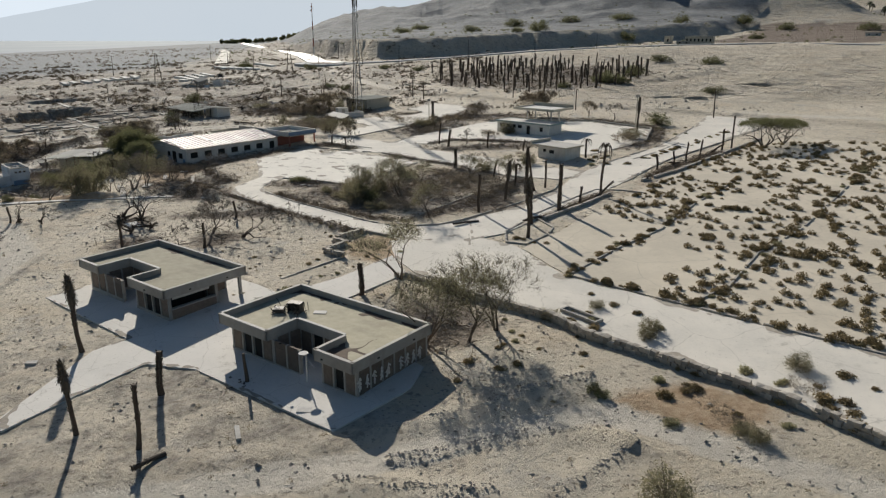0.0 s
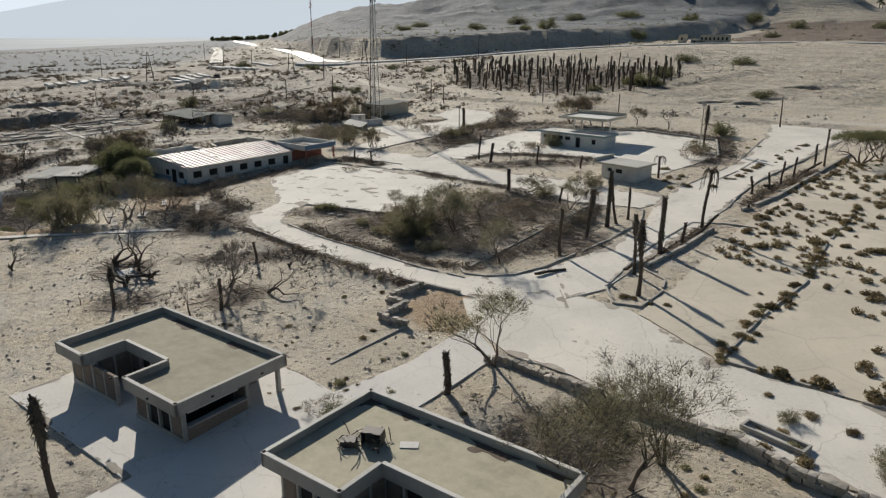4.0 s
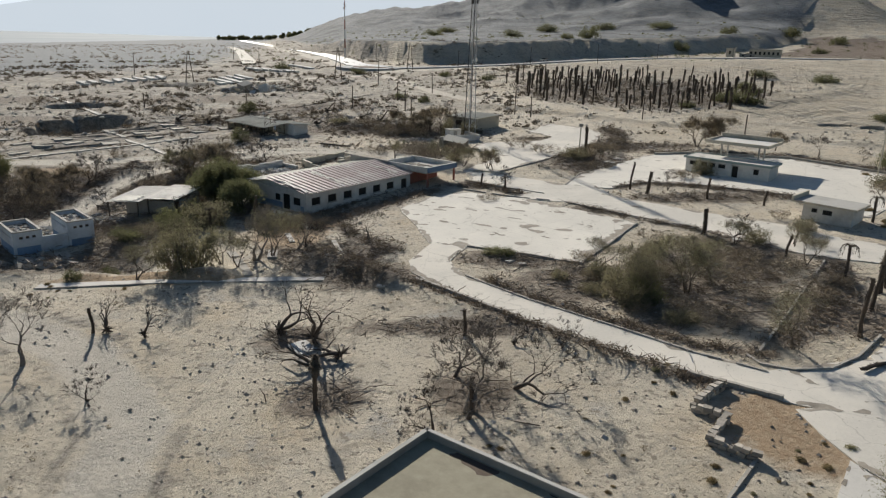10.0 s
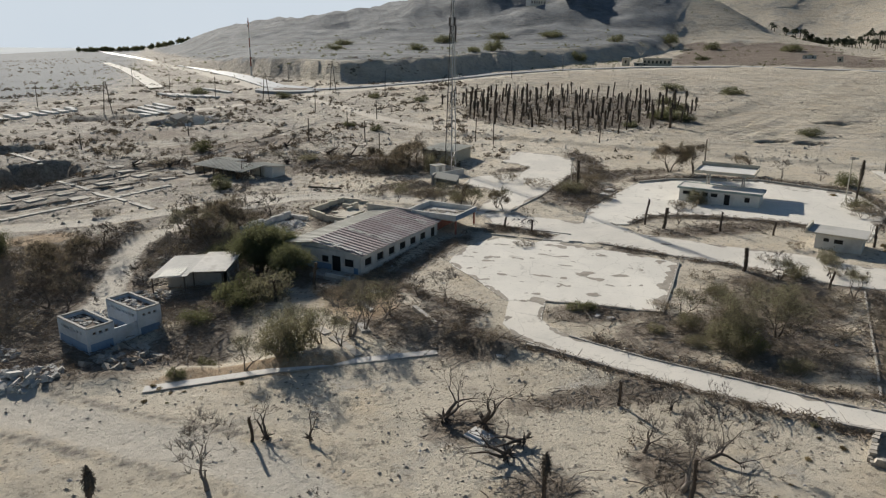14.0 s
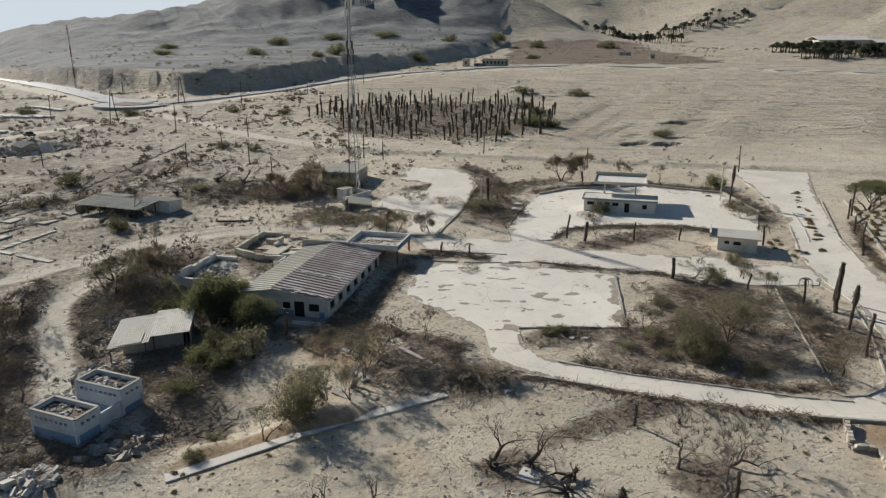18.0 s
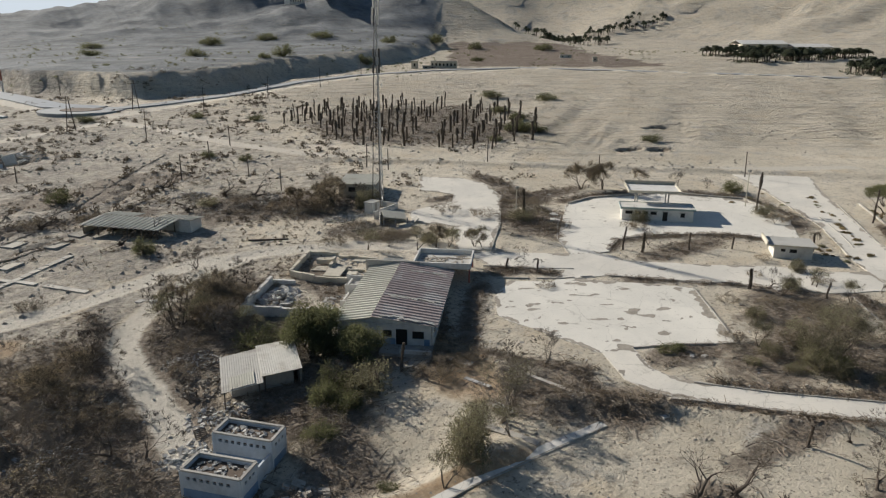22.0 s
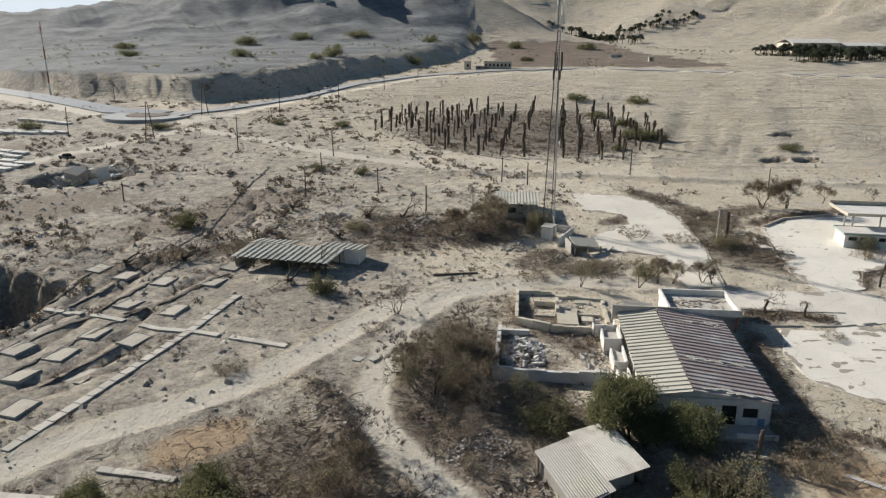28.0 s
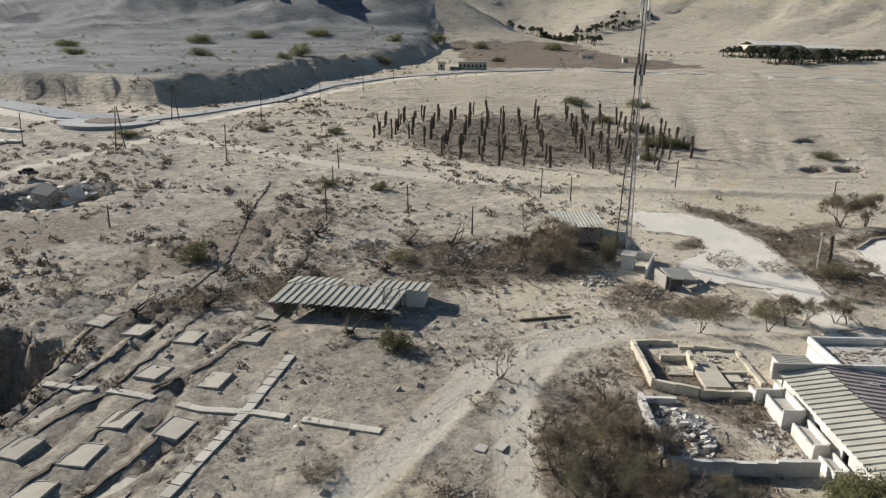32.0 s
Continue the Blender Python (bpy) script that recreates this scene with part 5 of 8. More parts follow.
def filling_station():
    # canopy on posts
    c0 = (14.9, 151.4)
    z = gz(20, 150)
    root = thing("canopy", frame_of(c0, (22.4, 145.1), z), "pale flat filling-station canopy on steel posts", "canopy")
    w, d, h = 9.9, 8.0, 4.2
    part("canopy_roof", Geo().box(0.2, 0.2, h + 0.1, w - 0.2, d - 0.2, h + 0.25), M_WHITE, root)
    for a, b, c, e in ((0, 0, w, 0.2), (0, d - 0.2, w, d), (0, 0.2, 0.2, d - 0.2), (w - 0.2, 0.2, w, d - 0.2)):
        part("canopy_edge", Geo().box(a, b, h, c, e, h + (0.95 if b > 1 else 0.5)), M_CREAM, root)
    for x in (2.0, w - 2.0):
        for y in (2.4, d - 2.4):
            part("post", Geo().box(x - 0.12, y - 0.12, -0.5, x + 0.12, y + 0.12, h + 0.098), M_STEEL, root)
    z = gz(13, 146)
    shop = thing("station_shop", frame_of((11.5, 149.5), (21.3, 140.8), z - 0.1), "low white filling-station building with teal roof edge", "building")
    L, D, h = 12.9, 4.4, 2.45
    holes = [(0.6, 1.9, 1.4, 2.0), (2.4, 3.4, 1.4, 2.0), (3.9, 4.7, 1.4, 2.0), (5.2, 6.3, 1.4, 2.0), (7.4, 8.3, 0, 2.0), (10.6, 11.4, 1.1, 1.9)]
    part("wall", open_wall(Geo(), pose(0, 0, -0.4), L, h + 0.4, 0.2, [(a, b, c + (0.4 if c else 0), e + 0.4) for a, b, c, e in holes]), M_WHITE, shop)
    for a, b, c, e in holes:
        # Near-black sheets stand for the shade inside the station's openings.
        win = part("window" if c else "doorway", Geo().box(a, 0.03, c, b, 0.06, e), M_DARK, shop, "near-black sheet standing for shade in a broken opening")
        part("lintel", Geo().box(a - 0.1, -0.13, e + 0.002, b + 0.1, -0.101, e + 0.12), M_CONC, win)
    part("wall", Geo().box(0.1, D - 0.2, -0.4, L - 0.1, D, h), M_WHITE, shop)
    part("wall", Geo().box(0.0, 0.1, -0.4, 0.2, D, h - 0.004), M_WHITE, shop)
    part("wall", Geo().box(L - 0.2, 0.1, -0.4, L, D, h - 0.004), M_WHITE, shop)
    part("roof", Geo().box(-0.3, -0.3, h + 0.002, L + 0.3, D + 0.3, h + 0.2), M_CAP, shop)
    for a, b, c, e in ((-0.36, -0.36, L + 0.36, -0.3), (-0.36, D + 0.3, L + 0.36, D + 0.36), (-0.36, -0.3, -0.3, D + 0.3), (L + 0.3, -0.3, L + 0.36, D + 0.3)):
        part("roof_edge", Geo().box(a, b, h - 0.05, c, e, h + 0.3), M_TEAL, shop, "pale teal roof edge")
    hut = thing("booth", frame_of((16.5, 121.3), (20.4, 117.2), gz(18, 119)), "small white booth with flat overhanging roof and barred windows", "booth")
    L, D, h = 5.7, 4.2, 2.1
    gaps = [(1.0, 1.7, 1.1, 1.6), (2.3, 3.4, 1.0, 1.6)]
    part("wall", open_wall(Geo(), pose(0, 0, -0.4), L, h + 0.4, 0.2, [(a, b, c + 0.4, e + 0.4) for a, b, c, e in gaps]), M_WHITE, hut)
    for a, b, c, e in gaps:
        win = part("window", Geo().box(a, 0.03, c, b, 0.06, e), M_DARK, hut, "dark barred window")
        for k in range(4):
            x = a + (b - a) * (k + 0.5) / 4
            part("bar", Geo().box(x - 0.02, -0.08, c, x + 0.02, -0.04, e), M_DKSTEEL, win)
    for a, b, c, e in ((0, 0.1, 0.2, D), (L - 0.2, 0.1, L, D), (0.2, D - 0.2, L - 0.2, D)):
        part("wall", Geo().box(a, b, -0.4, c, e, h - 0.004), M_WHITE, hut)
    part("roof", Geo().box(-1.3, -0.7, h + 0.002, L + 0.5, D + 0.4, h + 0.24), M_CREAM, hut)
    part("roof_dust", Geo().box(-1.0, -0.6, h + 0.242, L + 0.4, D + 0.3, h + 0.26), M_CAP, hut)
    part("roof_fin", Geo().box(-1.3, -0.7, h + 0.242, -1.05, D + 0.4, h + 0.75), M_CREAM, hut)


filling_station()


def mast():
    x, y = -22.0, 184.2
    root = thing("radio_mast", pose(x, y, gz(x, y)), "tall lattice radio mast with antennas near its top", "mast")
    levels, H = 22, 46.0
    legs = [(math.cos(a), math.sin(a)) for a in (0.4, 2.494, 4.588)]

    def leg(k, z):
        r = 1.35 * (1 - z / 34) + 0.3 * z / 34 if z < 34 else 0.3
        return (legs[k][0] * r, legs[k][1] * r, z)

    for k in range(3):
        part("leg", Geo().tube([leg(k, 0), leg(k, 34), leg(k, H)], [0.09, 0.07, 0.06], 6), M_STEEL if k != 1 else M_DKSTEEL, root)
    for i in range(levels):
        z0, z1 = H * i / levels, H * (i + 1) / levels
        for k in range(3):
            j = (k + 1) % 3
            part("brace", Geo().tube([leg(k, z0), leg(j, z1)], [0.035, 0.035], 4), M_STEEL, root)
            part("strut", Geo().tube([leg(k, z1), leg(j, z1)], [0.03, 0.03], 4), M_STEEL, root)
    part("ladder", Geo().tube([(0.15, -0.1, 0), (0.1, -0.1, H)], [0.08, 0.08], 5), M_DKSTEEL, root)
    for z in (27, 28.5, 30, 36, 37.5, 39, 43):
        for a in (0.4, 2.5, 4.6):
            part("antenna", Geo().box(-0.14, -0.09, -0.8, 0.14, 0.09, 0.8, pose(0.65 * math.cos(a + z), 0.65 * math.sin(a + z), z, 0, 0, math.degrees(a + z))), M_WHITE if z > 35 else M_DKSTEEL, root)
    for z in (15.5, 24):
        part("dish", Geo().tube([(0.6, -0.5, z), (0.75, -0.65, z)], [0.1, 0.45], 10), M_WHITE, root)
    hx, hy = -20.5, 196
    hut = thing("mast_hut", frame_of((-26.8, 194.6), (-20.0, 189.4), gz(hx, hy)), "small equipment hut with pale flat sheet roof", "hut")
    part("wall", Geo().box(0.4, 0.4, -0.4, 8.0, 0.6, 2.6).box(0.4, 0.6, -0.4, 0.6, 9.4, 2.6).box(7.8, 0.6, -0.4, 8.0, 9.4, 2.6).box(0.6, 9.2, -0.4, 7.8, 9.4, 2.6), M_CREAM, hut)
    part("roof", corrugated((0, 0, 2.62), (8.5, 0, 0), (0, 9.8, 0.3), 0.6, 0.06), M_ZINCDULL, hut)
    part("window_pane", Geo().box(2.5, 0.37, 0.9, 4.0, 0.398, 1.9), M_DARK, hut)
    cab = thing("equipment_cabinet", pose(-25.5, 180.4, gz(-25.5, 180.4), 0, 0, 30), "white equipment cabins behind a white wall at the mast", "cabin")
    part("cabin", Geo().box(-1.3, -0.9, -0.3, 1.3, 0.9, 2.1), M_WHITE, cab)
    part("cabin_roof", Geo().box(-1.45, -1.05, 2.102, 1.45, 1.05, 2.2), M_CONC, cab)
    part("door", Geo().box(-0.4, -0.93, 0, 0.4, -0.902, 1.9), M_CONC, cab)
    part("yard_wall", Geo().box(-4.0, -3.2, -0.4, 4.5, -3.0, 1.3).box(4.3, -3.0, -0.4, 4.5, 2.5, 1.3), M_WHITE, cab)
    coll = thing("collapsed_hut", pose(-24.5, 171.5, gz(-24.5, 171.5), 0, 0, -25), "collapsed hut of broken concrete walls and sheets", "ruin")
    part("wall", Geo().box(-3.5, -1.5, -0.3, -3.3, 1.8, 1.9), M_CONC, coll)
    part("wall", Geo().box(-3.3, 1.6, -0.3, 1.2, 1.8, 1.6), M_CONC, coll)
    part("fallen_roof", Geo().box(-2.6, -1.6, 0, 1.8, 1.5, 0.14, pose(-0.4, 0, 1.4, 12, 8, 4)), M_ZINC, coll)
    part("fallen_slab", Geo().box(-1.2, -1.0, 0, 1.2, 1.0, 0.14, pose(2.8, -0.2, 0.1, 0, -38, 10)), M_CONC, coll)
    for i, px in enumerate((-2.8, -0.6, 1.6)):
        part("post", Geo().box(px - 0.1, -1.5, -0.3, px + 0.1, -1.3, 1.7 - 0.25 * i), M_CONC, coll)


mast()


# ---- plants ----
def limb(geo, tips, rng, p, d, length, r, level, levels, split, up, wobble=0.25, thin=0.62, keep=(0.58, 0.85)):
    """One limb and its children; gathers the ends of the last level in tips."""
    pts, radii = [p], [r]
    n = 3 if level < 2 else 2
    for i in range(n):
        d = (d + Vector((rng.uniform(-wobble, wobble), rng.uniform(-wobble, wobble), rng.uniform(-wobble, wobble) + up))).normalized()
        p = p + d * (length / n)
        pts.append(p)
        radii.append(r * (1 - 0.4 * (i + 1) / n))
    geo.tube(pts, radii, 7 if level == 0 else (5 if level < 2 else 3), cap=level == 0)
    if level >= levels:
        tips.append((pts[-1], d))
        return
    for k in range(rng.choice(split)):
        side = Vector((rng.uniform(-1, 1), rng.uniform(-1, 1), rng.uniform(-0.25, 0.7))).normalized()
        nd = (d * rng.uniform(0.7, 1.2) + side * rng.uniform(0.6, 1.05)).normalized()
        limb(geo, tips, rng, pts[-1] if k < 2 else pts[-2], nd, length * rng.uniform(*keep), radii[-1] * (0.85 if k == 0 else thin), level + 1, levels, split, up, wobble, thin, keep)


def leaf_cloud(centres, per, spread, size, seed, flat=1.0, thin=0.32):
    """Many small leaf blades round given points."""
    g = np.random.RandomState(seed)
    c = np.repeat(np.array(centres, float), per, axis=0)
    n = len(c)
    c = c + g.normal(0, spread, (n, 3)) * (1, 1, flat)
    a = g.normal(0, 1, (n, 3))
    a /= np.linalg.norm(a, axis=1)[:, None]
    b = np.cross(a, g.normal(0, 1, (n, 3)))
    b /= np.linalg.norm(b, axis=1)[:, None]
    s = size * g.uniform(0.5, 1.4, (n, 1))
    vs = np.stack([c - a * s, c + b * s * thin, c + a * s, c - b * s * thin], 1).reshape(-1, 3)
    geo = Geo()
    geo.v = [tuple(v) for v in vs.tolist()]
    geo.f = [(i, i + 1, i + 2, i + 3) for i in range(0, 4 * n, 4)]
    return geo


def tree(seed, name, label, levels=4, stems=1, length=1.7, r=0.13, split=(2, 3), up=0.05, leaves=0, spread=0.25, size=0.12, bark=None, leaf=None, twigs=3, lean=0.3, category="tree", fork=0, wobble=0.25, keep=(0.58, 0.85)):
    rng = random.Random(seed)
    root = thing(name, Matrix(), label, category)
    tips = []
    for k in range(stems):
        geo, own = Geo(), []
        a = rng.uniform(0, 6.28)
        limb(geo, own, rng, Vector((0.12 * k * math.cos(a), 0.12 * k * math.sin(a), -0.15)), Vector((lean * math.cos(a), lean * math.sin(a), 1)).normalized(), length, r * rng.uniform(0.75, 1.0), 0, levels, split, up, wobble, 0.62, keep)
        part("trunk", geo, bark or M_BARK, root, smooth=True)
        tips += own
    tw = Geo()
    for p, d in tips:
        for _ in range(twigs):
            e = p + (d + Vector((rng.uniform(-0.9, 0.9), rng.uniform(-0.9, 0.9), rng.uniform(-0.6, 0.8)))).normalized() * rng.uniform(0.3, 0.8)
            q = (p + e) / 2 + Vector((rng.uniform(-0.06, 0.06), rng.uniform(-0.06, 0.06), 0.03))
            tw.tube([p, q, e], [0.015, 0.011, 0.005], 3, False)
            for _ in range(fork):
                f = q + (e - p).normalized() * rng.uniform(0.1, 0.3) + Vector((rng.uniform(-0.35, 0.35), rng.uniform(-0.35, 0.35), rng.uniform(-0.2, 0.35)))
                tw.tube([q, f], [0.009, 0.005], 3, False)
    tagged(part("twig_mass", tw, bark or M_BARK, root), kind="stuff")
    if leaves:
        tagged(part("crown", leaf_cloud([tuple(p + d * 0.2) for p, d in tips], leaves, spread, size, seed), leaf or M_LEAF, root), kind="stuff")
    top = max(v[2] for v in tw.v)
    return root, top


def bush(seed, name, label, radius=1.6, high=1.8, clumps=60, leaves=36, leaf=None, size=0.11, sticks=60, category="bush", thin=0.32):
    """A dense bush: many stems from the ground and clumps of leaves near its surface."""
    rng = random.Random(seed)
    root = thing(name, Matrix(), label, category)
    geo, cs = Geo(), []
    for i in range(clumps):
        a, e = rng.uniform(0, 6.28), rng.uniform(0.05, 1.0)
        k = rng.uniform(0.55, 1.08) * (0.75 + 0.5 * float(value_noise(np.array(2 * math.cos(a) + seed), np.array(2 * math.sin(a)), seed)))
        cs.append((radius * k * math.cos(a) * math.sqrt(1 - e * e * 0.8), radius * k * math.sin(a) * math.sqrt(1 - e * e * 0.8), high * e * k + 0.1))
    for i in range(sticks):
        c = cs[rng.randrange(len(cs))]
        q = (c[0] * 1.12, c[1] * 1.12, c[2] * 1.15 + rng.uniform(0, 0.25))
        geo.tube([(c[0] * 0.1, c[1] * 0.1, -0.1), (c[0] * 0.5, c[1] * 0.5, c[2] * 0.65), q], [0.04, 0.025, 0.008], 3, False)
    tagged(part("stem_tangle", geo, M_BARKBROWN, root), kind="stuff")
    tagged(part("foliage", leaf_cloud(cs, leaves, 0.24 * radius / 1.6, size, seed, 1.0, thin), leaf or M_LEAF, root), kind="stuff")
    return root, high


def thicket(seed, name, label):
    """A dry thicket: many thin crooked stems that fork into bare twigs, with a few dead leaves."""
    rng = random.Random(seed)
    root = thing(name, Matrix(), label, "thicket")
    geo, tw, tips = Geo(), Geo(), []
    for k in range(17):
        a, r = rng.uniform(0, 6.28), 0.9 * math.sqrt(rng.random())
        out = 0.35 + 0.5 * r
        limb(geo, tips, rng, Vector((r * math.cos(a), r * math.sin(a), -0.1)), Vector((out * math.cos(a), out * math.sin(a), 1)).normalized(), rng.uniform(0.5, 0.8), rng.uniform(0.022, 0.04), 1, 3, (2, 2, 3), 0.0)
    for p, d in tips:
        for _ in range(7):
            e = p + (d + Vector((rng.uniform(-1, 1), rng.uniform(-1, 1), rng.uniform(-0.7, 0.7)))).normalized() * rng.uniform(0.2, 0.5)
            tw.tube([p, e], [0.011, 0.005], 3, False)
    tagged(part("stem_tangle", geo, M_BARKBROWN, root), kind="stuff")
    tagged(part("twig_mass", tw, M_BARKBROWN, root), kind="stuff")
    tagged(part("dead_leaves", leaf_cloud([tuple(p) for p, d in tips], 9, 0.2, 0.06, seed), M_LEAFDRY, root), kind="stuff")
    return root, max(v[2] for v in tw.v)


def palm(seed, style):
    """A dead date palm, five metres high: 0 ragged head, 1 bare stump, 2 hanging fronds, 3 thick ragged trunk."""
    rng = random.Random(seed)
    label = ("dead palm trunk with a ragged dark head", "bare dead palm trunk without a crown", "dead palm with dry fronds hanging from its top", "thick dead palm trunk with a shaggy coat of frond stubs")[style]
    root = thing("dead_palm", Matrix(), label, "palm", "dead palms")
    bend = rng.uniform(-0.35, 0.35)
    pts = [(bend * (z / 5) ** 2, 0.12 * math.sin(z), z) for z in (-0.2, 0.3, 1.2, 2.2, 3.2, 4.2, 5.0)]
    base = 0.21 if style != 3 else 0.30
    part("trunk", Geo().tube(pts, [base * k for k in (1.25, 1.0, 0.85, 0.82, 0.8, 0.85, 0.7)], 9), M_PALM, root, smooth=False)
    geo = Geo()
    stubs = Geo()
    for i in range(70 if style == 3 else 34):
        z = rng.uniform(0.6 if style == 3 else 1.5, 5.0)
        a = rng.uniform(0, 6.28)
        x = bend * (z / 5) ** 2
        d = Vector((math.cos(a), math.sin(a), 0))
        p = Vector((x, 0.12 * math.sin(z), z)) + d * base * 0.75
        stubs.tube([p, p + d * 0.10 + Vector((0, 0, 0.18))], [0.05, 0.02], 4)
    tagged(part("frond_stub_coat", stubs, M_PALM, root), kind="stuff")
    if style in (0, 3):
        for i in range(380 if style == 0 else 260):
            a, z = rng.uniform(0, 6.28), rng.uniform(3.5, 5.2) if style == 0 else rng.uniform(1.6, 5.1)
            d = Vector((math.cos(a), math.sin(a), 0))
            p = Vector((bend * (z / 5) ** 2, 0, z)) + d * 0.12
            reach = (0.5 * math.sin(3.1416 * min(max((z - 3.3) / 2.1, 0.08), 0.95))) if style == 0 else 0.3
            q = p + d * rng.uniform(0.3, 1.0) * reach + Vector((0, 0, rng.uniform(-0.8, 0.3)))
            w = Vector((-d.y, d.x, 0)) * rng.uniform(0.05, 0.12)
            geo.add([tuple(p - w), tuple(p + w), tuple(q + w * 0.4), tuple(q - w * 0.4)], [(0, 1, 2, 3)])
        tagged(part("dead_frond_head", geo, M_FROND, root), kind="stuff")
    if style == 2:
        for i in range(16):
            a = rng.uniform(0, 6.28)
            d = Vector((math.cos(a), math.sin(a), 0))
            p = Vector((bend, 0, 4.9))
            arc = [p, p + d * 0.5 + Vector((0, 0, 0.3)), p + d * 0.95 + Vector((0, 0, -0.1)), p + d * rng.uniform(0.9, 1.25) + Vector((0, 0, rng.uniform(-1.6, -0.8)))]
            stem = Geo().tube(arc, [0.03, 0.025, 0.02, 0.01], 3, False)
            for s in range(22):
                t = rng.uniform(0.3, 3)
                k = int(min(t, 2))
                b = arc[k].lerp(arc[k + 1], t - k)
                e = b + Vector((rng.uniform(-0.2, 0.2), rng.uniform(-0.2, 0.2), rng.uniform(-0.5, -0.2)))
                w = Vector((rng.uniform(-0.02, 0.02), rng.uniform(-0.02, 0.02), 0.0)) + d * 0.015
                stem.add([tuple(b - w), tuple(b + w), tuple(e)], [(0, 1, 2)])
            part("frond", stem, M_FROND, root)
    return root, 5.0


class Stock:
    """Kinds of plants: each kind is built where it first stands and copied from then on."""

    def __init__(self):
        self.made = {}

    def put(self, key, build, x, y, high=None, wide=None, turn=0.0, lean=(0.0, 0.0), sink=0.05):
        first = key not in self.made
        if first:
            self.made[key] = [*build(), None]
        ob, natural, done = self.made[key]
        s = (high or natural) / natural
        w = wide or s
        m = pose(x, y, gz(x, y) - sink, lean[0], lean[1], turn) @ Matrix.Diagonal((w, w, s, 1))
        if first:
            ob.matrix_basis = m
            self.made[key][2] = Matrix.Diagonal((w, w, s, 1)).inverted()
            return ob
        return copy_thing(ob, m @ done)


STOCK = Stock()
RNG = random.Random(77)


def bare(v):
    return lambda: tree(100 + v, "bare_tree", "leafless dead tree with crooked grey-brown branches", 4, 1 + v % 2, 1.25 + 0.15 * (v % 3), 0.23, (2, 2, 3), 0.02, bark=M_BARKGREY if v % 3 == 0 else M_BARK, twigs=8, lean=0.4, fork=2, wobble=0.36, keep=(0.74, 1.02))


def leafy(v):
    return lambda: tree(200 + v, "sparse_tree", "half-dry tree with thin dusty olive leaves", 4, 2 + v % 2, 2.3, 0.15, (2, 3, 3), 0.05, 72, 0.40, 0.056, bark=M_BARKDEAD, twigs=5, lean=0.4, fork=1)


def brown(v):
    return lambda: tree(250 + v, "brown_tree", "dying tree with a brown haze of twigs and dead leaves", 4, 2 + v % 2, 1.7, 0.14, (2, 3, 3), 0.03, 70, 0.34, 0.055, bark=M_BARKDEAD, leaf=M_LEAFDRY, twigs=8, lean=0.45, fork=2)


def green(v):
    return lambda: tree(300 + v, "dense_tree", "dense dusty dark green tree", 4, 3, 1.1, 0.12, (3, 3, 4), 0.03, 60, 0.27, 0.085, leaf=M_LEAFGREEN, twigs=2, lean=0.5)


def scrub(v):
    kinds = [("olive_bush", "dusty olive bush on dead litter", M_LEAFOLIVE), ("dry_thicket", "dry brown thicket of twigs and dead leaves", M_LEAFDRY), ("green_bush", "dark green bush with dusty leaves", M_LEAFGREEN)]
    n, lab, mat = kinds[v % 3]
    if v % 3 == 1:
        return lambda: thicket(400 + v, n, lab)
    return lambda: bush(400 + v, n, lab, 1.6, 1.8, 90, 34, mat, 0.095, 80)


# dead palms: x, y, height, style
PALMS = [(-28.5, 50.8, 6.1, 0), (-19.5, 43.7, 3.3, 3), (-23.1, 39.0, 5.0, 0), (-18.4, 37.2, 4.4, 1), (-7.5, 60.8, 3.0, 3), (-56.7, 89.3, 2.3, 1), (-36.9, 77.6, 3.7, 0), (-27.0, 76.3, 3.0, 1)]
PALMS += [(9.6, 76.5, 6.6, 0), (10.6, 81.5, 5.8, 0), (14.8, 87.3, 5.9, 3), (21.5, 94.0, 7.0, 2), (17.8, 89.6, 2.5, 1), (4.6, 87.8, 4.9, 1), (8.4, 92.8, 5.3, 0), (11.6, 96.9, 6.4, 3)]
PALMS += [(14.7, 99.5, 4.0, 1), (10.5, 100.7, 3.3, 2), (7.9, 107.2, 2.3, 1), (33.4, 108.9, 2.4, 1), (36.8, 111.4, 2.3, 1), (39.4, 113.4, 3.3, 1), (43.0, 117.4, 2.9, 1), (48.6, 122.6, 3.6, 1)]
PALMS += [(50.6, 123.4, 5.6, 1), (38.2, 139.6, 7.2, 0), (14.6, 127.5, 2.1, 1), (8.4, 131.2, 3.0, 1), (1.0, 134.6, 3.2, 3), (-0.7, 137.2, 4.1, 1), (2.0, 115.2, 3.0, 3), (24.3, 119.4, 3.2, 2)]
PALMS += [(-66.2, 81.5, 4.4, 0), (-26.8, 88.4, 2.4, 1), (-19.0, 137.2, 2.0, 2), (-22.2, 140.7, 1.8, 1), (-55.9, 118.3, 2.6, 2), (-51.4, 121.4, 3.4, 1), (-2.1, 161.8, 5.3, 3)]
for i, (x, y, h, style) in enumerate(PALMS):
    v = (style, i % 3)
    STOCK.put(("palm", v), lambda v=v: palm(10 + v[0] * 7 + v[1], v[0]), x, y, h, RNG.uniform(0.85, 1.1) * (0.9 if h > 3 else 0.8), RNG.uniform(0, 360), (RNG.uniform(-4, 4), RNG.uniform(-4, 4)))
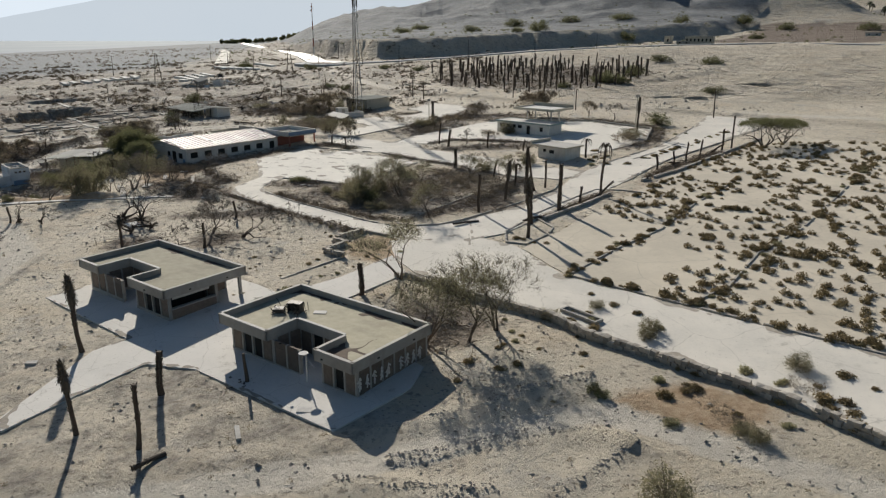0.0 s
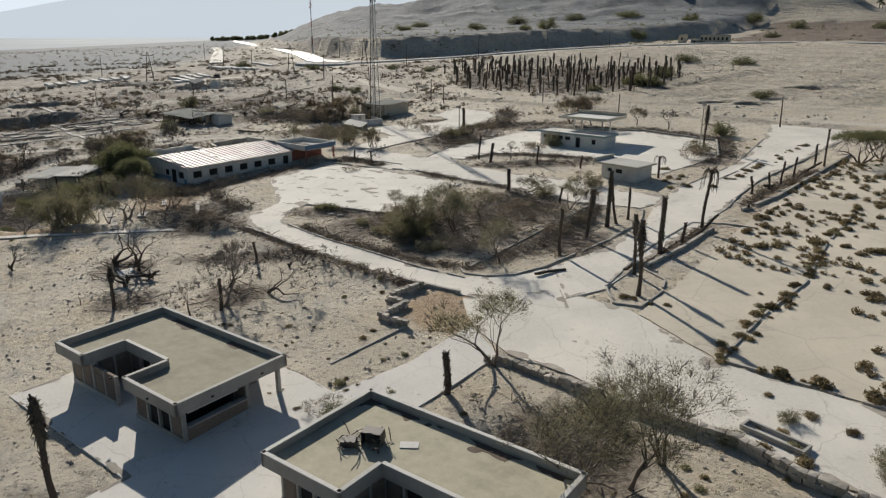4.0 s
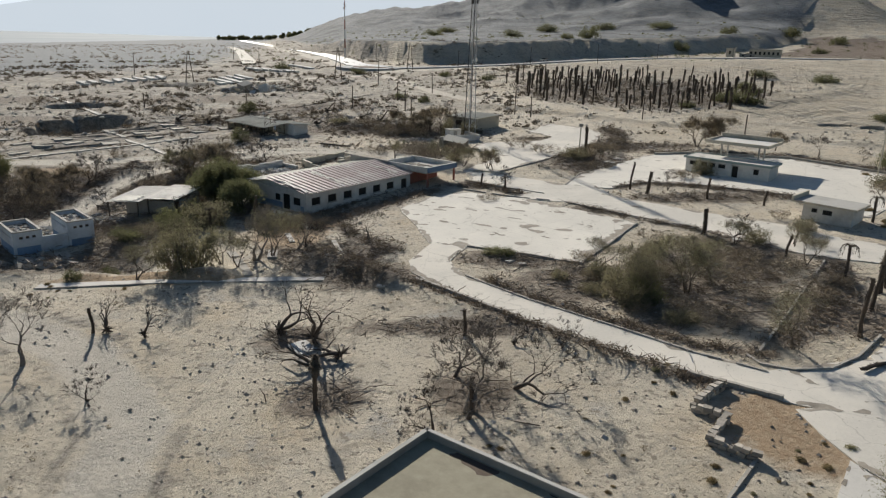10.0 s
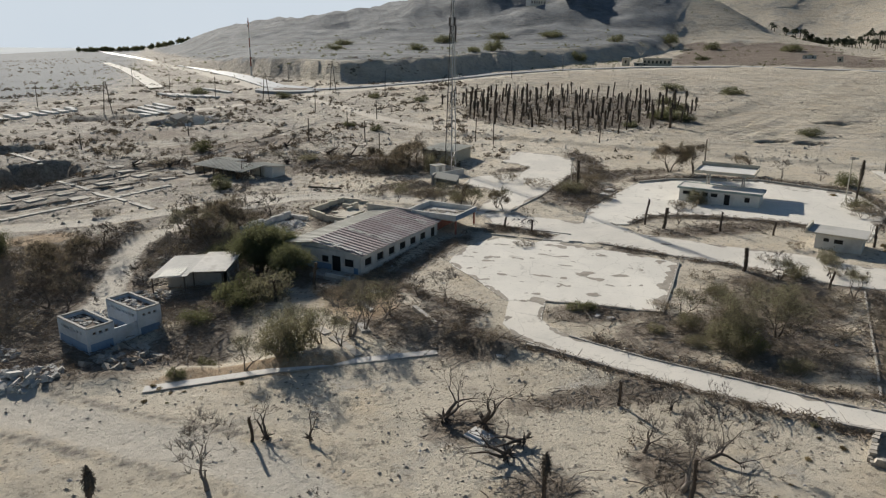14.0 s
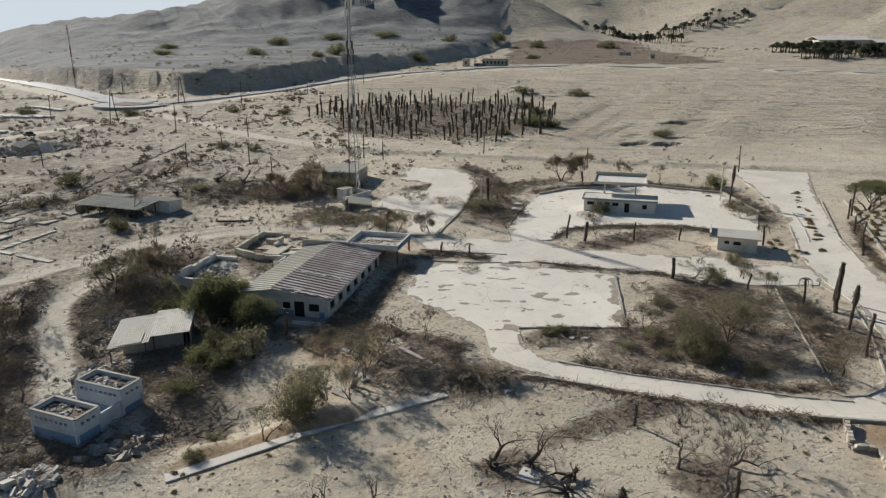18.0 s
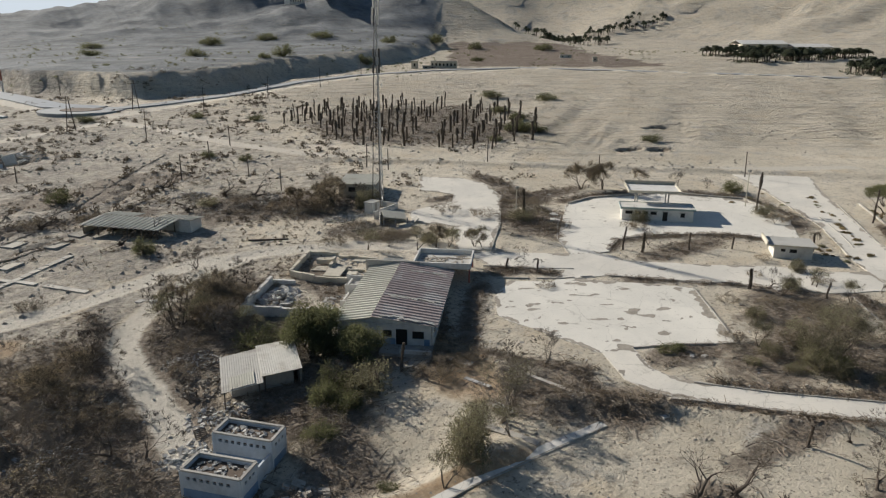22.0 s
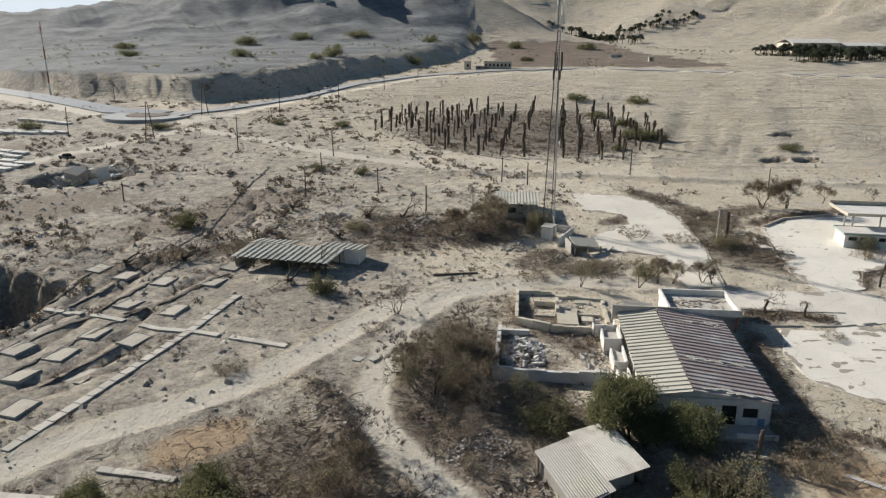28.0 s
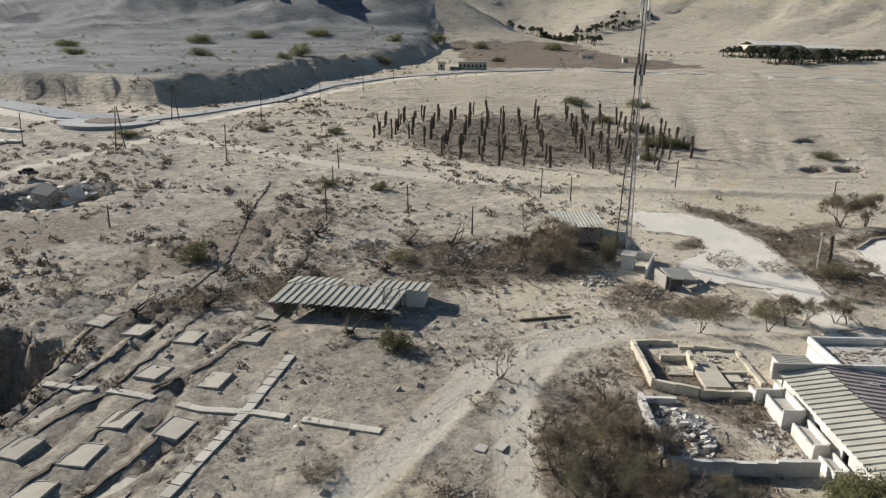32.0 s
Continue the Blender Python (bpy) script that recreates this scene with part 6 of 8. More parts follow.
for i, (x, y, h, tip) in enumerate(((20.4, 92.6, 3.4, -55), (45.4, 119.4, 3.0, -48), (12.9, 98.0, 5.4, -14), (-16.6, 36.4, 2.2, -80), (4.2, 83.0, 3.2, -86), (38.0, 112.6, 3.0, -84), (30.8, 104.4, 3.0, -85), (12.0, 84.2, 3.4, -84))):
    STOCK.put(("palm", (1, i % 3)), lambda: palm(17, 1), x, y, h, 0.8, (200, 130, 30, 60, 20, 40, 70, 45)[i], (0, tip), sink=-0.1)

BARE = [(-59.4, 83.9, 5.7), (-52.4, 79.0, 2.7), (-27.8, 81.7, 4.5), (-27.0, 77.1, 6.4), (-23.7, 80.1, 4.8), (-29.3, 74.8, 3.3), (-36.7, 114.0, 4.4), (-43.4, 111.4, 3.7), (-39.5, 116.2, 2.6), (-47.8, 107.1, 6.4), (-19.5, 86.9, 2.2),
        (-69.8, 152.4, 5.6), (-63.0, 166.9, 4.4), (-58.1, 156.8, 4.6), (-62.8, 167.4, 3.2), (4.6, 136.6, 3.2), (5.1, 114.1, 2.9), (10.6, 111.1, 2.8), (38.6, 159.8, 4.2), (44.4, 156.2, 2.6), (-24.5, 188.0, 4.2), (-26.3, 202.4, 5.6),
        (-18.6, 143.2, 2.8), (-69.4, 147.0, 4.6), (-66.0, 141.5, 4.8), (-63.4, 147.3, 5.0), (-61.0, 152.0, 4.0), (-71.3, 137.5, 4.2), (-72.6, 144.0, 3.6), (-80.6, 142.8, 4.0), (-88.8, 128.3, 5.2), (-81.5, 122.1, 4.8), (-79.0, 119.6, 4.4), (-86.0, 122.6, 4.6), (-64.6, 137.0, 3.8), (-67.0, 155.0, 4.0), (-44.2, 110.6, 4.6), (-72.4, 127.8, 3.6), (-81.2, 140.6, 5.0), (-88.0, 127.0, 5.6), (-81.5, 133.0, 4.4), (-59.5, 121.5, 4.0)]
for i, (x, y, h) in enumerate(BARE):
    v = i % 6
    STOCK.put(("bare", v), bare(v), x, y, h, None, RNG.uniform(0, 360))
LEAFY = [(-2.6, 100.2, 4.6), (-10.9, 98.0, 4.4), (8.6, 104.2, 3.6), (-1.6, 50.4, 7.2), (1.9, 50.4, 6.7), (4.4, 52.3, 6.7), (-4.0, 64.6, 6.4), (-5.9, 97.3, 6.4), (-1.7, 86.0, 5.0), (-10.9, 95.4, 4.0), (-13.0, 103.2, 3.6), (4.2, 111.4, 3.4), (10.3, 110.3, 3.2), (-9.0, 100.4, 3.8), (-58.2, 101.6, 3.6), (-51.0, 105.8, 4.2), (-53.8, 102.6, 5.8), (-36.3, 160.6, 3.8), (-29.4, 155.9, 4.3), (-24.4, 154.2, 4.0), (-19.6, 151.0, 4.2), (-46.4, 108.0, 5.4), (-49.0, 104.4, 3.6), (-70.4, 148.6, 4.6), (-67.0, 145.4, 4.8), (-66.0, 151.6, 4.4), (-63.4, 140.4, 3.8)]
for i, (x, y, h) in enumerate(LEAFY):
    v = i % 4
    STOCK.put(("leafy", v), leafy(v), x, y, h, None, RNG.uniform(0, 360))
BROWN = [(-30.4, 189.4, 6.2), (-33.5, 186.4, 5.4), (-36.6, 190.6, 5.0), (-27.8, 193.6, 5.6), (21.1, 171.0, 6.8), (25.0, 168.6, 6.6), (34.1, 166.6, 4.2), (-31.6, 192.4, 5.0), (-66.4, 148.4, 5.4), (-63.8, 151.4, 5.6), (-68.6, 152.6, 4.6), (-66.2, 143.6, 4.6), (-62.2, 147.0, 4.6),
         (-20.4, 152.0, 3.8), (-26.0, 155.4, 4.0), (-1.8, 157.0, 3.4), (-82.4, 139.0, 4.6), (-86.0, 134.4, 4.6)]
for i, (x, y, h) in enumerate(BROWN):
    STOCK.put(("brown", i % 3), brown(i % 3), x, y, h, None, RNG.uniform(0, 360))
GREEN = [(-58.6, 129.5, 6.4), (-54.8, 126.4, 4.6), (-95.5, 135.5, 5.6), (-93.0, 141.0, 4.8), (-93.5, 132.0, 4.4), (-55.6, 133.8, 4.4), (-103.8, 145.0, 4.0), (-57.6, 128.4, 3.6), (-98.5, 131.0, 4.6)]
for i, (x, y, h) in enumerate(GREEN):
    v = i % 3
    STOCK.put(("green", v), green(v), x, y, h, None, RNG.uniform(0, 360))
# bushes and thickets: x, y, height, width factor, kind (0 olive, 1 dry, 2 green)
BUSHES = [(-11.7, 94.2, 2.0, 1.0, 0), (-11.0, 97.0, 1.8, 0.9, 2), (-7.6, 94.2, 0.8, 0.9, 1), (-13.2, 101.6, 1.3, 0.9, 0), (-9.2, 99.8, 1.8, 0.8, 0), (-4.0, 92.0, 0.9, 0.8, 1), (0.0, 96.0, 0.9, 1.0, 1), (2.5, 101.0, 1.0, 0.9, 1), (-5.6, 108.8, 1.2, 0.9, 0), (3.5, 107.0, 0.8, 0.9, 1), (-23.0, 108.4, 0.9, 0.7, 2),
          (-21.4, 108.0, 0.9, 0.6, 2), (-17.0, 101.0, 0.8, 0.6, 0), (-14.5, 97.5, 0.8, 0.7, 0), (13.5, 147.0, 2.2, 1.2, 0), (10.2, 143.6, 1.7, 0.9, 1), (8.6, 144.8, 1.5, 0.9, 1), (-70.5, 140.0, 1.9, 1.2, 1), (-68.0, 146.0, 2.2, 1.4, 1), (-66.5, 151.0, 2.0, 1.2, 1), (-72.0, 134.5, 1.3, 1.0, 1), (-60.0, 154.0, 1.6, 1.2, 1), ]
BUSHES += [(-63.0, 136.0, 2.2, 1.6, 2), (-61.5, 130.0, 2.2, 1.6, 1), (-86.0, 136.0, 3.6, 2.2, 1), (-91.0, 140.0, 3.4, 2.2, 1), (-97.0, 141.0, 3.2, 2.0, 0), (-84.5, 130.0, 3.2, 2.0, 1), (-82.0, 127.5, 2.2, 1.6, 1), (-89.0, 119.0, 3.4, 2.2, 1), (-84.0, 117.0, 2.4, 1.8, 1)]
BUSHES += [(-101.0, 137.0, 3.4, 2.2, 1), (-56.5, 119.5, 2.8, 1.6, 0), (-46.5, 122.0, 1.3, 1.2, 1), (-43.8, 119.6, 1.2, 1.0, 1), (-55.0, 103.0, 3.6, 1.2, 0), (-53.2, 105.0, 3.4, 1.1, 0), (-60.1, 211.2, 1.4, 1.7, 1), (-52.6, 209.5, 1.6, 1.8, 1), (-44.7, 211.3, 1.4, 1.6, 1), (-44.9, 201.7, 1.6, 1.7, 1), (-48.1, 221.6, 1.2, 1.4, 1), (-51.5, 203.6, 1.2, 1.5, 0), (-77.5, 221.6, 2.6, 1.6, 2), (-73.9, 201.9, 2.6, 1.5, 1), (-96.4, 218.8, 3.0, 1.7, 1), (-84.0, 204.1, 2.4, 1.5, 1), (-68.2, 179.2, 2.4, 1.3, 2)]
BUSHES += [(-86.3, 164.2, 1.5, 1.0, 1), (-67.5, 163.8, 1.2, 1.0, 1), (-39.2, 249.6, 1.6, 1.1, 2), (-32.4, 240.3, 1.7, 1.2, 2), (-25.4, 316.5, 1.9, 1.3, 2), (-28.5, 192.6, 2.6, 1.7, 1), (-32.5, 187.0, 2.4, 1.6, 1), (-22.0, 186.6, 2.4, 1.2, 0), (-36.0, 190.0, 2.6, 1.6, 1)]
BUSHES += [(-13.0, 172.0, 2.2, 1.6, 1), (-9.0, 166.5, 1.8, 1.5, 1), (-4.0, 160.0, 1.8, 1.5, 0), (2.0, 166.0, 2.0, 1.6, 1), (-2.0, 152.0, 1.5, 1.3, 1), (34.0, 133.0, 2.0, 1.5, 1), (36.5, 136.5, 1.8, 1.3, 0), (6.0, 104.0, 1.3, 1.2, 1), (-48.0, 117.0, 1.0, 0.9, 1)]
BUSHES += [(-40.6, 107.0, 0.7, 0.8, 1), (-37.5, 103.4, 0.6, 0.8, 1), (-34.5, 101.4, 0.6, 0.8, 1), (-31.0, 162.0, 1.8, 1.5, 1), (-40.0, 166.0, 1.5, 1.4, 1), (-12.0, 56.0, 1.2, 0.8, 1), (-13.8, 57.6, 1.3, 0.9, 2), (-15.6, 59.0, 1.0, 0.8, 1), (-22.0, 132.0, 0.8, 0.9, 1), (17.4, 39.4, 0.7, 0.45, 1)]
BUSHES += [(18.2, 38.0, 0.7, 0.4, 1), (10.0, 42.2, 0.7, 0.35, 2), (10.5, 41.6, 0.6, 0.3, 2), (18.6, 36.2, 0.7, 0.42, 0), (17.9, 37.2, 0.6, 0.4, 0), (11.6, 31.0, 1.5, 0.9, 0), (24.9, 44.7, 1.0, 0.6, 0), (23.9, 41.7, 0.9, 0.6, 1), (16.5, 51.4, 1.0, 0.5, 0), (15.8, 50.0, 0.9, 0.45, 0), (13.2, 56.2, 0.7, 0.4, 0), (-4.5, 114.0, 1.1, 0.9, 1), (-0.8, 109.8, 1.3, 1.0, 1), (7.0, 118.0, 0.9, 0.7, 1), (6.8, 111.7, 1.4, 0.9, 0), (12.7, 110.6, 1.4, 0.9, 1), (9.0, 99.4, 1.1, 0.9, 1), (0.7, 104.4, 1.2, 0.9, 1), (14.0, 115.6, 1.6, 0.8, 0), (13.6, 121.4, 1.3, 0.7, 1), (-62.0, 104.6, 0.8, 0.6, 2), (-64.2, 101.6, 0.8, 0.6, 2), (8.8, 54.2, 0.8, 0.5, 0), (46.0, 150.8, 2.4, 1.5, 2)]
BUSHES += [(-14.2, 106.0, 1.2, 0.9, 1), (-12.4, 96.4, 2.4, 1.1, 0), (-10.4, 95.2, 2.0, 1.0, 2), (-13.4, 100.6, 1.4, 1.0, 1), (-7.4, 102.6, 1.5, 1.2, 1), (-2.0, 101.0, 1.5, 1.3, 1), (3.3, 105.2, 1.5, 1.2, 1), (4.6, 101.6, 1.3, 1.2, 1), (5.4, 96.0, 1.2, 1.0, 1), (-5.8, 90.6, 1.1, 1.0, 1), (-8.6, 90.6, 1.0, 0.9, 0)]
BUSHES += [(-40.3, 192.2, 2.0, 1.4, 1), (-38.1, 186.2, 1.6, 1.4, 1), (-32.6, 183.6, 1.6, 1.3, 1), (-32.3, 173.4, 1.2, 1.1, 1), (-34.5, 166.9, 1.8, 1.3, 1), (-31.0, 164.6, 2.0, 1.3, 1), (-26.6, 162.6, 1.8, 1.2, 1), (-25.6, 158.4, 1.6, 1.1, 0), (8.6, 186.0, 1.4, 1.2, 1), (6.4, 176.0, 1.5, 1.3, 1), (1.8, 168.4, 1.6, 1.3, 1), (-2.4, 160.6, 1.4, 1.2, 1), (-26.4, 183.6, 3.4, 0.8, 0)]
BUSHES += [(-49.4, 117.6, 1.5, 1.0, 1), (-47.0, 118.2, 1.6, 1.1, 1), (-44.6, 119.0, 1.4, 1.0, 1), (-50.8, 119.8, 1.2, 0.9, 1), (-59.8, 117.6, 2.0, 1.0, 2), (-61.6, 120.0, 2.2, 1.0, 2), (-59.4, 122.4, 2.4, 1.0, 2)]
BUSHES += [(-58.5, 121.0, 1.8, 1.2, 2), (-60.2, 118.6, 1.7, 1.1, 2), (-62.2, 116.4, 1.6, 1.1, 1), (-64.2, 114.4, 1.5, 1.0, 2), (-66.2, 112.8, 1.4, 1.0, 1), (-15.8, 104.2, 0.7, 0.8, 1), (4.0, 96.4, 1.2, 1.1, 1), (7.2, 99.4, 1.1, 1.0, 1), (-8.4, 101.8, 1.2, 1.2, 1), (-12.2, 93.2, 1.0, 1.0, 1)]
for i, (x, y, h, w, k) in enumerate(BUSHES):
    v = k + 3 * (i % 2)
    STOCK.put(("scrub", v), scrub(v), x, y, h, w, RNG.uniform(0, 360))


def acacia():
    root = thing("umbrella_acacia", Matrix(), "wide flat-topped dusty acacia on bare slanting trunks", "tree")
    rng, tips = random.Random(900), []
    for k in range(4):
        geo, own = Geo(), []
        a = 1.6 * k + 0.4
        limb(geo, own, rng, Vector((0.1 * math.cos(a), 0.1 * math.sin(a), -0.2)), Vector((0.75 * math.cos(a), 0.75 * math.sin(a), 1)).normalized(), 2.1, 0.15, 0, 3, (2, 3, 3), -0.04)
        part("trunk", geo, M_BARK, root, smooth=True)
        tips += own
    disc = []
    for _ in range(260):
        a, r = rng.uniform(0, 6.2832), 3.6 * math.sqrt(rng.random())
        r *= 0.8 + 0.35 * float(value_noise(np.array(2 * math.cos(a) + 5), np.array(2 * math.sin(a)), 8))
        disc.append((r * math.cos(a), r * math.sin(a), 4.25 - 0.05 * r * r + rng.uniform(-0.35, 0.25)))
    twig = Geo()
    for k, (p, d) in enumerate(tips):
        for q in disc[k % 6::6][:6]:
            if (Vector(q) - p).length < 2.6:
                twig.tube([p, (p + Vector(q)) / 2, Vector(q)], [0.03, 0.02, 0.008], 3, False)
    tagged(part("twig_mass", twig, M_BARK, root), kind="stuff")
    tagged(part("crown", leaf_cloud(disc, 44, 0.24, 0.085, 901, 0.6), M_LEAFGREEN, root), kind="stuff")
    return root, 4.8


STOCK.put("acacia", acacia, 56.7, 124.4, 5.2, 1.15, 10)
STOCK.put("acacia", acacia, 61.4, 127.0, 4.6, 0.95, 130)


# ---- small desert shrubs ----
def shrub_mesh(seed, material):
    """A round tangle of thin twigs, about one metre across."""
    g = np.random.RandomState(seed)
    lobes = g.uniform(-0.22, 0.22, (6, 3)) * (1, 1, 0.25)
    n = 620
    d = g.normal(0, 1, (n, 3))
    d[:, 2] = np.abs(d[:, 2]) * 0.9
    d /= np.linalg.norm(d, axis=1)[:, None]
    c = lobes[g.randint(0, 6, n)] + d * g.uniform(0.12, 0.34, (n, 1)) ** 0.8
    geo = leaf_cloud([tuple(p) for p in c], 1, 0.012, 0.075, seed, 1.0, 0.42)
    return geo.mesh("desert_shrub", material)


SHRUBS = [shrub_mesh(k, (M_SHRUB, M_SHRUB, M_SHRUB, M_LEAF)[k % 4]) for k in range(8)]


REST = []


def shrub(x, y, s, z=None, group="desert shrubs"):
    k = RNG.randrange(8)
    if shrub.count >= 290:
        REST.append((x, y, (gz(x, y) if z is None else z), s))
        return
    shrub.count += 1
    solid("desert_shrub", SHRUBS[k], None, "small round dry shrub" if k % 4 < 3 else "small round greyish green shrub", "shrub", group,
          m=pose(x, y, (gz(x, y) if z is None else z) - 0.02, 0, 0, RNG.uniform(0, 360)) @ Matrix.Diagonal((s * RNG.uniform(0.9, 1.4), s, s * RNG.uniform(0.75, 1.0), 1)))


shrub.count = 0
ROWS_OF_SHRUBS = [([(11.7, 63.8), (18.4, 71.6), (25.0, 78.0), (32.4, 88.4), (44, 102)], 46), ([(20.9, 55.6), (25.8, 59.7), (32.0, 68.4), (40.4, 76.4), (55.3, 94.5), (66, 108)], 62), ([(31.8, 46.4), (38.0, 53.0), (47.0, 63.0), (60, 78)], 44),
                  ([(12.2, 64.4), (20.4, 57.2), (31.6, 47.2), (42, 37)], 34), ([(25.0, 78.0), (34.0, 70.0), (44.0, 61.0)], 22), ([(32.4, 88.4), (44.0, 78.0), (56.0, 66.0)], 24), ([(24.8, 92.6), (30, 98), (36.5, 105)], 12), ([(36.5, 107), (46, 117), (57, 128)], 16)]
for x, y, r, n, s in ((7, 48, 6, 16, 0.6), (-12, 60, 4, 14, 0.6), (-16, 68, 7, 16, 0.45), (18, 42, 5, 14, 0.8), (24, 39, 4, 10, 1.0), (-8, 72, 4, 8, 0.5), (-24, 72, 6, 8, 0.4), (14, 55, 4, 9, 0.8), (31, 40, 6, 8, 0.9), (-14, 80, 3, 5, 0.5), (9, 76, 2, 5, 0.6), (-62, 100, 5, 8, 0.5), (28, 118, 6, 12, 0.8), (44, 140, 8, 14, 0.8)):
    for _ in range(n):
        px, py = x + RNG.gauss(0, r * 0.5), y + RNG.gauss(0, r * 0.5)
        shrub(px, py, s * RNG.uniform(0.6, 1.4))
ROWS_OF_SHRUBS.insert(0, ([(29.0, 112.6), (41.5, 124.6), (57.0, 140.6)], 30))
for line, n in ROWS_OF_SHRUBS:
    for _ in range(n):
        k = RNG.randrange(len(line) - 1)
        t = RNG.random()
        x, y = line[k][0] + (line[k + 1][0] - line[k][0]) * t + RNG.gauss(0, 0.45), line[k][1] + (line[k + 1][1] - line[k][1]) * t + RNG.gauss(0, 0.45)
        shrub(x, y, RNG.uniform(0.45, 1.25), float(plain(x, y)) + 0.04)


def many_shrubs(name, label, spots, sizes, material, blades=40, seed=1, broad=0.035):
    """Countless small tufts as one object of stuff."""
    g = np.random.RandomState(seed)
    n = len(spots)
    c = np.repeat(np.array(spots, float), blades, axis=0)
    s = np.repeat(np.array(sizes, float), blades)[:, None]
    d = g.normal(0, 1, (n * blades, 3))
    d[:, 2] = np.abs(d[:, 2]) * 0.8
    d /= np.linalg.norm(d, axis=1)[:, None]
    w = np.cross(d, g.normal(0, 1, d.shape))
    w /= np.linalg.norm(w, axis=1)[:, None]
    mid = c + d * s * g.uniform(0.18, 0.5, (len(c), 1))
    e = g.normal(0, 1, d.shape)
    e /= np.linalg.norm(e, axis=1)[:, None]
    vs = np.stack([mid - e * s * 0.11, mid + w * s * broad, mid + e * s * 0.11, mid - w * s * broad], 1).reshape(-1, 3)
    geo = Geo()
    geo.v = [tuple(v) for v in vs.tolist()]
    geo.f = [(i, i + 1, i + 2, i + 3) for i in range(0, len(vs), 4)]
    return solid(name, geo, material, label, "tufts", kind="stuff")


def scatter(n, x0, x1, y0, y1, seed, avoid=True, keep=None):
    g = np.random.RandomState(seed)
    x, y = g.uniform(x0, x1, n), g.uniform(y0, y1, n)
    ok = np.ones(n, bool)
    if avoid:
        for _, outline, *_ in PAVED:
            ok &= ~inside(x, y, outline)
    if keep is not None:
        ok &= keep(x, y)
    x, y = x[ok], y[ok]
    return np.stack([x, y, terrain(x, y)], -1), g


spots, g = scatter(2700, 16, 90, 34, 126, 5, False, lambda x, y: inside(x, y, PARKING) & (fbm(x / 6, y / 6, 71, 3) > 0.36) & (x > 20))
spots[:, 2] = plain(spots[:, 0], spots[:, 1]) + 0.04
spots = np.concatenate([spots, np.array([r[:3] for r in REST]), np.array([r[:3] for r in REST])])
sizes = np.concatenate([g.uniform(0.45, 1.3, len(spots) - 2 * len(REST)), [r[3] * 1.1 for r in REST], [r[3] for r in REST]])
many_shrubs("shrub_tufts", "small dry tufts scattered over the sandy parking lot", spots, sizes, M_SHRUB, 110, 6, 0.065)
spots, g = scatter(5200, -120, 60, 28, 240, 8, True, lambda x, y: fbm(x / 9, y / 9, 73, 4) > 0.52)
many_shrubs("dry_tufts", "small dry tufts and seedlings on the stony ground", spots, g.uniform(0.15, 0.6, len(spots)), M_LEAFDRY, 26, 9, 0.06)
spots, g = scatter(15000, -330, 20, 185, 420, 12, True, lambda x, y: fbm(x / 10, y / 10, 75, 5, 0.6) > 0.55)
many_shrubs("far_scrub", "low dark scrub on the far plain", spots, g.uniform(0.6, 2.4, len(spots)), M_BRUSH, 34, 13, 0.075)
spots, g = scatter(5200, -760, -60, 400, 1150, 18, True, lambda x, y: (fbm(x / 45, y / 22, 76, 5, 0.6) > 0.52) & (x < -60 - 0.28 * (y - 420)))
many_shrubs("flats_scrub", "low dark scrub on the flats towards the sea", spots, g.uniform(0.9, 3.2, len(spots)), M_BRUSH, 22, 19, 0.08)
spots, g = scatter(2200, -200, 420, 400, 760, 14, True, lambda x, y: fbm(x / 30, y / 30, 77, 4) > 0.54)
many_shrubs("plateau_scrub", "scattered dark scrub on the plateau and hills", spots, g.uniform(0.8, 3.0, len(spots)), M_LEAFGREEN, 30, 15, 0.08)

spots, g = scatter(9000, -125, -40, 118, 235, 16, True, lambda x, y: (fbm(x / 6, y / 6, 79, 5, 0.6) > 0.57) & (near_line(x, y, TRACKS[0]) > 3) & (near_line(x, y, TRACKS[1]) > 3))
many_shrubs("weeds", "brown weeds and dead seedlings on the abandoned ground", spots, g.uniform(0.3, 1.0, len(spots)), M_BRUSH, 34, 17, 0.06)


def stones(name, n, x0, x1, y0, y1, size, seed, material, label, keep=None, avoid=True):
    pts, g = scatter(n, x0, x1, y0, y1, seed, avoid, keep)
    geo = Geo()
    for x, y, z in pts:
        s = size * g.uniform(0.3, 1.0) ** 1.5 * 1.4
        j = g.uniform(0.55, 1.3, 6)
        geo.add([(x + s * j[0], y, z), (x, y + s * j[1], z), (x - s * j[2], y, z), (x, y - s * j[3], z), (x + s * g.uniform(-0.3, 0.3), y + s * g.uniform(-0.3, 0.3), z + s * j[4] * 0.75)], [(0, 1, 4), (1, 2, 4), (2, 3, 4), (3, 0, 4)])
    return solid(name, geo, material, label, "stones", kind="stuff")


stones("loose_stones", 6000, -115, 40, 30, 175, 0.16, 21, M_STONE, "loose stones strewn over the ground")
stones("bank_stones", 9000, -8, 14, 30, 47, 0.09, 27, M_STONE, "rough stones heaped along low banks", lambda x, y: np.minimum.reduce([near_line(x, y, b[0]) for b in BERMS[:4]]) < 0.5)
stones("pale_stones", 5000, -115, 60, 60, 240, 0.18, 22, M_TRASH, "pale stones and bits of rubble on the ground", lambda x, y: fbm(x / 8, y / 8, 81, 3) > 0.5)
stones("far_stones", 5000, -200, 120, 170, 420, 0.5, 23, M_STONE, "boulders and clods on the far plain", lambda x, y: fbm(x / 20, y / 20, 83, 3) > 0.5)
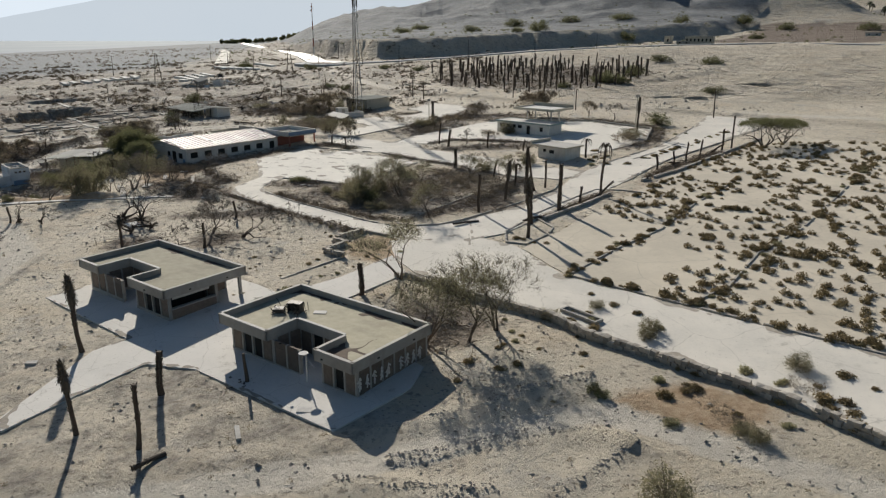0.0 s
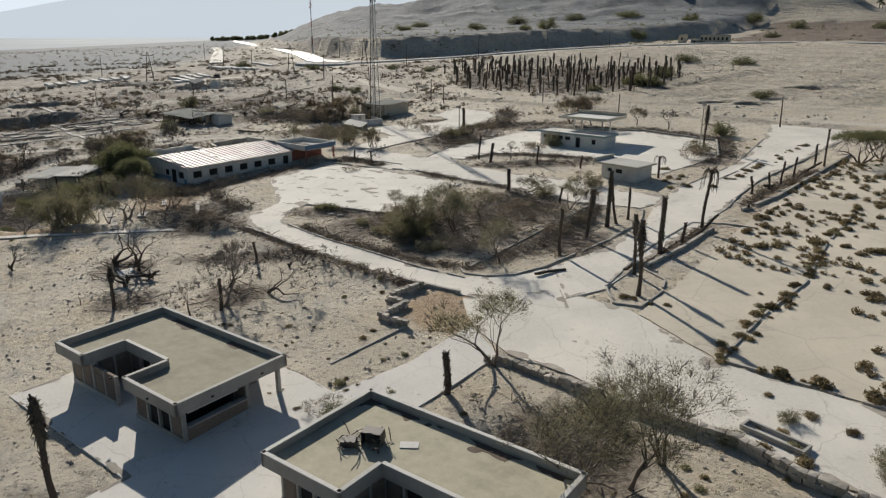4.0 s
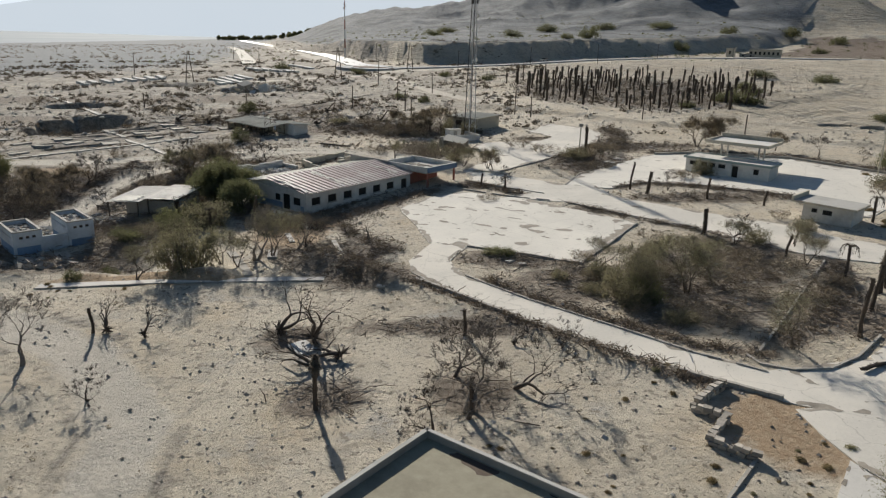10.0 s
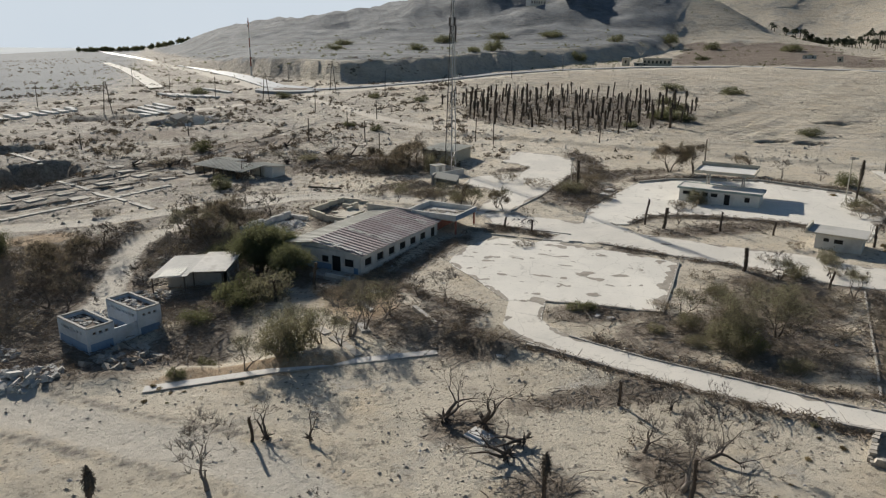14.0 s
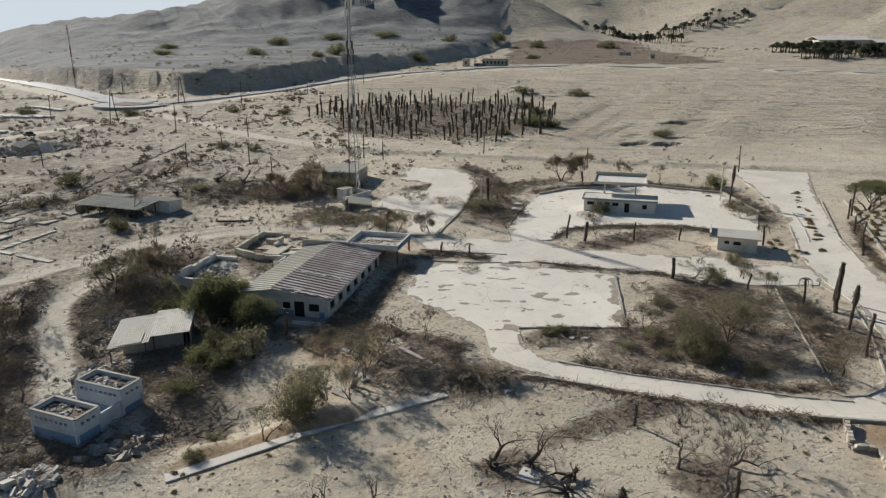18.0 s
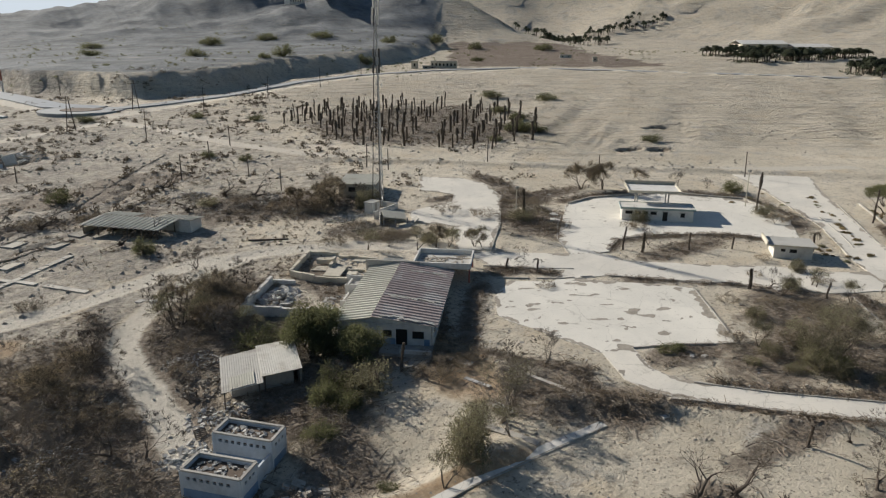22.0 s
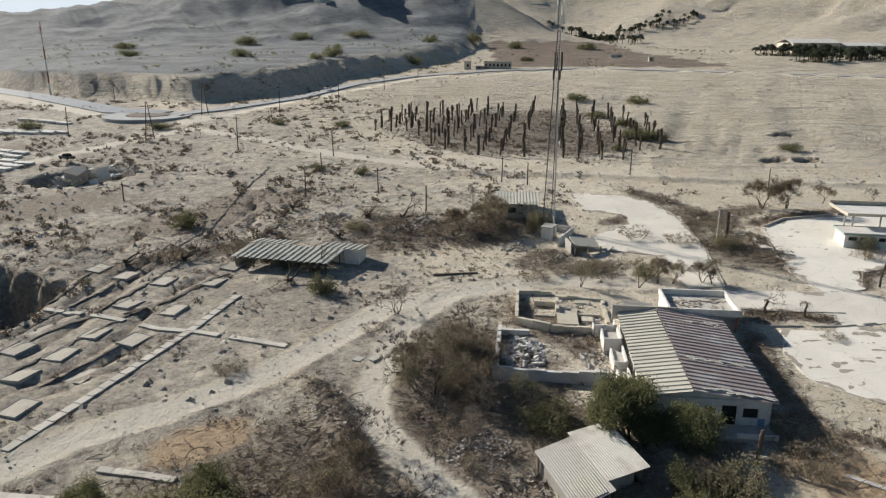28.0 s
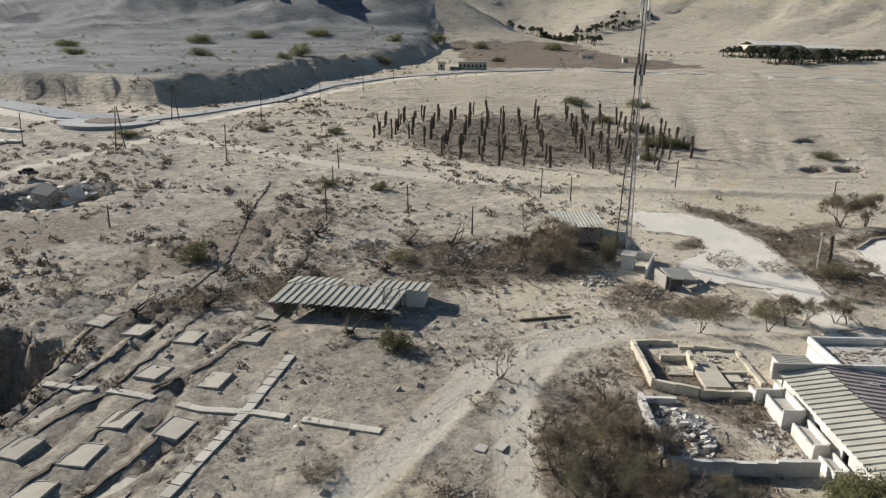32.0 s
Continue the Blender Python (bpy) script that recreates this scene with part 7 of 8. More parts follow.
stones("plain_clods", 9000, 20, 330, 165, 440, 0.42, 24, M_DIRT, "clods and stones turned up on the wide plain", lambda x, y: (fbm((x * 0.83 - y * 0.56) / 50, (y * 0.83 + x * 0.56) / 7, 85, 4) > 0.53) & (x + 0.45 * y > 118))


def sticks(name, label, zones, per_area, seed, material):
    """Dead branches and palm fronds lying about in given zones."""
    g = np.random.RandomState(seed)
    counts = [int(per_area * z[2] * z[3]) for z in zones]
    cx, cy, rx, ry = [np.repeat([z[k] for z in zones], counts) for k in range(4)]
    x, y = cx + g.normal(0, 0.55, len(cx)) * rx, cy + g.normal(0, 0.55, len(cx)) * ry
    ok = np.ones(len(x), bool)
    for _, outline, *_ in PAVED[:7]:
        ok &= ~inside(x, y, outline)
    for line in TRACKS[:3]:
        ok &= near_line(x, y, line) > 2.4
    x, y = x[ok], y[ok]
    n = len(x)
    a, l = g.uniform(0, 6.283, n), g.uniform(0.4, 1.9, n)
    p = np.stack([x, y, terrain(x, y) + g.uniform(0, 0.12, n)], -1)
    q = p + np.stack([np.cos(a) * l, np.sin(a) * l, g.uniform(-0.05, 0.55, n) * np.minimum(l, 1)], -1)
    m = (p + q) / 2 + g.uniform(-0.13, 0.13, (n, 3)) + (0, 0, 0.06)
    r = g.choice([0.01, 0.014, 0.018, 0.02, 0.03, 0.045], n)
    side = np.stack([-np.sin(a), np.cos(a), np.zeros(n)], -1)
    rings = []
    for c, k in ((p, 1.0), (m, 0.9), (q, 0.5)):
        for u, w in ((1, -0.5), (-1, -0.5), (0, 1)):
            rings.append(c + side * (r * k * u)[:, None] + np.array((0, 0, 1.0)) * (r * k * w)[:, None])
    vs = np.stack(rings, 1).reshape(-1, 3)
    geo = Geo()
    geo.v = [tuple(v) for v in vs.tolist()]
    geo.f = [(b + i * 3 + k, b + i * 3 + (k + 1) % 3, b + i * 3 + 3 + (k + 1) % 3, b + i * 3 + 3 + k) for b in range(0, 9 * n, 9) for i in (0, 1) for k in (0, 1, 2)]
    return solid(name, geo, material, label, "sticks", kind="stuff")


NEAR_LITTER = [z for z in LITTER if z[1] < 215 and z[0] > -110]
for line, wide in LITTER_LINES:
    for (ax, ay), (bx, by) in zip(line, line[1:]):
        n = max(1, int(math.hypot(bx - ax, by - ay) / (1.5 * wide)))
        NEAR_LITTER += [(ax + (bx - ax) * (i + 0.5) / n, ay + (by - ay) * (i + 0.5) / n, 1.2 * wide, 1.2 * wide) for i in range(n)]
sticks("dead_branches", "dead branches and fronds lying in the old garden beds", NEAR_LITTER, 9.0, 31, M_STICK)
sticks("pale_sticks", "bleached sticks among the dead litter", NEAR_LITTER, 3.0, 32, M_BARKGREY)
stones("dark_clods", 6000, -160, 0, 160, 330, 0.36, 25, M_DIRT, "dark clods of broken earth on the sunken ground", lambda x, y: (fbm(x / 9, y / 9, 87, 4) > 0.5) & (near_line(x, y, TRACKS[4]) > 4))
stones("pebbles", 6000, -112, 30, 30, 130, 0.13, 26, M_STONE, "pebbles and clods on the open ground", lambda x, y: fbm(x / 5, y / 5, 89, 3) > 0.45)

SPOTS = []
BG = np.random.RandomState(44)
for line, wide in LITTER_LINES:
    for (ax, ay), (bx, by) in zip(line, line[1:]):
        n = int(math.hypot(bx - ax, by - ay) * 4.5)
        t = BG.uniform(0, 1, n)
        SPOTS.append(np.stack([ax + (bx - ax) * t + BG.normal(0, 0.5, n) * wide, ay + (by - ay) * t + BG.normal(0, 0.5, n) * wide], -1))
for cx, cy, rx, ry in LITTER:
    if cy < 205 and cx > -105:
        n = int(rx * ry * (1.9 if cx > -40 and cy > 130 else 0.9 if cx > -60 or cy < 122 else 0.45))
        SPOTS.append(np.stack([cx + BG.normal(0, 0.55, n) * rx, cy + BG.normal(0, 0.55, n) * ry], -1))
SPOTS = np.concatenate(SPOTS)
free = np.ones(len(SPOTS), bool)
for _, outline, *_ in PAVED[:7]:
    free &= ~inside(SPOTS[:, 0], SPOTS[:, 1], outline)
for line in TRACKS[:3]:
    free &= near_line(SPOTS[:, 0], SPOTS[:, 1], line) > 2.2
SPOTS = SPOTS[free]
SPOTS = np.concatenate([SPOTS, terrain(SPOTS[:, 0], SPOTS[:, 1])[:, None]], 1)
many_shrubs("dead_brush", "tangled dead brush heaped along kerbs and in old beds", SPOTS, BG.uniform(0.4, 1.5, len(SPOTS)), M_BRUSH, 34, 45)


# ---- kerbs and low walls ----
kerb([(7.2, 78.6), (11.2, 84.6), (12.9, 79.6), (11.8, 76.9), (9.1, 73.9), (7.0, 74.8), (7.2, 78.6)], label="kerb round a small traffic island")
kerb([(12.2, 83.2), (17.4, 88.2), (22.8, 94.2)], 0.35, 0.35, label="raised kerb of the palm bed")
kerb([(11.0, 85.0), (16.0, 91.0), (21.4, 97.0), (25.0, 96.2), (27.8, 94.0)], label="kerb along the palm bed")
kerb([(29.0, 101.2), (35.9, 106.8), (47.0, 118.4), (58.6, 130.6)], 0.35, 0.35, label="raised kerb of the long palm bed")
kerb([(28.6, 104.6), (38.0, 116.4), (54.6, 132.6)], label="kerb along the long palm bed")
kerb([(11.9, 63.9), (18.4, 71.4), (25.0, 77.8), (32.4, 88.2), (44.0, 102.0)], gaps=0.2, label="broken kerb across the parking lot")
kerb([(20.7, 56.0), (25.8, 59.9), (32.0, 68.4), (40.4, 76.4), (55.3, 94.5)], gaps=0.25, label="broken kerb in the sandy parking lot")
kerb([(12.0, 64.2), (20.2, 56.6), (31.6, 46.4), (40.0, 38.6)], gaps=0.15, label="kerb between the wide road and the parking lot")
kerb([(-26.8, 102.6), (-20.9, 95.9), (-14.8, 90.2), (-9.7, 85.2), (-5.4, 82.0)], label="kerb along the dusty lane")
kerb([(-31.0, 100.9), (-28.0, 98.0), (-19.9, 89.1), (-14.4, 84.3), (-9.8, 80.8), (-6.0, 78.2)], 0.3, 0.3, label="raised kerb along the dusty lane")
kerb([(-14.2, 105.2), (-20.0, 108.6), (-25.6, 111.2)], label="kerb of the concrete lot")
kerb([(-14.2, 105.2), (-9.6, 111.9), (-4.4, 119.8)], label="kerb of the concrete lot")
kerb([(-4.8, 84.9), (-0.6, 90.2), (5.2, 97.8), (11.1, 105.5)], 0.18, 0.16, label="kerb across a ruined garden bed")
kerb([(-5.8, 84.6), (-5.4, 83.2), (-3.4, 82.2), (-0.7, 82.3), (2.2, 84.0), (4.8, 86.4)], 0.2, 0.18, label="rounded kerb at the tip of a garden bed")
kerb([(4.8, 86.4), (10.4, 91.6), (15.8, 98.0), (17.6, 103.4)], label="kerb along the side road")
kerb([(-24.6, 143.6), (-19.0, 138.8), (-13.6, 134.8)], gaps=0.1, label="kerb of a narrow planting strip")
kerb([(-13.4, 131.0), (-18.6, 133.2), (-25.9, 138.4)], gaps=0.1, label="kerb of a narrow planting strip")
kerb([(-11.2, 129.8), (-3.4, 122.0), (2.0, 117.6)], gaps=0.1, label="kerb of a narrow planting strip")
kerb([(-3.0, 138.4), (2.4, 141.4), (10.0, 139.6), (21.0, 132.8), (24.0, 128.2)], label="kerb round the forecourt bed")
kerb([(9.6, 163.2), (17.4, 164.2), (33.2, 158.8), (42.8, 145.8), (38.0, 132.4)], 0.3, 0.4, label="low wall round the forecourt")
kerb([(-9.6, 140.2), (-6.2, 147.4), (-0.5, 153.8), (4.0, 158.0)], label="kerb along the forecourt")
kerb([(2.9, 176.1), (-9.0, 160.2), (-18.6, 149.6)], label="kerb along the mast drive")
kerb([(25.6, 113.4), (38.4, 126.6), (51.8, 146.6)], gaps=0.15, label="kerb along the side road")
kerb([(31.0, 116.0), (37.0, 122.0), (44.0, 130.5)], gaps=0.2, label="kerb of a strip of shrubs")
kerb([(-66.8, 99.3), (-56.0, 100.45), (-39.9, 100.9)], 0.12, 0.09, label="edge of the narrow path", gaps=0.1)
kerb([(-51.6, 110.5), (-48.5, 104.6), (-47.4, 102.2)], 0.9, 0.12, label="row of concrete path slabs", gaps=0.1)
kerb([(-40.5, 112.5), (-38.8, 107.0), (-36.0, 103.5)], 0.5, 0.45, label="broken low concrete channel")


def stone_wall(line, high, label, size=0.42, courses=2):
    """A low dry wall of single stones."""
    root = thing("stone_wall", pose(line[0][0], line[0][1], gz(*line[0])), label, "wall", kind="structure")
    inv = root.matrix_basis.inverted()
    rng = random.Random(int(line[0][0] * 7 + 3))
    kinds = []
    for k in range(6):
        bm = bmesh.new()
        bmesh.ops.create_cube(bm, size=1)
        for v in bm.verts:
            v.co *= rng.uniform(0.78, 1.06)
            v.co += Vector((rng.uniform(-0.1, 0.1), rng.uniform(-0.1, 0.1), rng.uniform(-0.1, 0.1)))
        me = bpy.data.meshes.new("stone")
        bm.to_mesh(me)
        bm.free()
        me.materials.append(M_STONE)
        kinds.append(me)
    for c in range(courses):
        for (ax, ay), (bx, by) in zip(line, line[1:]):
            length = math.hypot(bx - ax, by - ay)
            n = max(1, int(length / size))
            for i in range(n):
                if c == courses - 1 and rng.random() < 0.12:
                    continue
                t = (i + 0.5 + 0.4 * (c % 2)) / n
                x, y = ax + (bx - ax) * t + rng.uniform(-0.05, 0.05), ay + (by - ay) * t + rng.uniform(-0.05, 0.05)
                h = high / courses
                m = pose(x, y, float(plain(x, y)) + h * (c + 0.45), rng.uniform(-6, 6), rng.uniform(-6, 6), math.degrees(math.atan2(by - ay, bx - ax)) + rng.uniform(-8, 8))
                part("stone", kinds[rng.randrange(6)], M_STONE, root, at=inv @ m @ Matrix.Diagonal((size * rng.uniform(0.9, 1.15), 0.45 * rng.uniform(0.8, 1.2), h * rng.uniform(0.95, 1.15), 1)))


stone_wall([(0.0, 61.6), (5.2, 57.0), (9.1, 53.8), (11.2, 50.5), (17.8, 44.3), (22.1, 40.0), (25.4, 35.5), (31.0, 29.0)], 0.75, "low dry stone wall beside the wide road", 0.46, 2)
stone_wall([(-9.2, 80.1), (-12.5, 77.1)], 0.7, "stub of a low stone garden wall", 0.5, 2)
stone_wall([(-12.5, 77.1), (-10.8, 75.7), (-12.8, 73.3), (-10.7, 71.6)], 0.6, "low zigzag stone wall round a clay bed", 0.5, 2)
stone_wall([(-4.9, 65.2), (-3.5, 65.2), (-1.1, 62.7), (0.0, 61.6)], 0.5, "low stone edging by the apron", 0.5, 1)
kerb([(-10.7, 71.6), (-13.6, 68.3), (-16.0, 65.6)], 0.2, 0.1, label="thin concrete garden edge")


def water_trough():
    root = thing("concrete_trough", frame_of((9.9, 55.6), (12.3, 52.6), gz(11, 54)), "shallow broken concrete trough beside the road", "trough")
    for a, b, c, d in ((0, 0, 3.8, 0.15), (0, 0.9, 3.8, 1.05), (0, 0.15, 0.15, 0.9), (3.65, 0.15, 3.8, 0.9)):
        part("side", Geo().box(a, b, -0.2, c, d, 0.35), M_CONC, root)
    part("bottom", Geo().box(0.15, 0.15, -0.15, 3.65, 0.9, 0.05), M_CONC, root)


water_trough()


# ---- open ground with fallen trees ----
def inspection_slab():
    x, y = -39.3, 86.3
    root = thing("concrete_slab", pose(x, y, gz(x, y) + 0.05, 4, -3, 38), "square white concrete slab with a round hole, lying loose", "slab")
    part("slab", Geo().box(-0.75, -0.95, 0, 0.75, 0.95, 0.16), M_WHITE, root)
    # Near-black disc on the uncut slab stands for the shade in a hole.
    part("hole", Geo().tube([(0.3, 0.5, 0.155), (0.3, 0.5, 0.168)], [0.13, 0.13], 12), M_DARK, root)


inspection_slab()


def fallen_tree(x, y, turn, size, seed, label="fallen dead tree with upturned roots and broken limbs"):
    root, _ = tree(seed, "fallen_tree", label, 3, 2, 1.9, 0.24, (2, 3), 0.0, bark=M_BARK, twigs=4, lean=0.5)
    geo, rng = Geo(), random.Random(seed)
    for i in range(26):
        a, e = rng.uniform(0, 6.28), rng.uniform(-0.6, 0.5)
        d = Vector((math.cos(a) * math.cos(e), math.sin(a) * math.cos(e), math.sin(e)))
        geo.tube([(0, 0, 0), tuple(d * 0.5), tuple(d * rng.uniform(0.7, 1.2) + Vector((0, 0, rng.uniform(-0.2, 0.2))))], [0.14, 0.08, 0.02], 4, False)
    part("root_plate", geo, M_BARK, root)
    root.matrix_basis = pose(x, y, gz(x, y) + 0.55 * size, 0, 66, turn) @ Matrix.Diagonal((size, size, size, 1))


for x, y, a, s, k in ((-41.6, 88.8, 20, 0.9, 501), (-38.6, 87.4, -60, 0.9, 502), (-55.6, 89.4, 100, 0.6, 503), (-52.3, 88.6, 40, 0.5, 504), (-36.2, 84.6, 150, 0.8, 505), (-38.0, 83.0, 200, 0.8, 506), (-23.0, 86.6, 30, 0.35, 507), (-66.0, 187.0, 10, 0.9, 508), (-71.0, 185.0, 60, 0.8, 509), (-82, 203, 20, 1.0, 510), (-90, 206, -10, 1.0, 511), (-57, 221, 0, 1.0, 512), (-47, 208, 50, 1.0, 513), (-42, 203, -30, 1.1, 514), (-56.4, 200, 90, 1.0, 515)):
    fallen_tree(x, y, a, s, k)


# ---- camping ground with concrete pads ----
def tent_pad():
    root = thing("tent_pad", Matrix(), "square concrete tent pad with a low rim, cracked loose", "pad", "tent pads")
    part("slab", Geo().box(-1.55, -1.25, -0.25, 1.55, 1.25, 0.10), M_PAD, root)
    for a, b, c, d in ((-1.65, -1.35, 1.65, -1.25), (-1.65, 1.25, 1.65, 1.35), (-1.65, -1.25, -1.55, 1.25), (1.55, -1.25, 1.65, 1.25)):
        part("rim", Geo().box(a, b, -0.25, c, d, 0.16), M_CONC, root)
    return root, 1.0


PADS = [(-106.0, 175.6), (-100.1, 172.4), (-101.6, 178.7), (-97.5, 182.6), (-93.7, 178.0), (-87.6, 184.5), (-92.3, 190.0), (-98.1, 196.3), (-105.9, 183.2), (-80.3, 191.6), (-86.4, 196.0), (-103.0, 188.4), (-106.5, 168.0), (-111.5, 178.0), (-112.0, 171.0), (-90.8, 201.5), (-93.8, 207.0), (-76.0, 196.5), (-118.0, 183.0), (-117.0, 168.0)]
for x, y in PADS:
    STOCK.put("pad", tent_pad, x, y, 1.0, 1.0, 40.5 + RNG.uniform(-4, 4), (RNG.uniform(-4, 4), RNG.uniform(-4, 4)), -0.05)


def slab_path(line, wide, label, gap=()):
    root = thing("concrete_path", pose(line[0][0], line[0][1], gz(*line[0])), label, "path", kind="structure")
    inv = root.matrix_basis.inverted()
    slab = Geo().box(-0.5, -0.5, -0.2, 0.5, 0.5, 0.12).mesh("path_slab", M_PATH)
    k = 0
    for (ax, ay), (bx, by) in zip(line, line[1:]):
        length = math.hypot(bx - ax, by - ay)
        n = max(1, round(length / 1.6))
        for i in range(n):
            k += 1
            if k in gap:
                continue
            t = (i + 0.5) / n
            x, y = ax + (bx - ax) * t, ay + (by - ay) * t
            m = pose(x, y, gz(x, y) + 0.06, RNG.uniform(-1.0, 1.0), RNG.uniform(-1.0, 1.0), math.degrees(math.atan2(by - ay, bx - ax)) + RNG.uniform(-0.8, 0.8))
            part("path_slab", slab, M_PATH, root, at=inv @ m @ Matrix.Diagonal((length / n * 0.98, wide, 1, 1)))


slab_path([(-108.0, 160.2), (-101.3, 165.5), (-87.4, 176.6), (-78.7, 184.7)], 1.0, "straight pale concrete path across the camping ground")
slab_path([(-102.2, 194.2), (-97.1, 189.0), (-94.6, 185.7), (-90.6, 179.6), (-86.7, 176.1), (-82.4, 170.9), (-78.5, 166.0)], 0.9, "pale concrete cross path, broken in places", (5, 10, 11, 19))
slab_path([(-130.0, 172.0), (-118.0, 161.5), (-108.0, 152.6), (-101.5, 147.4)], 0.9, "pale concrete path at the edge of the camping ground", (6, 7, 14))
slab_path([(-150.0, 262.0), (-128.0, 236.0), (-112.0, 216.0)], 1.2, "pale concrete path towards the sunken ground", (4, 5, 11))
slab_path([(-101.0, 152.5), (-97.5, 149.2), (-95.6, 147.2)], 0.8, "short stretch of pale concrete path")


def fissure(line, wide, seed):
    """A crack in the ground: a ragged strip, dark for the shade inside, that narrows to its ends."""
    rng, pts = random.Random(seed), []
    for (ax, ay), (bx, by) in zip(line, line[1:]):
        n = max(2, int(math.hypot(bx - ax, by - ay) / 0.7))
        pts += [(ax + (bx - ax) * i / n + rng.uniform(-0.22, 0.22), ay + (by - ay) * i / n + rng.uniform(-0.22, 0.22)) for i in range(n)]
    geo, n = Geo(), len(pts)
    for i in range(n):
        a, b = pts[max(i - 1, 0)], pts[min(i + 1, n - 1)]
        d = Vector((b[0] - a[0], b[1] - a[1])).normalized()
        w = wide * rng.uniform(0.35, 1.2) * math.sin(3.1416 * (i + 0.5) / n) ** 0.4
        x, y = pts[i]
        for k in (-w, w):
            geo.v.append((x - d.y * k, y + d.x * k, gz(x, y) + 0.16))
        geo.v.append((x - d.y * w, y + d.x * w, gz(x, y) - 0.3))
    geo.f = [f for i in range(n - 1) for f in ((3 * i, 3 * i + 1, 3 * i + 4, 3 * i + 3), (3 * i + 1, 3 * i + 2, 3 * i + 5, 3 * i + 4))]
    solid("ground_fissure", geo, M_FISSURE, "ragged dark strip for a shaded fissure across the sinking camping ground", "fissure", kind="structure")


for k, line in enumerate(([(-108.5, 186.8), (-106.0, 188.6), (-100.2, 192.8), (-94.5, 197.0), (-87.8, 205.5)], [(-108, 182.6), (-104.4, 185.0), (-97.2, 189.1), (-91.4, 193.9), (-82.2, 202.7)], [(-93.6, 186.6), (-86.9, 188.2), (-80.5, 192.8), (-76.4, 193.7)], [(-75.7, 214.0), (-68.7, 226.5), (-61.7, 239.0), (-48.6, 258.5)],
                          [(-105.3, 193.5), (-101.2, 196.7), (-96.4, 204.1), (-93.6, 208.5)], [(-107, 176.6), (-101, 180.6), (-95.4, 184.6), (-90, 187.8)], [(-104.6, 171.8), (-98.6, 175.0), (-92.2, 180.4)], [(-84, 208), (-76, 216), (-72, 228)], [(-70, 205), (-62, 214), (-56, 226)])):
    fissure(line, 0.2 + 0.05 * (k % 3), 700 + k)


def loose_plate(x, y, sx, sy, turn, label="pale broken concrete plate lying on the ground", mat=None, tip=0.0):
    solid("concrete_plate", Geo().box(-sx / 2, -sy / 2, -0.2, sx / 2, sy / 2, 0.12 if mat is None else 0.7), mat or M_TRASH, label, "plate", "loose plates", m=pose(x, y, gz(x, y) + 0.02, tip, 3, turn))


for x, y, sx, sy, a in ((-72.6, 158.4, 1.2, 1.0, 30), (-71.0, 157.4, 1.3, 0.7, 20), (-46.5, 108.8, 1.0, 2.4, 10), (-44.6, 119.6, 1.2, 3.0, 25), (-45.8, 114.6, 0.6, 3.4, 20), (-34.2, 98.8, 0.8, 0.6, 0), (-21.4, 106.0, 0.9, 0.5, 40), (-20.2, 105.2, 0.8, 0.5, 10), (3.4, 159.6, 2.6, 1.6, 50), (1.2, 156.8, 2.6, 1.6, 50), (5.0, 112.8, 1.0, 0.8, 0), (-12.8, 38.6, 0.3, 1.6, 20), (-9.0, 41.0, 1.1, 0.7, 0), (-31.5, 49.0, 0.8, 0.5, 10)):
    loose_plate(x, y, sx, sy, a)
g = np.random.RandomState(3)
for x0, y0, x1, y1, n, rows in ((-157, 295, -134, 319, 8, 2), (-112, 304, -105, 322, 4, 3), (-113, 360, -92, 347, 6, 3), (-97, 378, -86, 360, 4, 2), (-108, 288, -98, 296, 4, 1)):
    for i in range(n):
        for j in range(rows):
            t = (i + 0.5) / n
            x, y = x0 + (x1 - x0) * t + j * 3.2 + g.uniform(-0.6, 0.6), y0 + (y1 - y0) * t - j * 4.6 + g.uniform(-0.6, 0.6)
            loose_plate(x, y, g.uniform(3.0, 4.6), g.uniform(1.8, 2.6), -38 + g.uniform(-6, 6), "white foundation slab on the far plain", M_WHITE)


# ---- collapsed house over a sinkhole ----
def collapsed_house(x, y):
    root = thing("collapsed_house", pose(x, y, gz(x, y) + 3.4, 0, 0, 30), "house sunk and broken into tilted white slabs", "ruin")
    rng = random.Random(6)
    for k in range(44):
        sx, sy = rng.uniform(0.8, 3.6), rng.uniform(0.6, 2.2)
        part("tilted_slab", Geo().box(-sx / 2, -sy / 2, -0.1, sx / 2, sy / 2, 0.1, pose(rng.uniform(-10, 10), rng.uniform(-4.5, 4.5), rng.uniform(-0.5, 1.8), rng.uniform(-40, 40), rng.uniform(-35, 35), rng.uniform(0, 180))), M_WHITE if k % 3 else M_CONC, root)
    part("leaning_room", Geo().box(-2, -1.6, -1.5, 2, 1.6, 1.4, pose(-3.5, 0.5, 1.4, 14, -12, 20)), M_CONC, root)
    part("leaning_room", Geo().box(-1.4, -1.4, -1.5, 1.4, 1.4, 1.2, pose(2.5, -0.8, 0.9, -16, 18, 50)), M_WHITE, root)


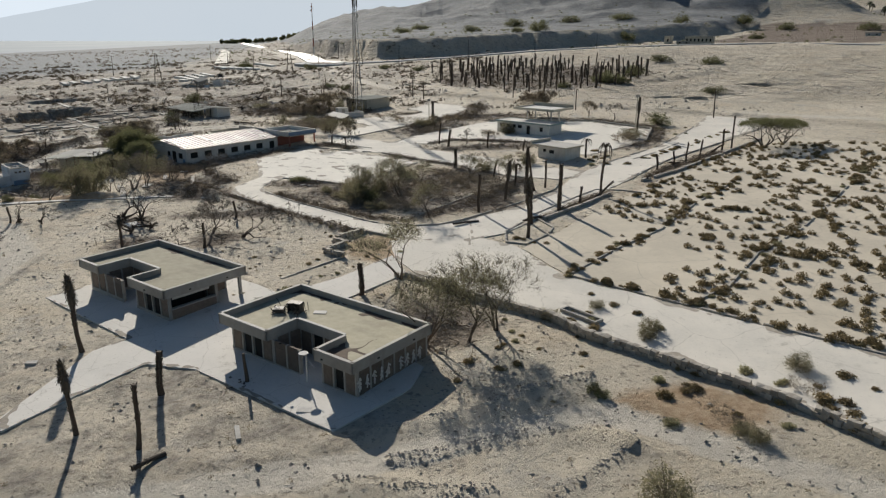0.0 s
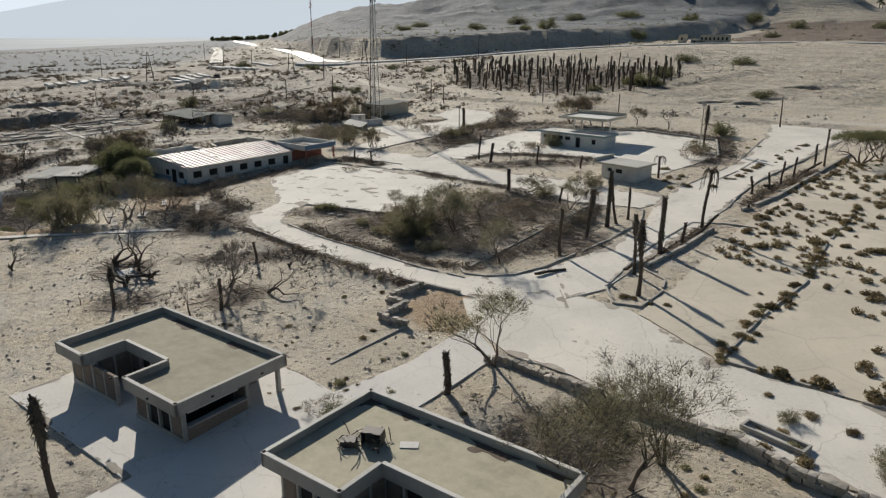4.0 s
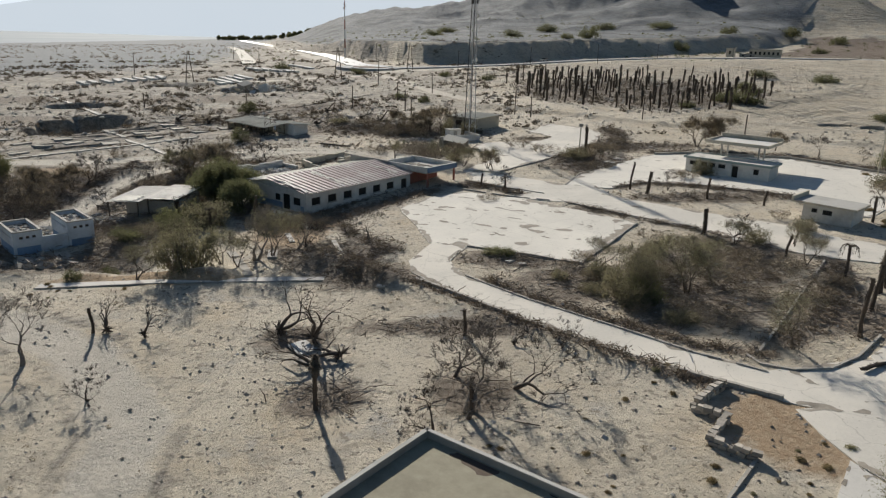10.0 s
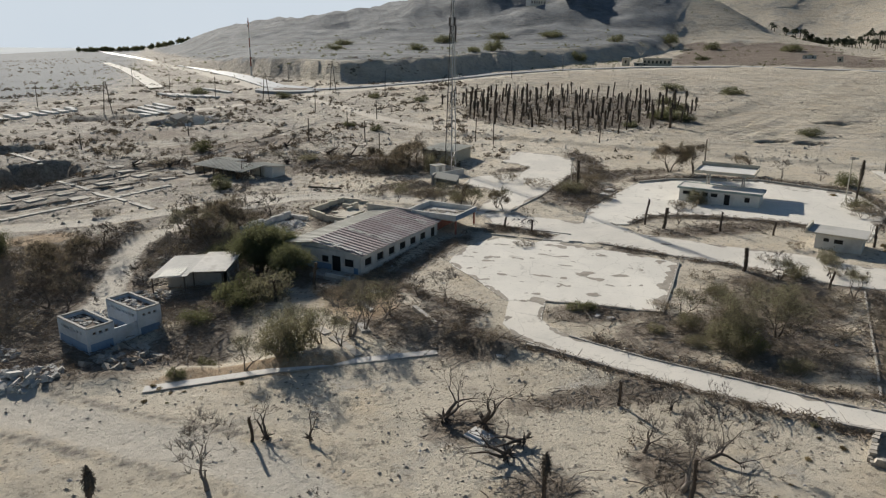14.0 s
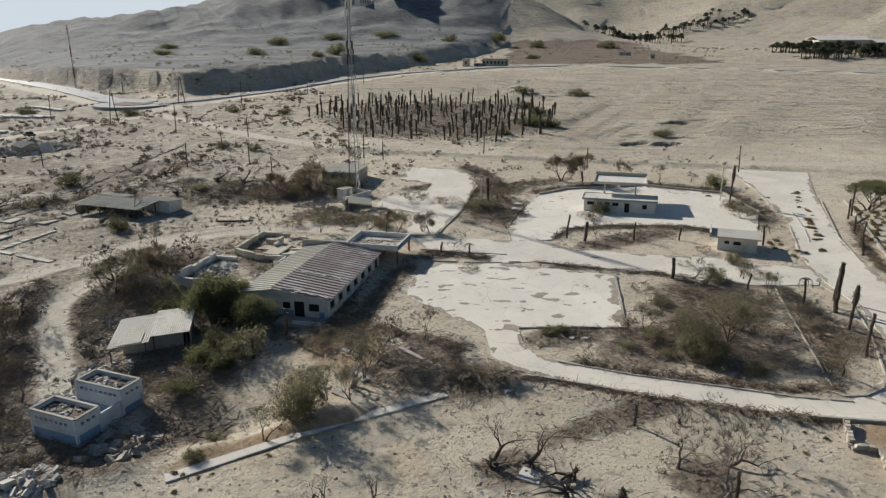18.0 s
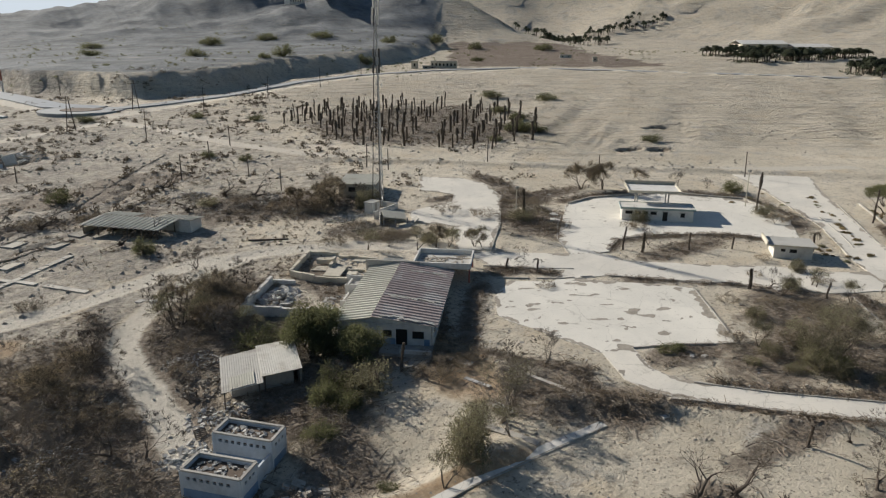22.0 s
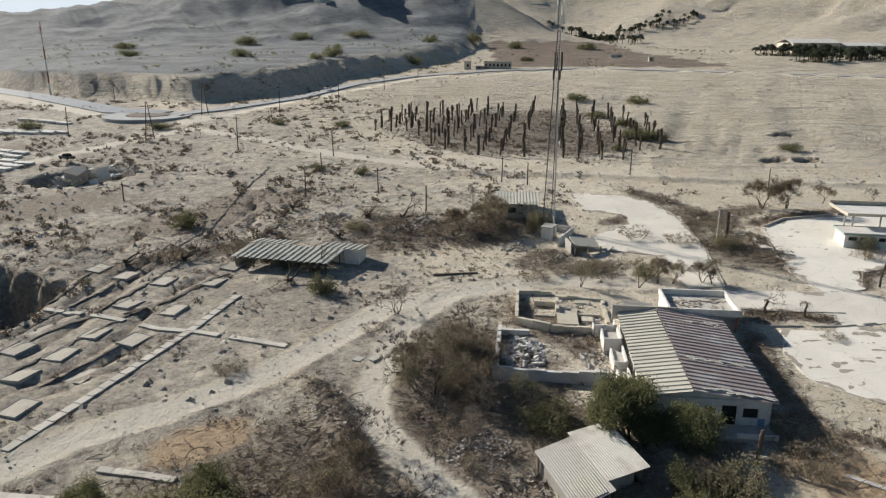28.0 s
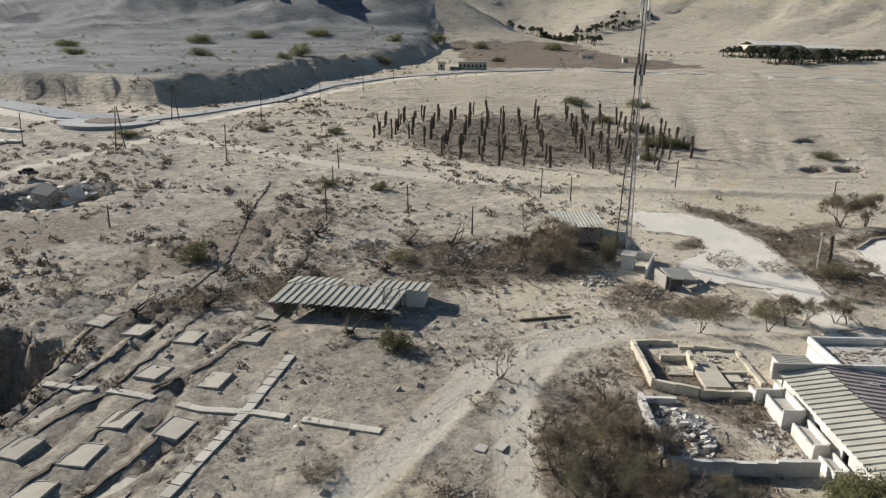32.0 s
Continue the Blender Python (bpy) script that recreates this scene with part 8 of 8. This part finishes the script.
collapsed_house(-87, 271)
for x, y, n, s, hh, k in ((-71.6, 123.2, 170, 0.2, 0.4, 41), (-70.9, 129.6, 190, 0.2, 0.6, 42), (-84, 110, 180, 0.3, 0.5, 43), (-81.2, 131.4, 150, 0.2, 0.4, 44), (-71.0, 136.2, 150, 0.18, 0.5, 53), (-87.0, 124.2, 90, 0.2, 0.4, 55), (-78, 104, 90, 0.45, 0.5, 45), (-70, 106.5, 60, 0.5, 0.5, 46), (-52, 212, 90, 0.4, 0.5, 47), (-40, 201, 80, 0.4, 0.4, 48), (-75, 118.0, 130, 0.22, 0.3, 49)):
    rubble("rubble_heap", pose(x, y, gz(x, y)), 3.4, 2.6, n, s, M_TRASH if k % 2 else M_STONE, "heap of pale rubble, broken blocks and scrap", k, hh)
for x, y, a, t in ((-72.9, 127.4, 30, 25), (-81.0, 131.0, 80, 20), (-73.8, 120.6, 10, 35), (-72.0, 132.0, 60, 15)):
    pal = thing("wooden_pallet", pose(x, y, gz(x, y) + 0.25, t, 10, a), "grey wooden pallet thrown on the rubble", "pallet", "pallets")
    for k in range(6):
        part("board", Geo().box(-0.6, -0.5 + k * 0.19, 0.09, 0.6, -0.37 + k * 0.19, 0.12), M_WOOD, pal)
    for k in range(3):
        part("runner", Geo().box(-0.6 + k * 0.55, -0.5, 0, -0.5 + k * 0.55, 0.58, 0.088), M_WOOD, pal)


rubble("rubble_bank", pose(-79, 152, gz(-79, 152)), 2.2, 4.0, 60, 0.2, M_DIRT, "bank of dark rubble and roots between two tracks", 51, 0.3)
rubble("rubble_bank", pose(-80.5, 146, gz(-80.5, 146)), 2.2, 5.0, 50, 0.2, M_DIRT, "bank of dark rubble and roots beside a track", 52, 0.3)


# ---- dirt on the paving ----
def lot_dirt(outline, seed, bar):
    def f(x, y):
        u, v = x * 0.86 - y * 0.5, x * 0.5 + y * 0.86
        n = fbm(u / 2.2, v / 0.9, seed, 5, 0.62) - bar + 0.28 * (fbm(u / 9, v / 6, seed + 9, 3) - 0.5)
        return np.where(inside(x, y, outline), n, -0.2)
    return f


def edge_dirt(outline, seed, wide, bar=0.43):
    ring = outline + outline[:1]

    def f(x, y):
        n = fbm(x / 2.2, y / 2.2, seed, 5, 0.6) - bar - 0.34 * near_line(x, y, ring) / wide
        return np.where(inside(x, y, outline), n, -0.2)
    return f


for (name, outline, _, lift, _), wide, bar in zip(PAVED, (1.0, 1.5, 1.6, 1.7, 1.3, 1.1, 1.2, 0.0, 0.5), (0.80, 0.672, 0.80, 0.77, 0.79, 0.82, 0.83, 0.0, 0.82)):
    if not wide:
        continue
    xs, ys = [p[0] for p in outline], [p[1] for p in outline]
    box = (min(xs), min(ys), max(xs), max(ys))
    blotch("drifted_dirt", box, edge_dirt(outline, int(wide * 70), wide), 0.3, lambda x, y, k=lift: plain(x, y) + k + 0.012, M_DIRT, "grey dirt and litter drifted over the paving edge", "dirt")
    blotch("dirt_patches", box, lot_dirt(outline, int(wide * 90), bar), 0.3, lambda x, y, k=lift: plain(x, y) + k + 0.017, M_DIRT, "irregular patches of grey dirt on pale paving", "dirt")


# ---- poles ----
def pole(x, y, h, label="weathered wooden power pole with a crossarm", arm=True):
    root = thing("power_pole", pose(x, y, gz(x, y), RNG.uniform(-1.5, 1.5), RNG.uniform(-1.5, 1.5), RNG.uniform(0, 180)), label, "pole", "power poles")
    part("post", Geo().tube([(0, 0, -0.4), (0, 0, h)], [0.15, 0.10], 8), M_WOOD, root)
    if arm:
        part("crossarm", Geo().box(-0.9, -0.06, h - 0.6, 0.9, 0.06, h - 0.48), M_WOOD, root)
        for k in (-0.8, 0, 0.8):
            part("insulator", Geo().tube([(k, 0, h - 0.48), (k, 0, h - 0.3)], [0.05, 0.04], 6), M_CONC, root)


for x, y, h, arm in ((-48.6, 284.2, 9, True), (-51.2, 228.1, 6, False), (-36.9, 222.8, 5.5, True), (-34.8, 206.4, 5, False), (-9.1, 216.1, 6, True), (-5.7, 211.1, 5, False), (20, 205, 6, False), (-30, 262, 6, True), (-86, 330, 9, True), (-110, 372, 9, True), (-20, 330, 9, True), (12, 352, 9, True), (48, 382, 9, True),
                     (-60, 420, 9, True), (-150, 330, 9, True), (-140, 440, 9, True), (33.0, 178.0, 5, False), (60, 158, 6, False), (-108, 232, 4, False), (-84, 246, 4, False), (-40, 246, 5, False), (88, 420, 8, True)):
    pole(x, y, h, "weathered wooden power pole with a crossarm" if arm else "bare leaning wooden post", arm)


def frame_pole(x, y):
    root = thing("pylon", pose(x, y, gz(x, y), 0, 0, 20), "two-legged timber power pylon", "pylon", "pylons")
    part("leg", Geo().tube([(-1.4, 0, -0.4), (-0.2, 0, 11)], [0.17, 0.12], 8), M_WOOD, root)
    part("leg", Geo().tube([(1.4, 0, -0.4), (0.2, 0, 11)], [0.17, 0.12], 8), M_WOOD, root)
    part("brace", Geo().box(-1.0, -0.06, 4.0, 1.0, 0.06, 4.15), M_WOOD, root)
    part("crossarm", Geo().box(-2.2, -0.08, 9.6, 2.2, 0.08, 9.8), M_WOOD, root)


frame_pole(-66.0, 313.2)
frame_pole(-40.0, 352.0)
frame_pole(-118.0, 300.0)
for x, y, h in ((38.6, 142.4, 7.0), (-3.2, 163.0, 5.2)):
    lamp_post = thing("lamp_post", pose(x, y, gz(x, y)), "old lamp post with a broken box head", "lamp post", "lamp posts")
    part("post", Geo().tube([(0, 0, -0.3), (0, 0, h)], [0.12, 0.09], 8), M_CREAM, lamp_post)
    part("lamp_head", Geo().box(-0.35, -0.2, h, 0.35, 0.2, h + 0.5), M_CONC, lamp_post)
gate_pipe = thing("broken_pipe_stand", K2.matrix_basis @ pose(9.6, 0.2, 0), "white pipe stand with a bowl beside the court", "pipe")
part("pipe", Geo().tube([(0, 0, 0), (0, 0, 2.1)], [0.05, 0.05], 6), M_WHITE, gate_pipe)
part("bowl", Geo().tube([(-0.25, 0, 2.1), (-0.25, 0, 2.25)], [0.12, 0.36], 10), M_WHITE, gate_pipe)
part("rail", Geo().tube([(0, 0, 1.9), (1.1, -0.3, 1.7)], [0.03, 0.03], 5), M_STEEL, gate_pipe)
post = thing("broken_post", K2.matrix_basis @ pose(6.0, -2.2, 0, 4, 0, 0), "burnt wooden post stump on the apron", "post")
part("post", Geo().tube([(0, 0, -0.2), (0, 0, 2.2)], [0.16, 0.10], 8), M_BARK, post)
rubble("burnt_litter", K2.matrix_basis @ pose(5.8, -2.6, -0.3), 1.6, 0.9, 40, 0.14, M_BARK, "burnt litter scattered on the apron", 61, 0.1)

# ---- palm grove ----
GROVE = [(-5.5, 292.0), (-3.0, 262.0), (0.0, 241.5), (15.0, 229.5), (28.0, 214.5), (52.0, 221.0), (80.0, 262.0), (68.0, 286.0), (44.0, 307.0), (20.0, 313.0)]
ga, gb = Vector((0.75, -0.66)), Vector((0.66, 0.75))
k = 0
for i in range(-16, 14):
    for j in range(-4, 18):
        q = Vector((15.1, 231.6)) + ga * (i * 5.2) + gb * (j * 5.8)
        x, y = q.x + RNG.uniform(-0.7, 0.7), q.y + RNG.uniform(-0.7, 0.7)
        if not bool(inside(np.array(x), np.array(y), GROVE)) or i == 0 or RNG.random() < 0.12:
            continue
        k += 1
        v = ((1, 0, 3)[k % 3], k % 3)
        ob = STOCK.put(("palm", v), lambda v=v: palm(10 + v[0] * 7 + v[1], v[0]), x, y, RNG.uniform(3.4, 5.6), RNG.uniform(0.95, 1.35), RNG.uniform(0, 360), (RNG.uniform(-5, 5), RNG.uniform(-5, 5)))
        tagged(ob, "blackened dead date palm standing in the old grove", group="palm grove")
for x, y, h, w in ((54, 232, 3.4, 2.2), (51, 235, 2.6, 1.8), (57, 229, 2.2, 1.6), (38, 226, 1.6, 1.4), (66, 252, 2.4, 2.0)):
    STOCK.put(("scrub", 2), scrub(2), x, y, h, w, RNG.uniform(0, 360))


spots, g = scatter(3000, -8, 84, 212, 316, 91, False, lambda x, y: inside(x, y, GROVE))
many_shrubs("grove_brush", "dark brush and fallen fronds under the dead grove", spots, g.uniform(0.6, 2.0, len(spots)), M_BRUSH, 26, 92)


# ---- far plain: highway, bank, houses, groves ----
def ribbon(name, line, wide, material, label, lift=0.0):
    pts = []
    for (ax, ay), (bx, by) in zip(line, line[1:]):
        n = max(1, int(math.hypot(bx - ax, by - ay) / 6))
        pts += [(ax + (bx - ax) * i / n, ay + (by - ay) * i / n) for i in range(n)]
    pts.append(line[-1])
    geo, vs = Geo(), []
    for i, (x, y) in enumerate(pts):
        a, b = pts[max(i - 2, 0)], pts[min(i + 2, len(pts) - 1)]
        d = Vector((b[0] - a[0], b[1] - a[1])).normalized()
        for s in (-0.5, 0.5):
            px, py = x - d.y * wide * s, y + d.x * wide * s
            vs.append((px, py, float(plain(px, py)) + lift + 0.5))
    top = len(vs)
    vs += [(a, b, c - 2.2) for a, b, c in vs]
    n = len(pts)
    geo.add(vs, [(2 * i, 2 * i + 1, 2 * i + 3, 2 * i + 2) for i in range(n - 1)] + [(2 * i, 2 * i + 2, top + 2 * i + 2, top + 2 * i) for i in range(n - 1)] + [(2 * i + 1, top + 2 * i + 1, top + 2 * i + 3, 2 * i + 3) for i in range(n - 1)])
    return solid(name, geo, material, label, "road", kind="structure")


ribbon("highway", [(-52, 362), (-66, 380), (-85, 450), (-155, 690), (-262, 1040), (-400, 1500), (-560, 2050)], 10, M_HIGHWAY, "bright highway running off across the plain")
ribbon("valley_road", [(-50, 356), (-30, 360), (4, 374), (46, 408), (86, 424), (140, 424), (186, 404), (236, 330), (300, 250)], 6, M_ASPHALT, "pale valley road below the gravel bank")
ribbon("old_road", [(-119, 391), (-150, 500), (-190, 640), (-250, 830)], 7, M_ROAD, "straight old road on the plain")


def ring(cx, cy, r0, r1, z, high, name, material, label):
    n = 40
    geo = Geo()
    vs = [(cx + r * math.cos(6.2832 * i / n), cy + r * math.sin(6.2832 * i / n), z + h) for i in range(n) for r, h in ((r0, high), (r1, high), (r1, -1.5), (r0, -1.5))]
    geo.add(vs, [(4 * i + k, 4 * ((i + 1) % n) + k, 4 * ((i + 1) % n) + (k + 1) % 4, 4 * i + (k + 1) % 4) for i in range(n) for k in range(4)])
    return solid(name, geo, material, label, "road", kind="structure")


zr = float(plain(-58, 359))
ring(-58, 359, 7.5, 15, zr, 0.55, "roundabout_lane", M_ASPHALT, "pale lane of a roundabout")
ring(-58, 359, 0.5, 7.4, zr, 0.7, "roundabout_island", M_SILT, "dark planted roundabout island")


CABIN = Geo()
CABIN.add([(-1.2, -0.75, 0.852), (1.0, -0.75, 0.852), (1.0, 0.75, 0.852), (-1.2, 0.75, 0.852), (-0.8, -0.65, 1.45), (0.5, -0.65, 1.45), (0.5, 0.65, 1.45), (-0.8, 0.65, 1.45)], [(4, 5, 6, 7), (0, 1, 5, 4), (1, 2, 6, 5), (2, 3, 7, 6), (3, 0, 4, 7)])


def car(x, y, turn, material, label):
    root = thing("car", pose(x, y, float(plain(x, y)) + 0.9, 0, 0, turn), label, "car", "cars on the valley road")
    part("body", Geo().prism([(-2.1, -0.85), (2.1, -0.85), (2.1, 0.85), (-2.1, 0.85)], 0.3, 0.85), material, root)
    part("cabin", CABIN, M_DARK, root)
    for px in (-1.3, 1.3):
        for py in (-0.85, 0.85):
            part("wheel", Geo().tube([(px, py - 0.1, 0.32), (px, py + 0.1, 0.32)], [0.32, 0.32], 10), M_DARK, root)


car(24.0, 391.0, 40, M_WHITE, "white car parked on the valley road")
car(-90.0, 292.0, 120, M_DKSTEEL, "dark pickup standing on the plain")


def block_house(x, y, L, D, h, turn, material, label, windows=3, roof=None, category="building"):
    root = thing("far_building", pose(x, y, gz(x, y) - 0.5, 0, 0, turn), label, category)
    part("wall", Geo().box(-L / 2, -D / 2, 0, L / 2, D / 2, h), material, root)
    part("roof", Geo().box(-L / 2 - 0.3, -D / 2 - 0.3, h + 0.003, L / 2 + 0.3, D / 2 + 0.3, h + 0.3), roof or M_CONC, root)
    for k in range(windows):
        px = -L / 2 + L * (k + 0.5) / windows
        part("window", Geo().box(px - 0.5, -D / 2 - 0.03, h * 0.4, px + 0.5, -D / 2 - 0.003, h * 0.75), M_DARK, root)


block_house(153, 438, 16, 5, 4.5, -35, M_CREAM, "long beige pumping station below the bank", 7)
block_house(137, 446, 4, 4, 5.0, -35, M_CREAM, "small beige tower hut below the bank", 1)
block_house(145, 442, 8, 3, 2.0, -35, M_CONC, "low concrete annex below the bank", 2)
def packing_hall(x, y, L, D, h, turn, label):
    """A wide shed with a low gabled sheet roof, open bays along its front."""
    root = thing("packing_hall", pose(x, y, gz(x, y) - 0.5, 0, 0, turn), label, "hall")
    part("wall", open_wall(Geo(), pose(-L / 2, -D / 2, 0), L, h, 0.4, [(L * (k + 0.15) / 7, L * (k + 0.85) / 7, 0, h * 0.7) for k in range(7)]), M_CREAM, root)
    part("wall", Geo().box(-L / 2, D / 2 - 0.4, 0, L / 2, D / 2, h), M_CREAM, root)
    for x0, x1 in ((-L / 2, -L / 2 + 0.4), (L / 2 - 0.4, L / 2)):
        part("gable", Geo().prism([(x0, -D / 2 + 0.21), (x1, -D / 2 + 0.21), (x1, D / 2 - 0.41), (x0, D / 2 - 0.41)], 0, h), M_CREAM, root)
    for sy in (-1, 1):
        geo = Geo()
        geo.add([(-L / 2 - 1, sy * (D / 2 + 1), h + 0.02), (L / 2 + 1, sy * (D / 2 + 1), h + 0.02), (L / 2 + 1, 0, h + 0.22 * D / 2), (-L / 2 - 1, 0, h + 0.22 * D / 2),
                 (-L / 2 - 1, sy * (D / 2 + 1), h + 0.3), (L / 2 + 1, sy * (D / 2 + 1), h + 0.3), (L / 2 + 1, 0, h + 0.28 + 0.22 * D / 2), (-L / 2 - 1, 0, h + 0.28 + 0.22 * D / 2)],
                [(3, 2, 1, 0), (4, 5, 6, 7), (0, 1, 5, 4), (1, 2, 6, 5), (2, 3, 7, 6), (3, 0, 4, 7)])
        part("roof", geo, M_WHITE, root, "white sheet roof slope")


packing_hall(446, 426, 36, 26, 7, -32, "pale gabled packing hall among date palms")
packing_hall(478, 404, 30, 22, 5.5, -32, "lower pale gabled packing hall")
block_house(205, 730, 30, 9, 7, 20, M_CREAM, "cream building on the hill terrace", 9)
block_house(175, 745, 18, 8, 6, 20, M_WHITE, "white building on the hill terrace", 6)
block_house(264, 452, 8, 3, 2.2, -38, M_WHITE, "low white shed at the field edge", 2)
block_house(252, 410, 3, 3, 3.2, -38, M_CREAM, "small cream hut in the field", 1)


def date_palm(seed):
    rng = random.Random(seed)
    root = thing("date_palm", Matrix(), "green date palm in a plantation", "palm", "date palms")
    part("trunk", Geo().tube([(0, 0, -0.3), (0.05, 0, 2.0), (0, 0.1, 4.4)], [0.3, 0.25, 0.25], 6), M_PALM, root)
    geo = Geo()
    for i in range(44):
        a, e = rng.uniform(0, 6.28), rng.uniform(-0.5, 1.2)
        d = Vector((math.cos(a), math.sin(a), 0))
        w = Vector((-d.y, d.x, 0)) * 0.45
        p = Vector((0, 0.1, 4.4))
        arc = [p, p + d * 1.7 * math.cos(e) + Vector((0, 0, 1.3 * math.sin(e))), p + d * 3.4 * max(math.cos(e), 0.45) + Vector((0, 0, 1.9 * math.sin(e) - 1.1))]
        geo.add([tuple(arc[0]), tuple(arc[1] - w), tuple(arc[2]), tuple(arc[1] + w)], [(0, 1, 2, 3)])
    part("crown", geo, M_FARLEAF, root)
    return root, 6.4


g = np.random.RandomState(12)
for cx, cy, rx, ry, n, h in ((388, 402, 34, 12, 62, 8), (352, 352, 34, 12, 58, 7.5), (418, 352, 34, 14, 58, 7.5), (330, 268, 26, 16, 46, 7.5), (430, 640, 60, 22, 70, 10), (560, 690, 60, 18, 50, 9)):
    for _ in range(n):
        x, y = cx + g.uniform(-1, 1) * rx, cy + g.uniform(-1, 1) * ry
        v = int(g.randint(0, 3))
        STOCK.put(("date", v), lambda v=v: date_palm(v), x, y, h * g.uniform(0.75, 1.15), g.uniform(0.9, 1.2), g.uniform(0, 360))
for x, y, h, w in ((60, 466, 6, 4.0), (46, 455, 3, 2.5), (120, 480, 5, 4), (20, 500, 4, 4), (-30, 560, 4, 4), (180, 560, 5, 4), (240, 590, 6, 5), (260, 560, 5, 4), (300, 520, 5, 5), (200, 470, 3, 3), (110, 640, 5, 6), (60, 620, 5, 6), (-20, 640, 4, 5), (150, 620, 5, 6), (90, 300, 2.4, 3), (104, 282, 2.4, 3), (72, 270, 2, 2.5), (-95, 350, 3, 2.5), (-60, 330, 2.2, 2), (-10, 300, 2, 1.6), (75, 200, 1.8, 1.8)):
    STOCK.put(("scrub", 2 + 3 * int(g.randint(0, 2))), scrub(2), x, y, h, w, g.uniform(0, 360))


def far_range():
    """Hazy mountains and pale low sky beyond the sea, as glowing sheets far behind the rest."""
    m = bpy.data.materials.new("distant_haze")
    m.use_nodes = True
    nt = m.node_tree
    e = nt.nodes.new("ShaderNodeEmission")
    # Haze is put into the colour of these glowing backdrop sheets.
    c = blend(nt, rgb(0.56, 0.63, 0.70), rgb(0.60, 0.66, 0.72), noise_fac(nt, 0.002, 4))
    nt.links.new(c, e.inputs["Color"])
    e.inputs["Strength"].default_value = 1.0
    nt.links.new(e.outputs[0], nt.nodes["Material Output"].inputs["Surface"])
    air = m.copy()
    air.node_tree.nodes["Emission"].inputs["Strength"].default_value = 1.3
    r = 4500.0
    ends = [(r * math.sin(radians(a)), r * math.cos(radians(a))) for a in range(-80, 31, 5)]
    pale = Geo()
    pale.add([(x, y, z) for x, y in ends for z in (-60.0, 330.0)], [(2 * i, 2 * i + 2, 2 * i + 3, 2 * i + 1) for i in range(len(ends) - 1)])
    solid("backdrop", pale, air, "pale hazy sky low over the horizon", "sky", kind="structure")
    geo, n = Geo(), 120
    vs = []
    for i in range(n + 1):
        az = radians(-75 + 100 * i / n)
        deg = math.degrees(az)
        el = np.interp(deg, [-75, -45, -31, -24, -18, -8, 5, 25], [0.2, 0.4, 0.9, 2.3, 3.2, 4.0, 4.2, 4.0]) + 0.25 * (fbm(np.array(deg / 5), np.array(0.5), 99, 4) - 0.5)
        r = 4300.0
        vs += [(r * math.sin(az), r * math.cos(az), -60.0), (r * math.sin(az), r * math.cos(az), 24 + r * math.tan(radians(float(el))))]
    geo.add(vs, [(2 * i, 2 * i + 2, 2 * i + 3, 2 * i + 1) for i in range(n)])
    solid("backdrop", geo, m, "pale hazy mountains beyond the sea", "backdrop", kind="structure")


far_range()


# ---- the sea and the far line of trees ----
# Matt pale tone carries the haze over the water in its colour.
M_SEA = surface("calm_sea", (0.27, 0.31, 0.34), (0.32, 0.36, 0.39), (0.36, 0.39, 0.41), 0.004, 0.001, rough=0.9, bump=0, vary=0)
solid("sea", Geo().box(-5000, -800, -24, -560, 3250, -13.5), M_SEA, "calm pale sea at the foot of the plain", "sea", kind="structure")
spots, g = scatter(260, -1, 1, 0, 1, 77, False)
t = spots[:, 1]
line_x, line_y = -620 + 330 * t + 10 * spots[:, 0], 2050 - 350 * t
for cx, cy, tall in zip(line_x[:90], line_y[:90], g.uniform(0.6, 1.0, 90)):
    STOCK.put(("green", int(cx) % 3), green(0), float(cx), float(cy), 14 * float(tall), 2.4, float(cx) % 360)


def relay_mast(x, y, h):
    root = thing("relay_mast", pose(x, y, gz(x, y)), "slender red and white relay mast beside the highway", "mast")
    for k in range(6):
        part("mast_section", Geo().tube([(0, 0, h * k / 6 - (0.5 if k == 0 else 0)), (0, 0, h * (k + 0.98) / 6)], [0.42 - 0.04 * k, 0.39 - 0.04 * k], 6), M_RED if k % 2 else M_WHITE, root)
    for z, a in ((0.93, 20), (0.86, 150), (0.90, 260)):
        part("dish", Geo().tube([(0, 0.5, h * z), (0, 0.75, h * z)], [0.15, 0.55], 10), M_WHITE, root, at=pose(0, 0, 0, 0, 0, a))


relay_mast(-81, 459, 31)

spots, g = scatter(2400, 290, 500, 240, 430, 93, False, lambda x, y: np.minimum.reduce([np.hypot((x - 388) / 38, (y - 402) / 15), np.hypot((x - 352) / 38, (y - 352) / 15), np.hypot((x - 418) / 38, (y - 352) / 17), np.hypot((x - 330) / 30, (y - 268) / 19)]) < 1)
many_shrubs("plantation_undergrowth", "dark green undergrowth between the date palms", spots, g.uniform(1.2, 3.6, len(spots)), M_FARLEAF, 24, 94, 0.09)
for cx, cy, k in ((-38.6, 189.4, 71), (-33.0, 179.4, 72), (-31.4, 171.6, 73), (-44.0, 198.6, 74)):
    rubble("rubble_heap", pose(cx, cy, gz(cx, cy)), 3.6, 2.4, 120, 0.26, M_DIRT if k % 2 else M_STONE, "heap of brown earth, roots and broken blocks", k, 0.6)
beam = thing("timber_beam", frame_of((-51.7, 176.0), (-45.5, 173.2), gz(-48.6, 174.6) + 0.1), "long dark timber beam lying beside the track", "beam")
part("beam", Geo().box(0, -0.14, -0.12, 6.8, 0.14, 0.16), M_WOOD, beam)
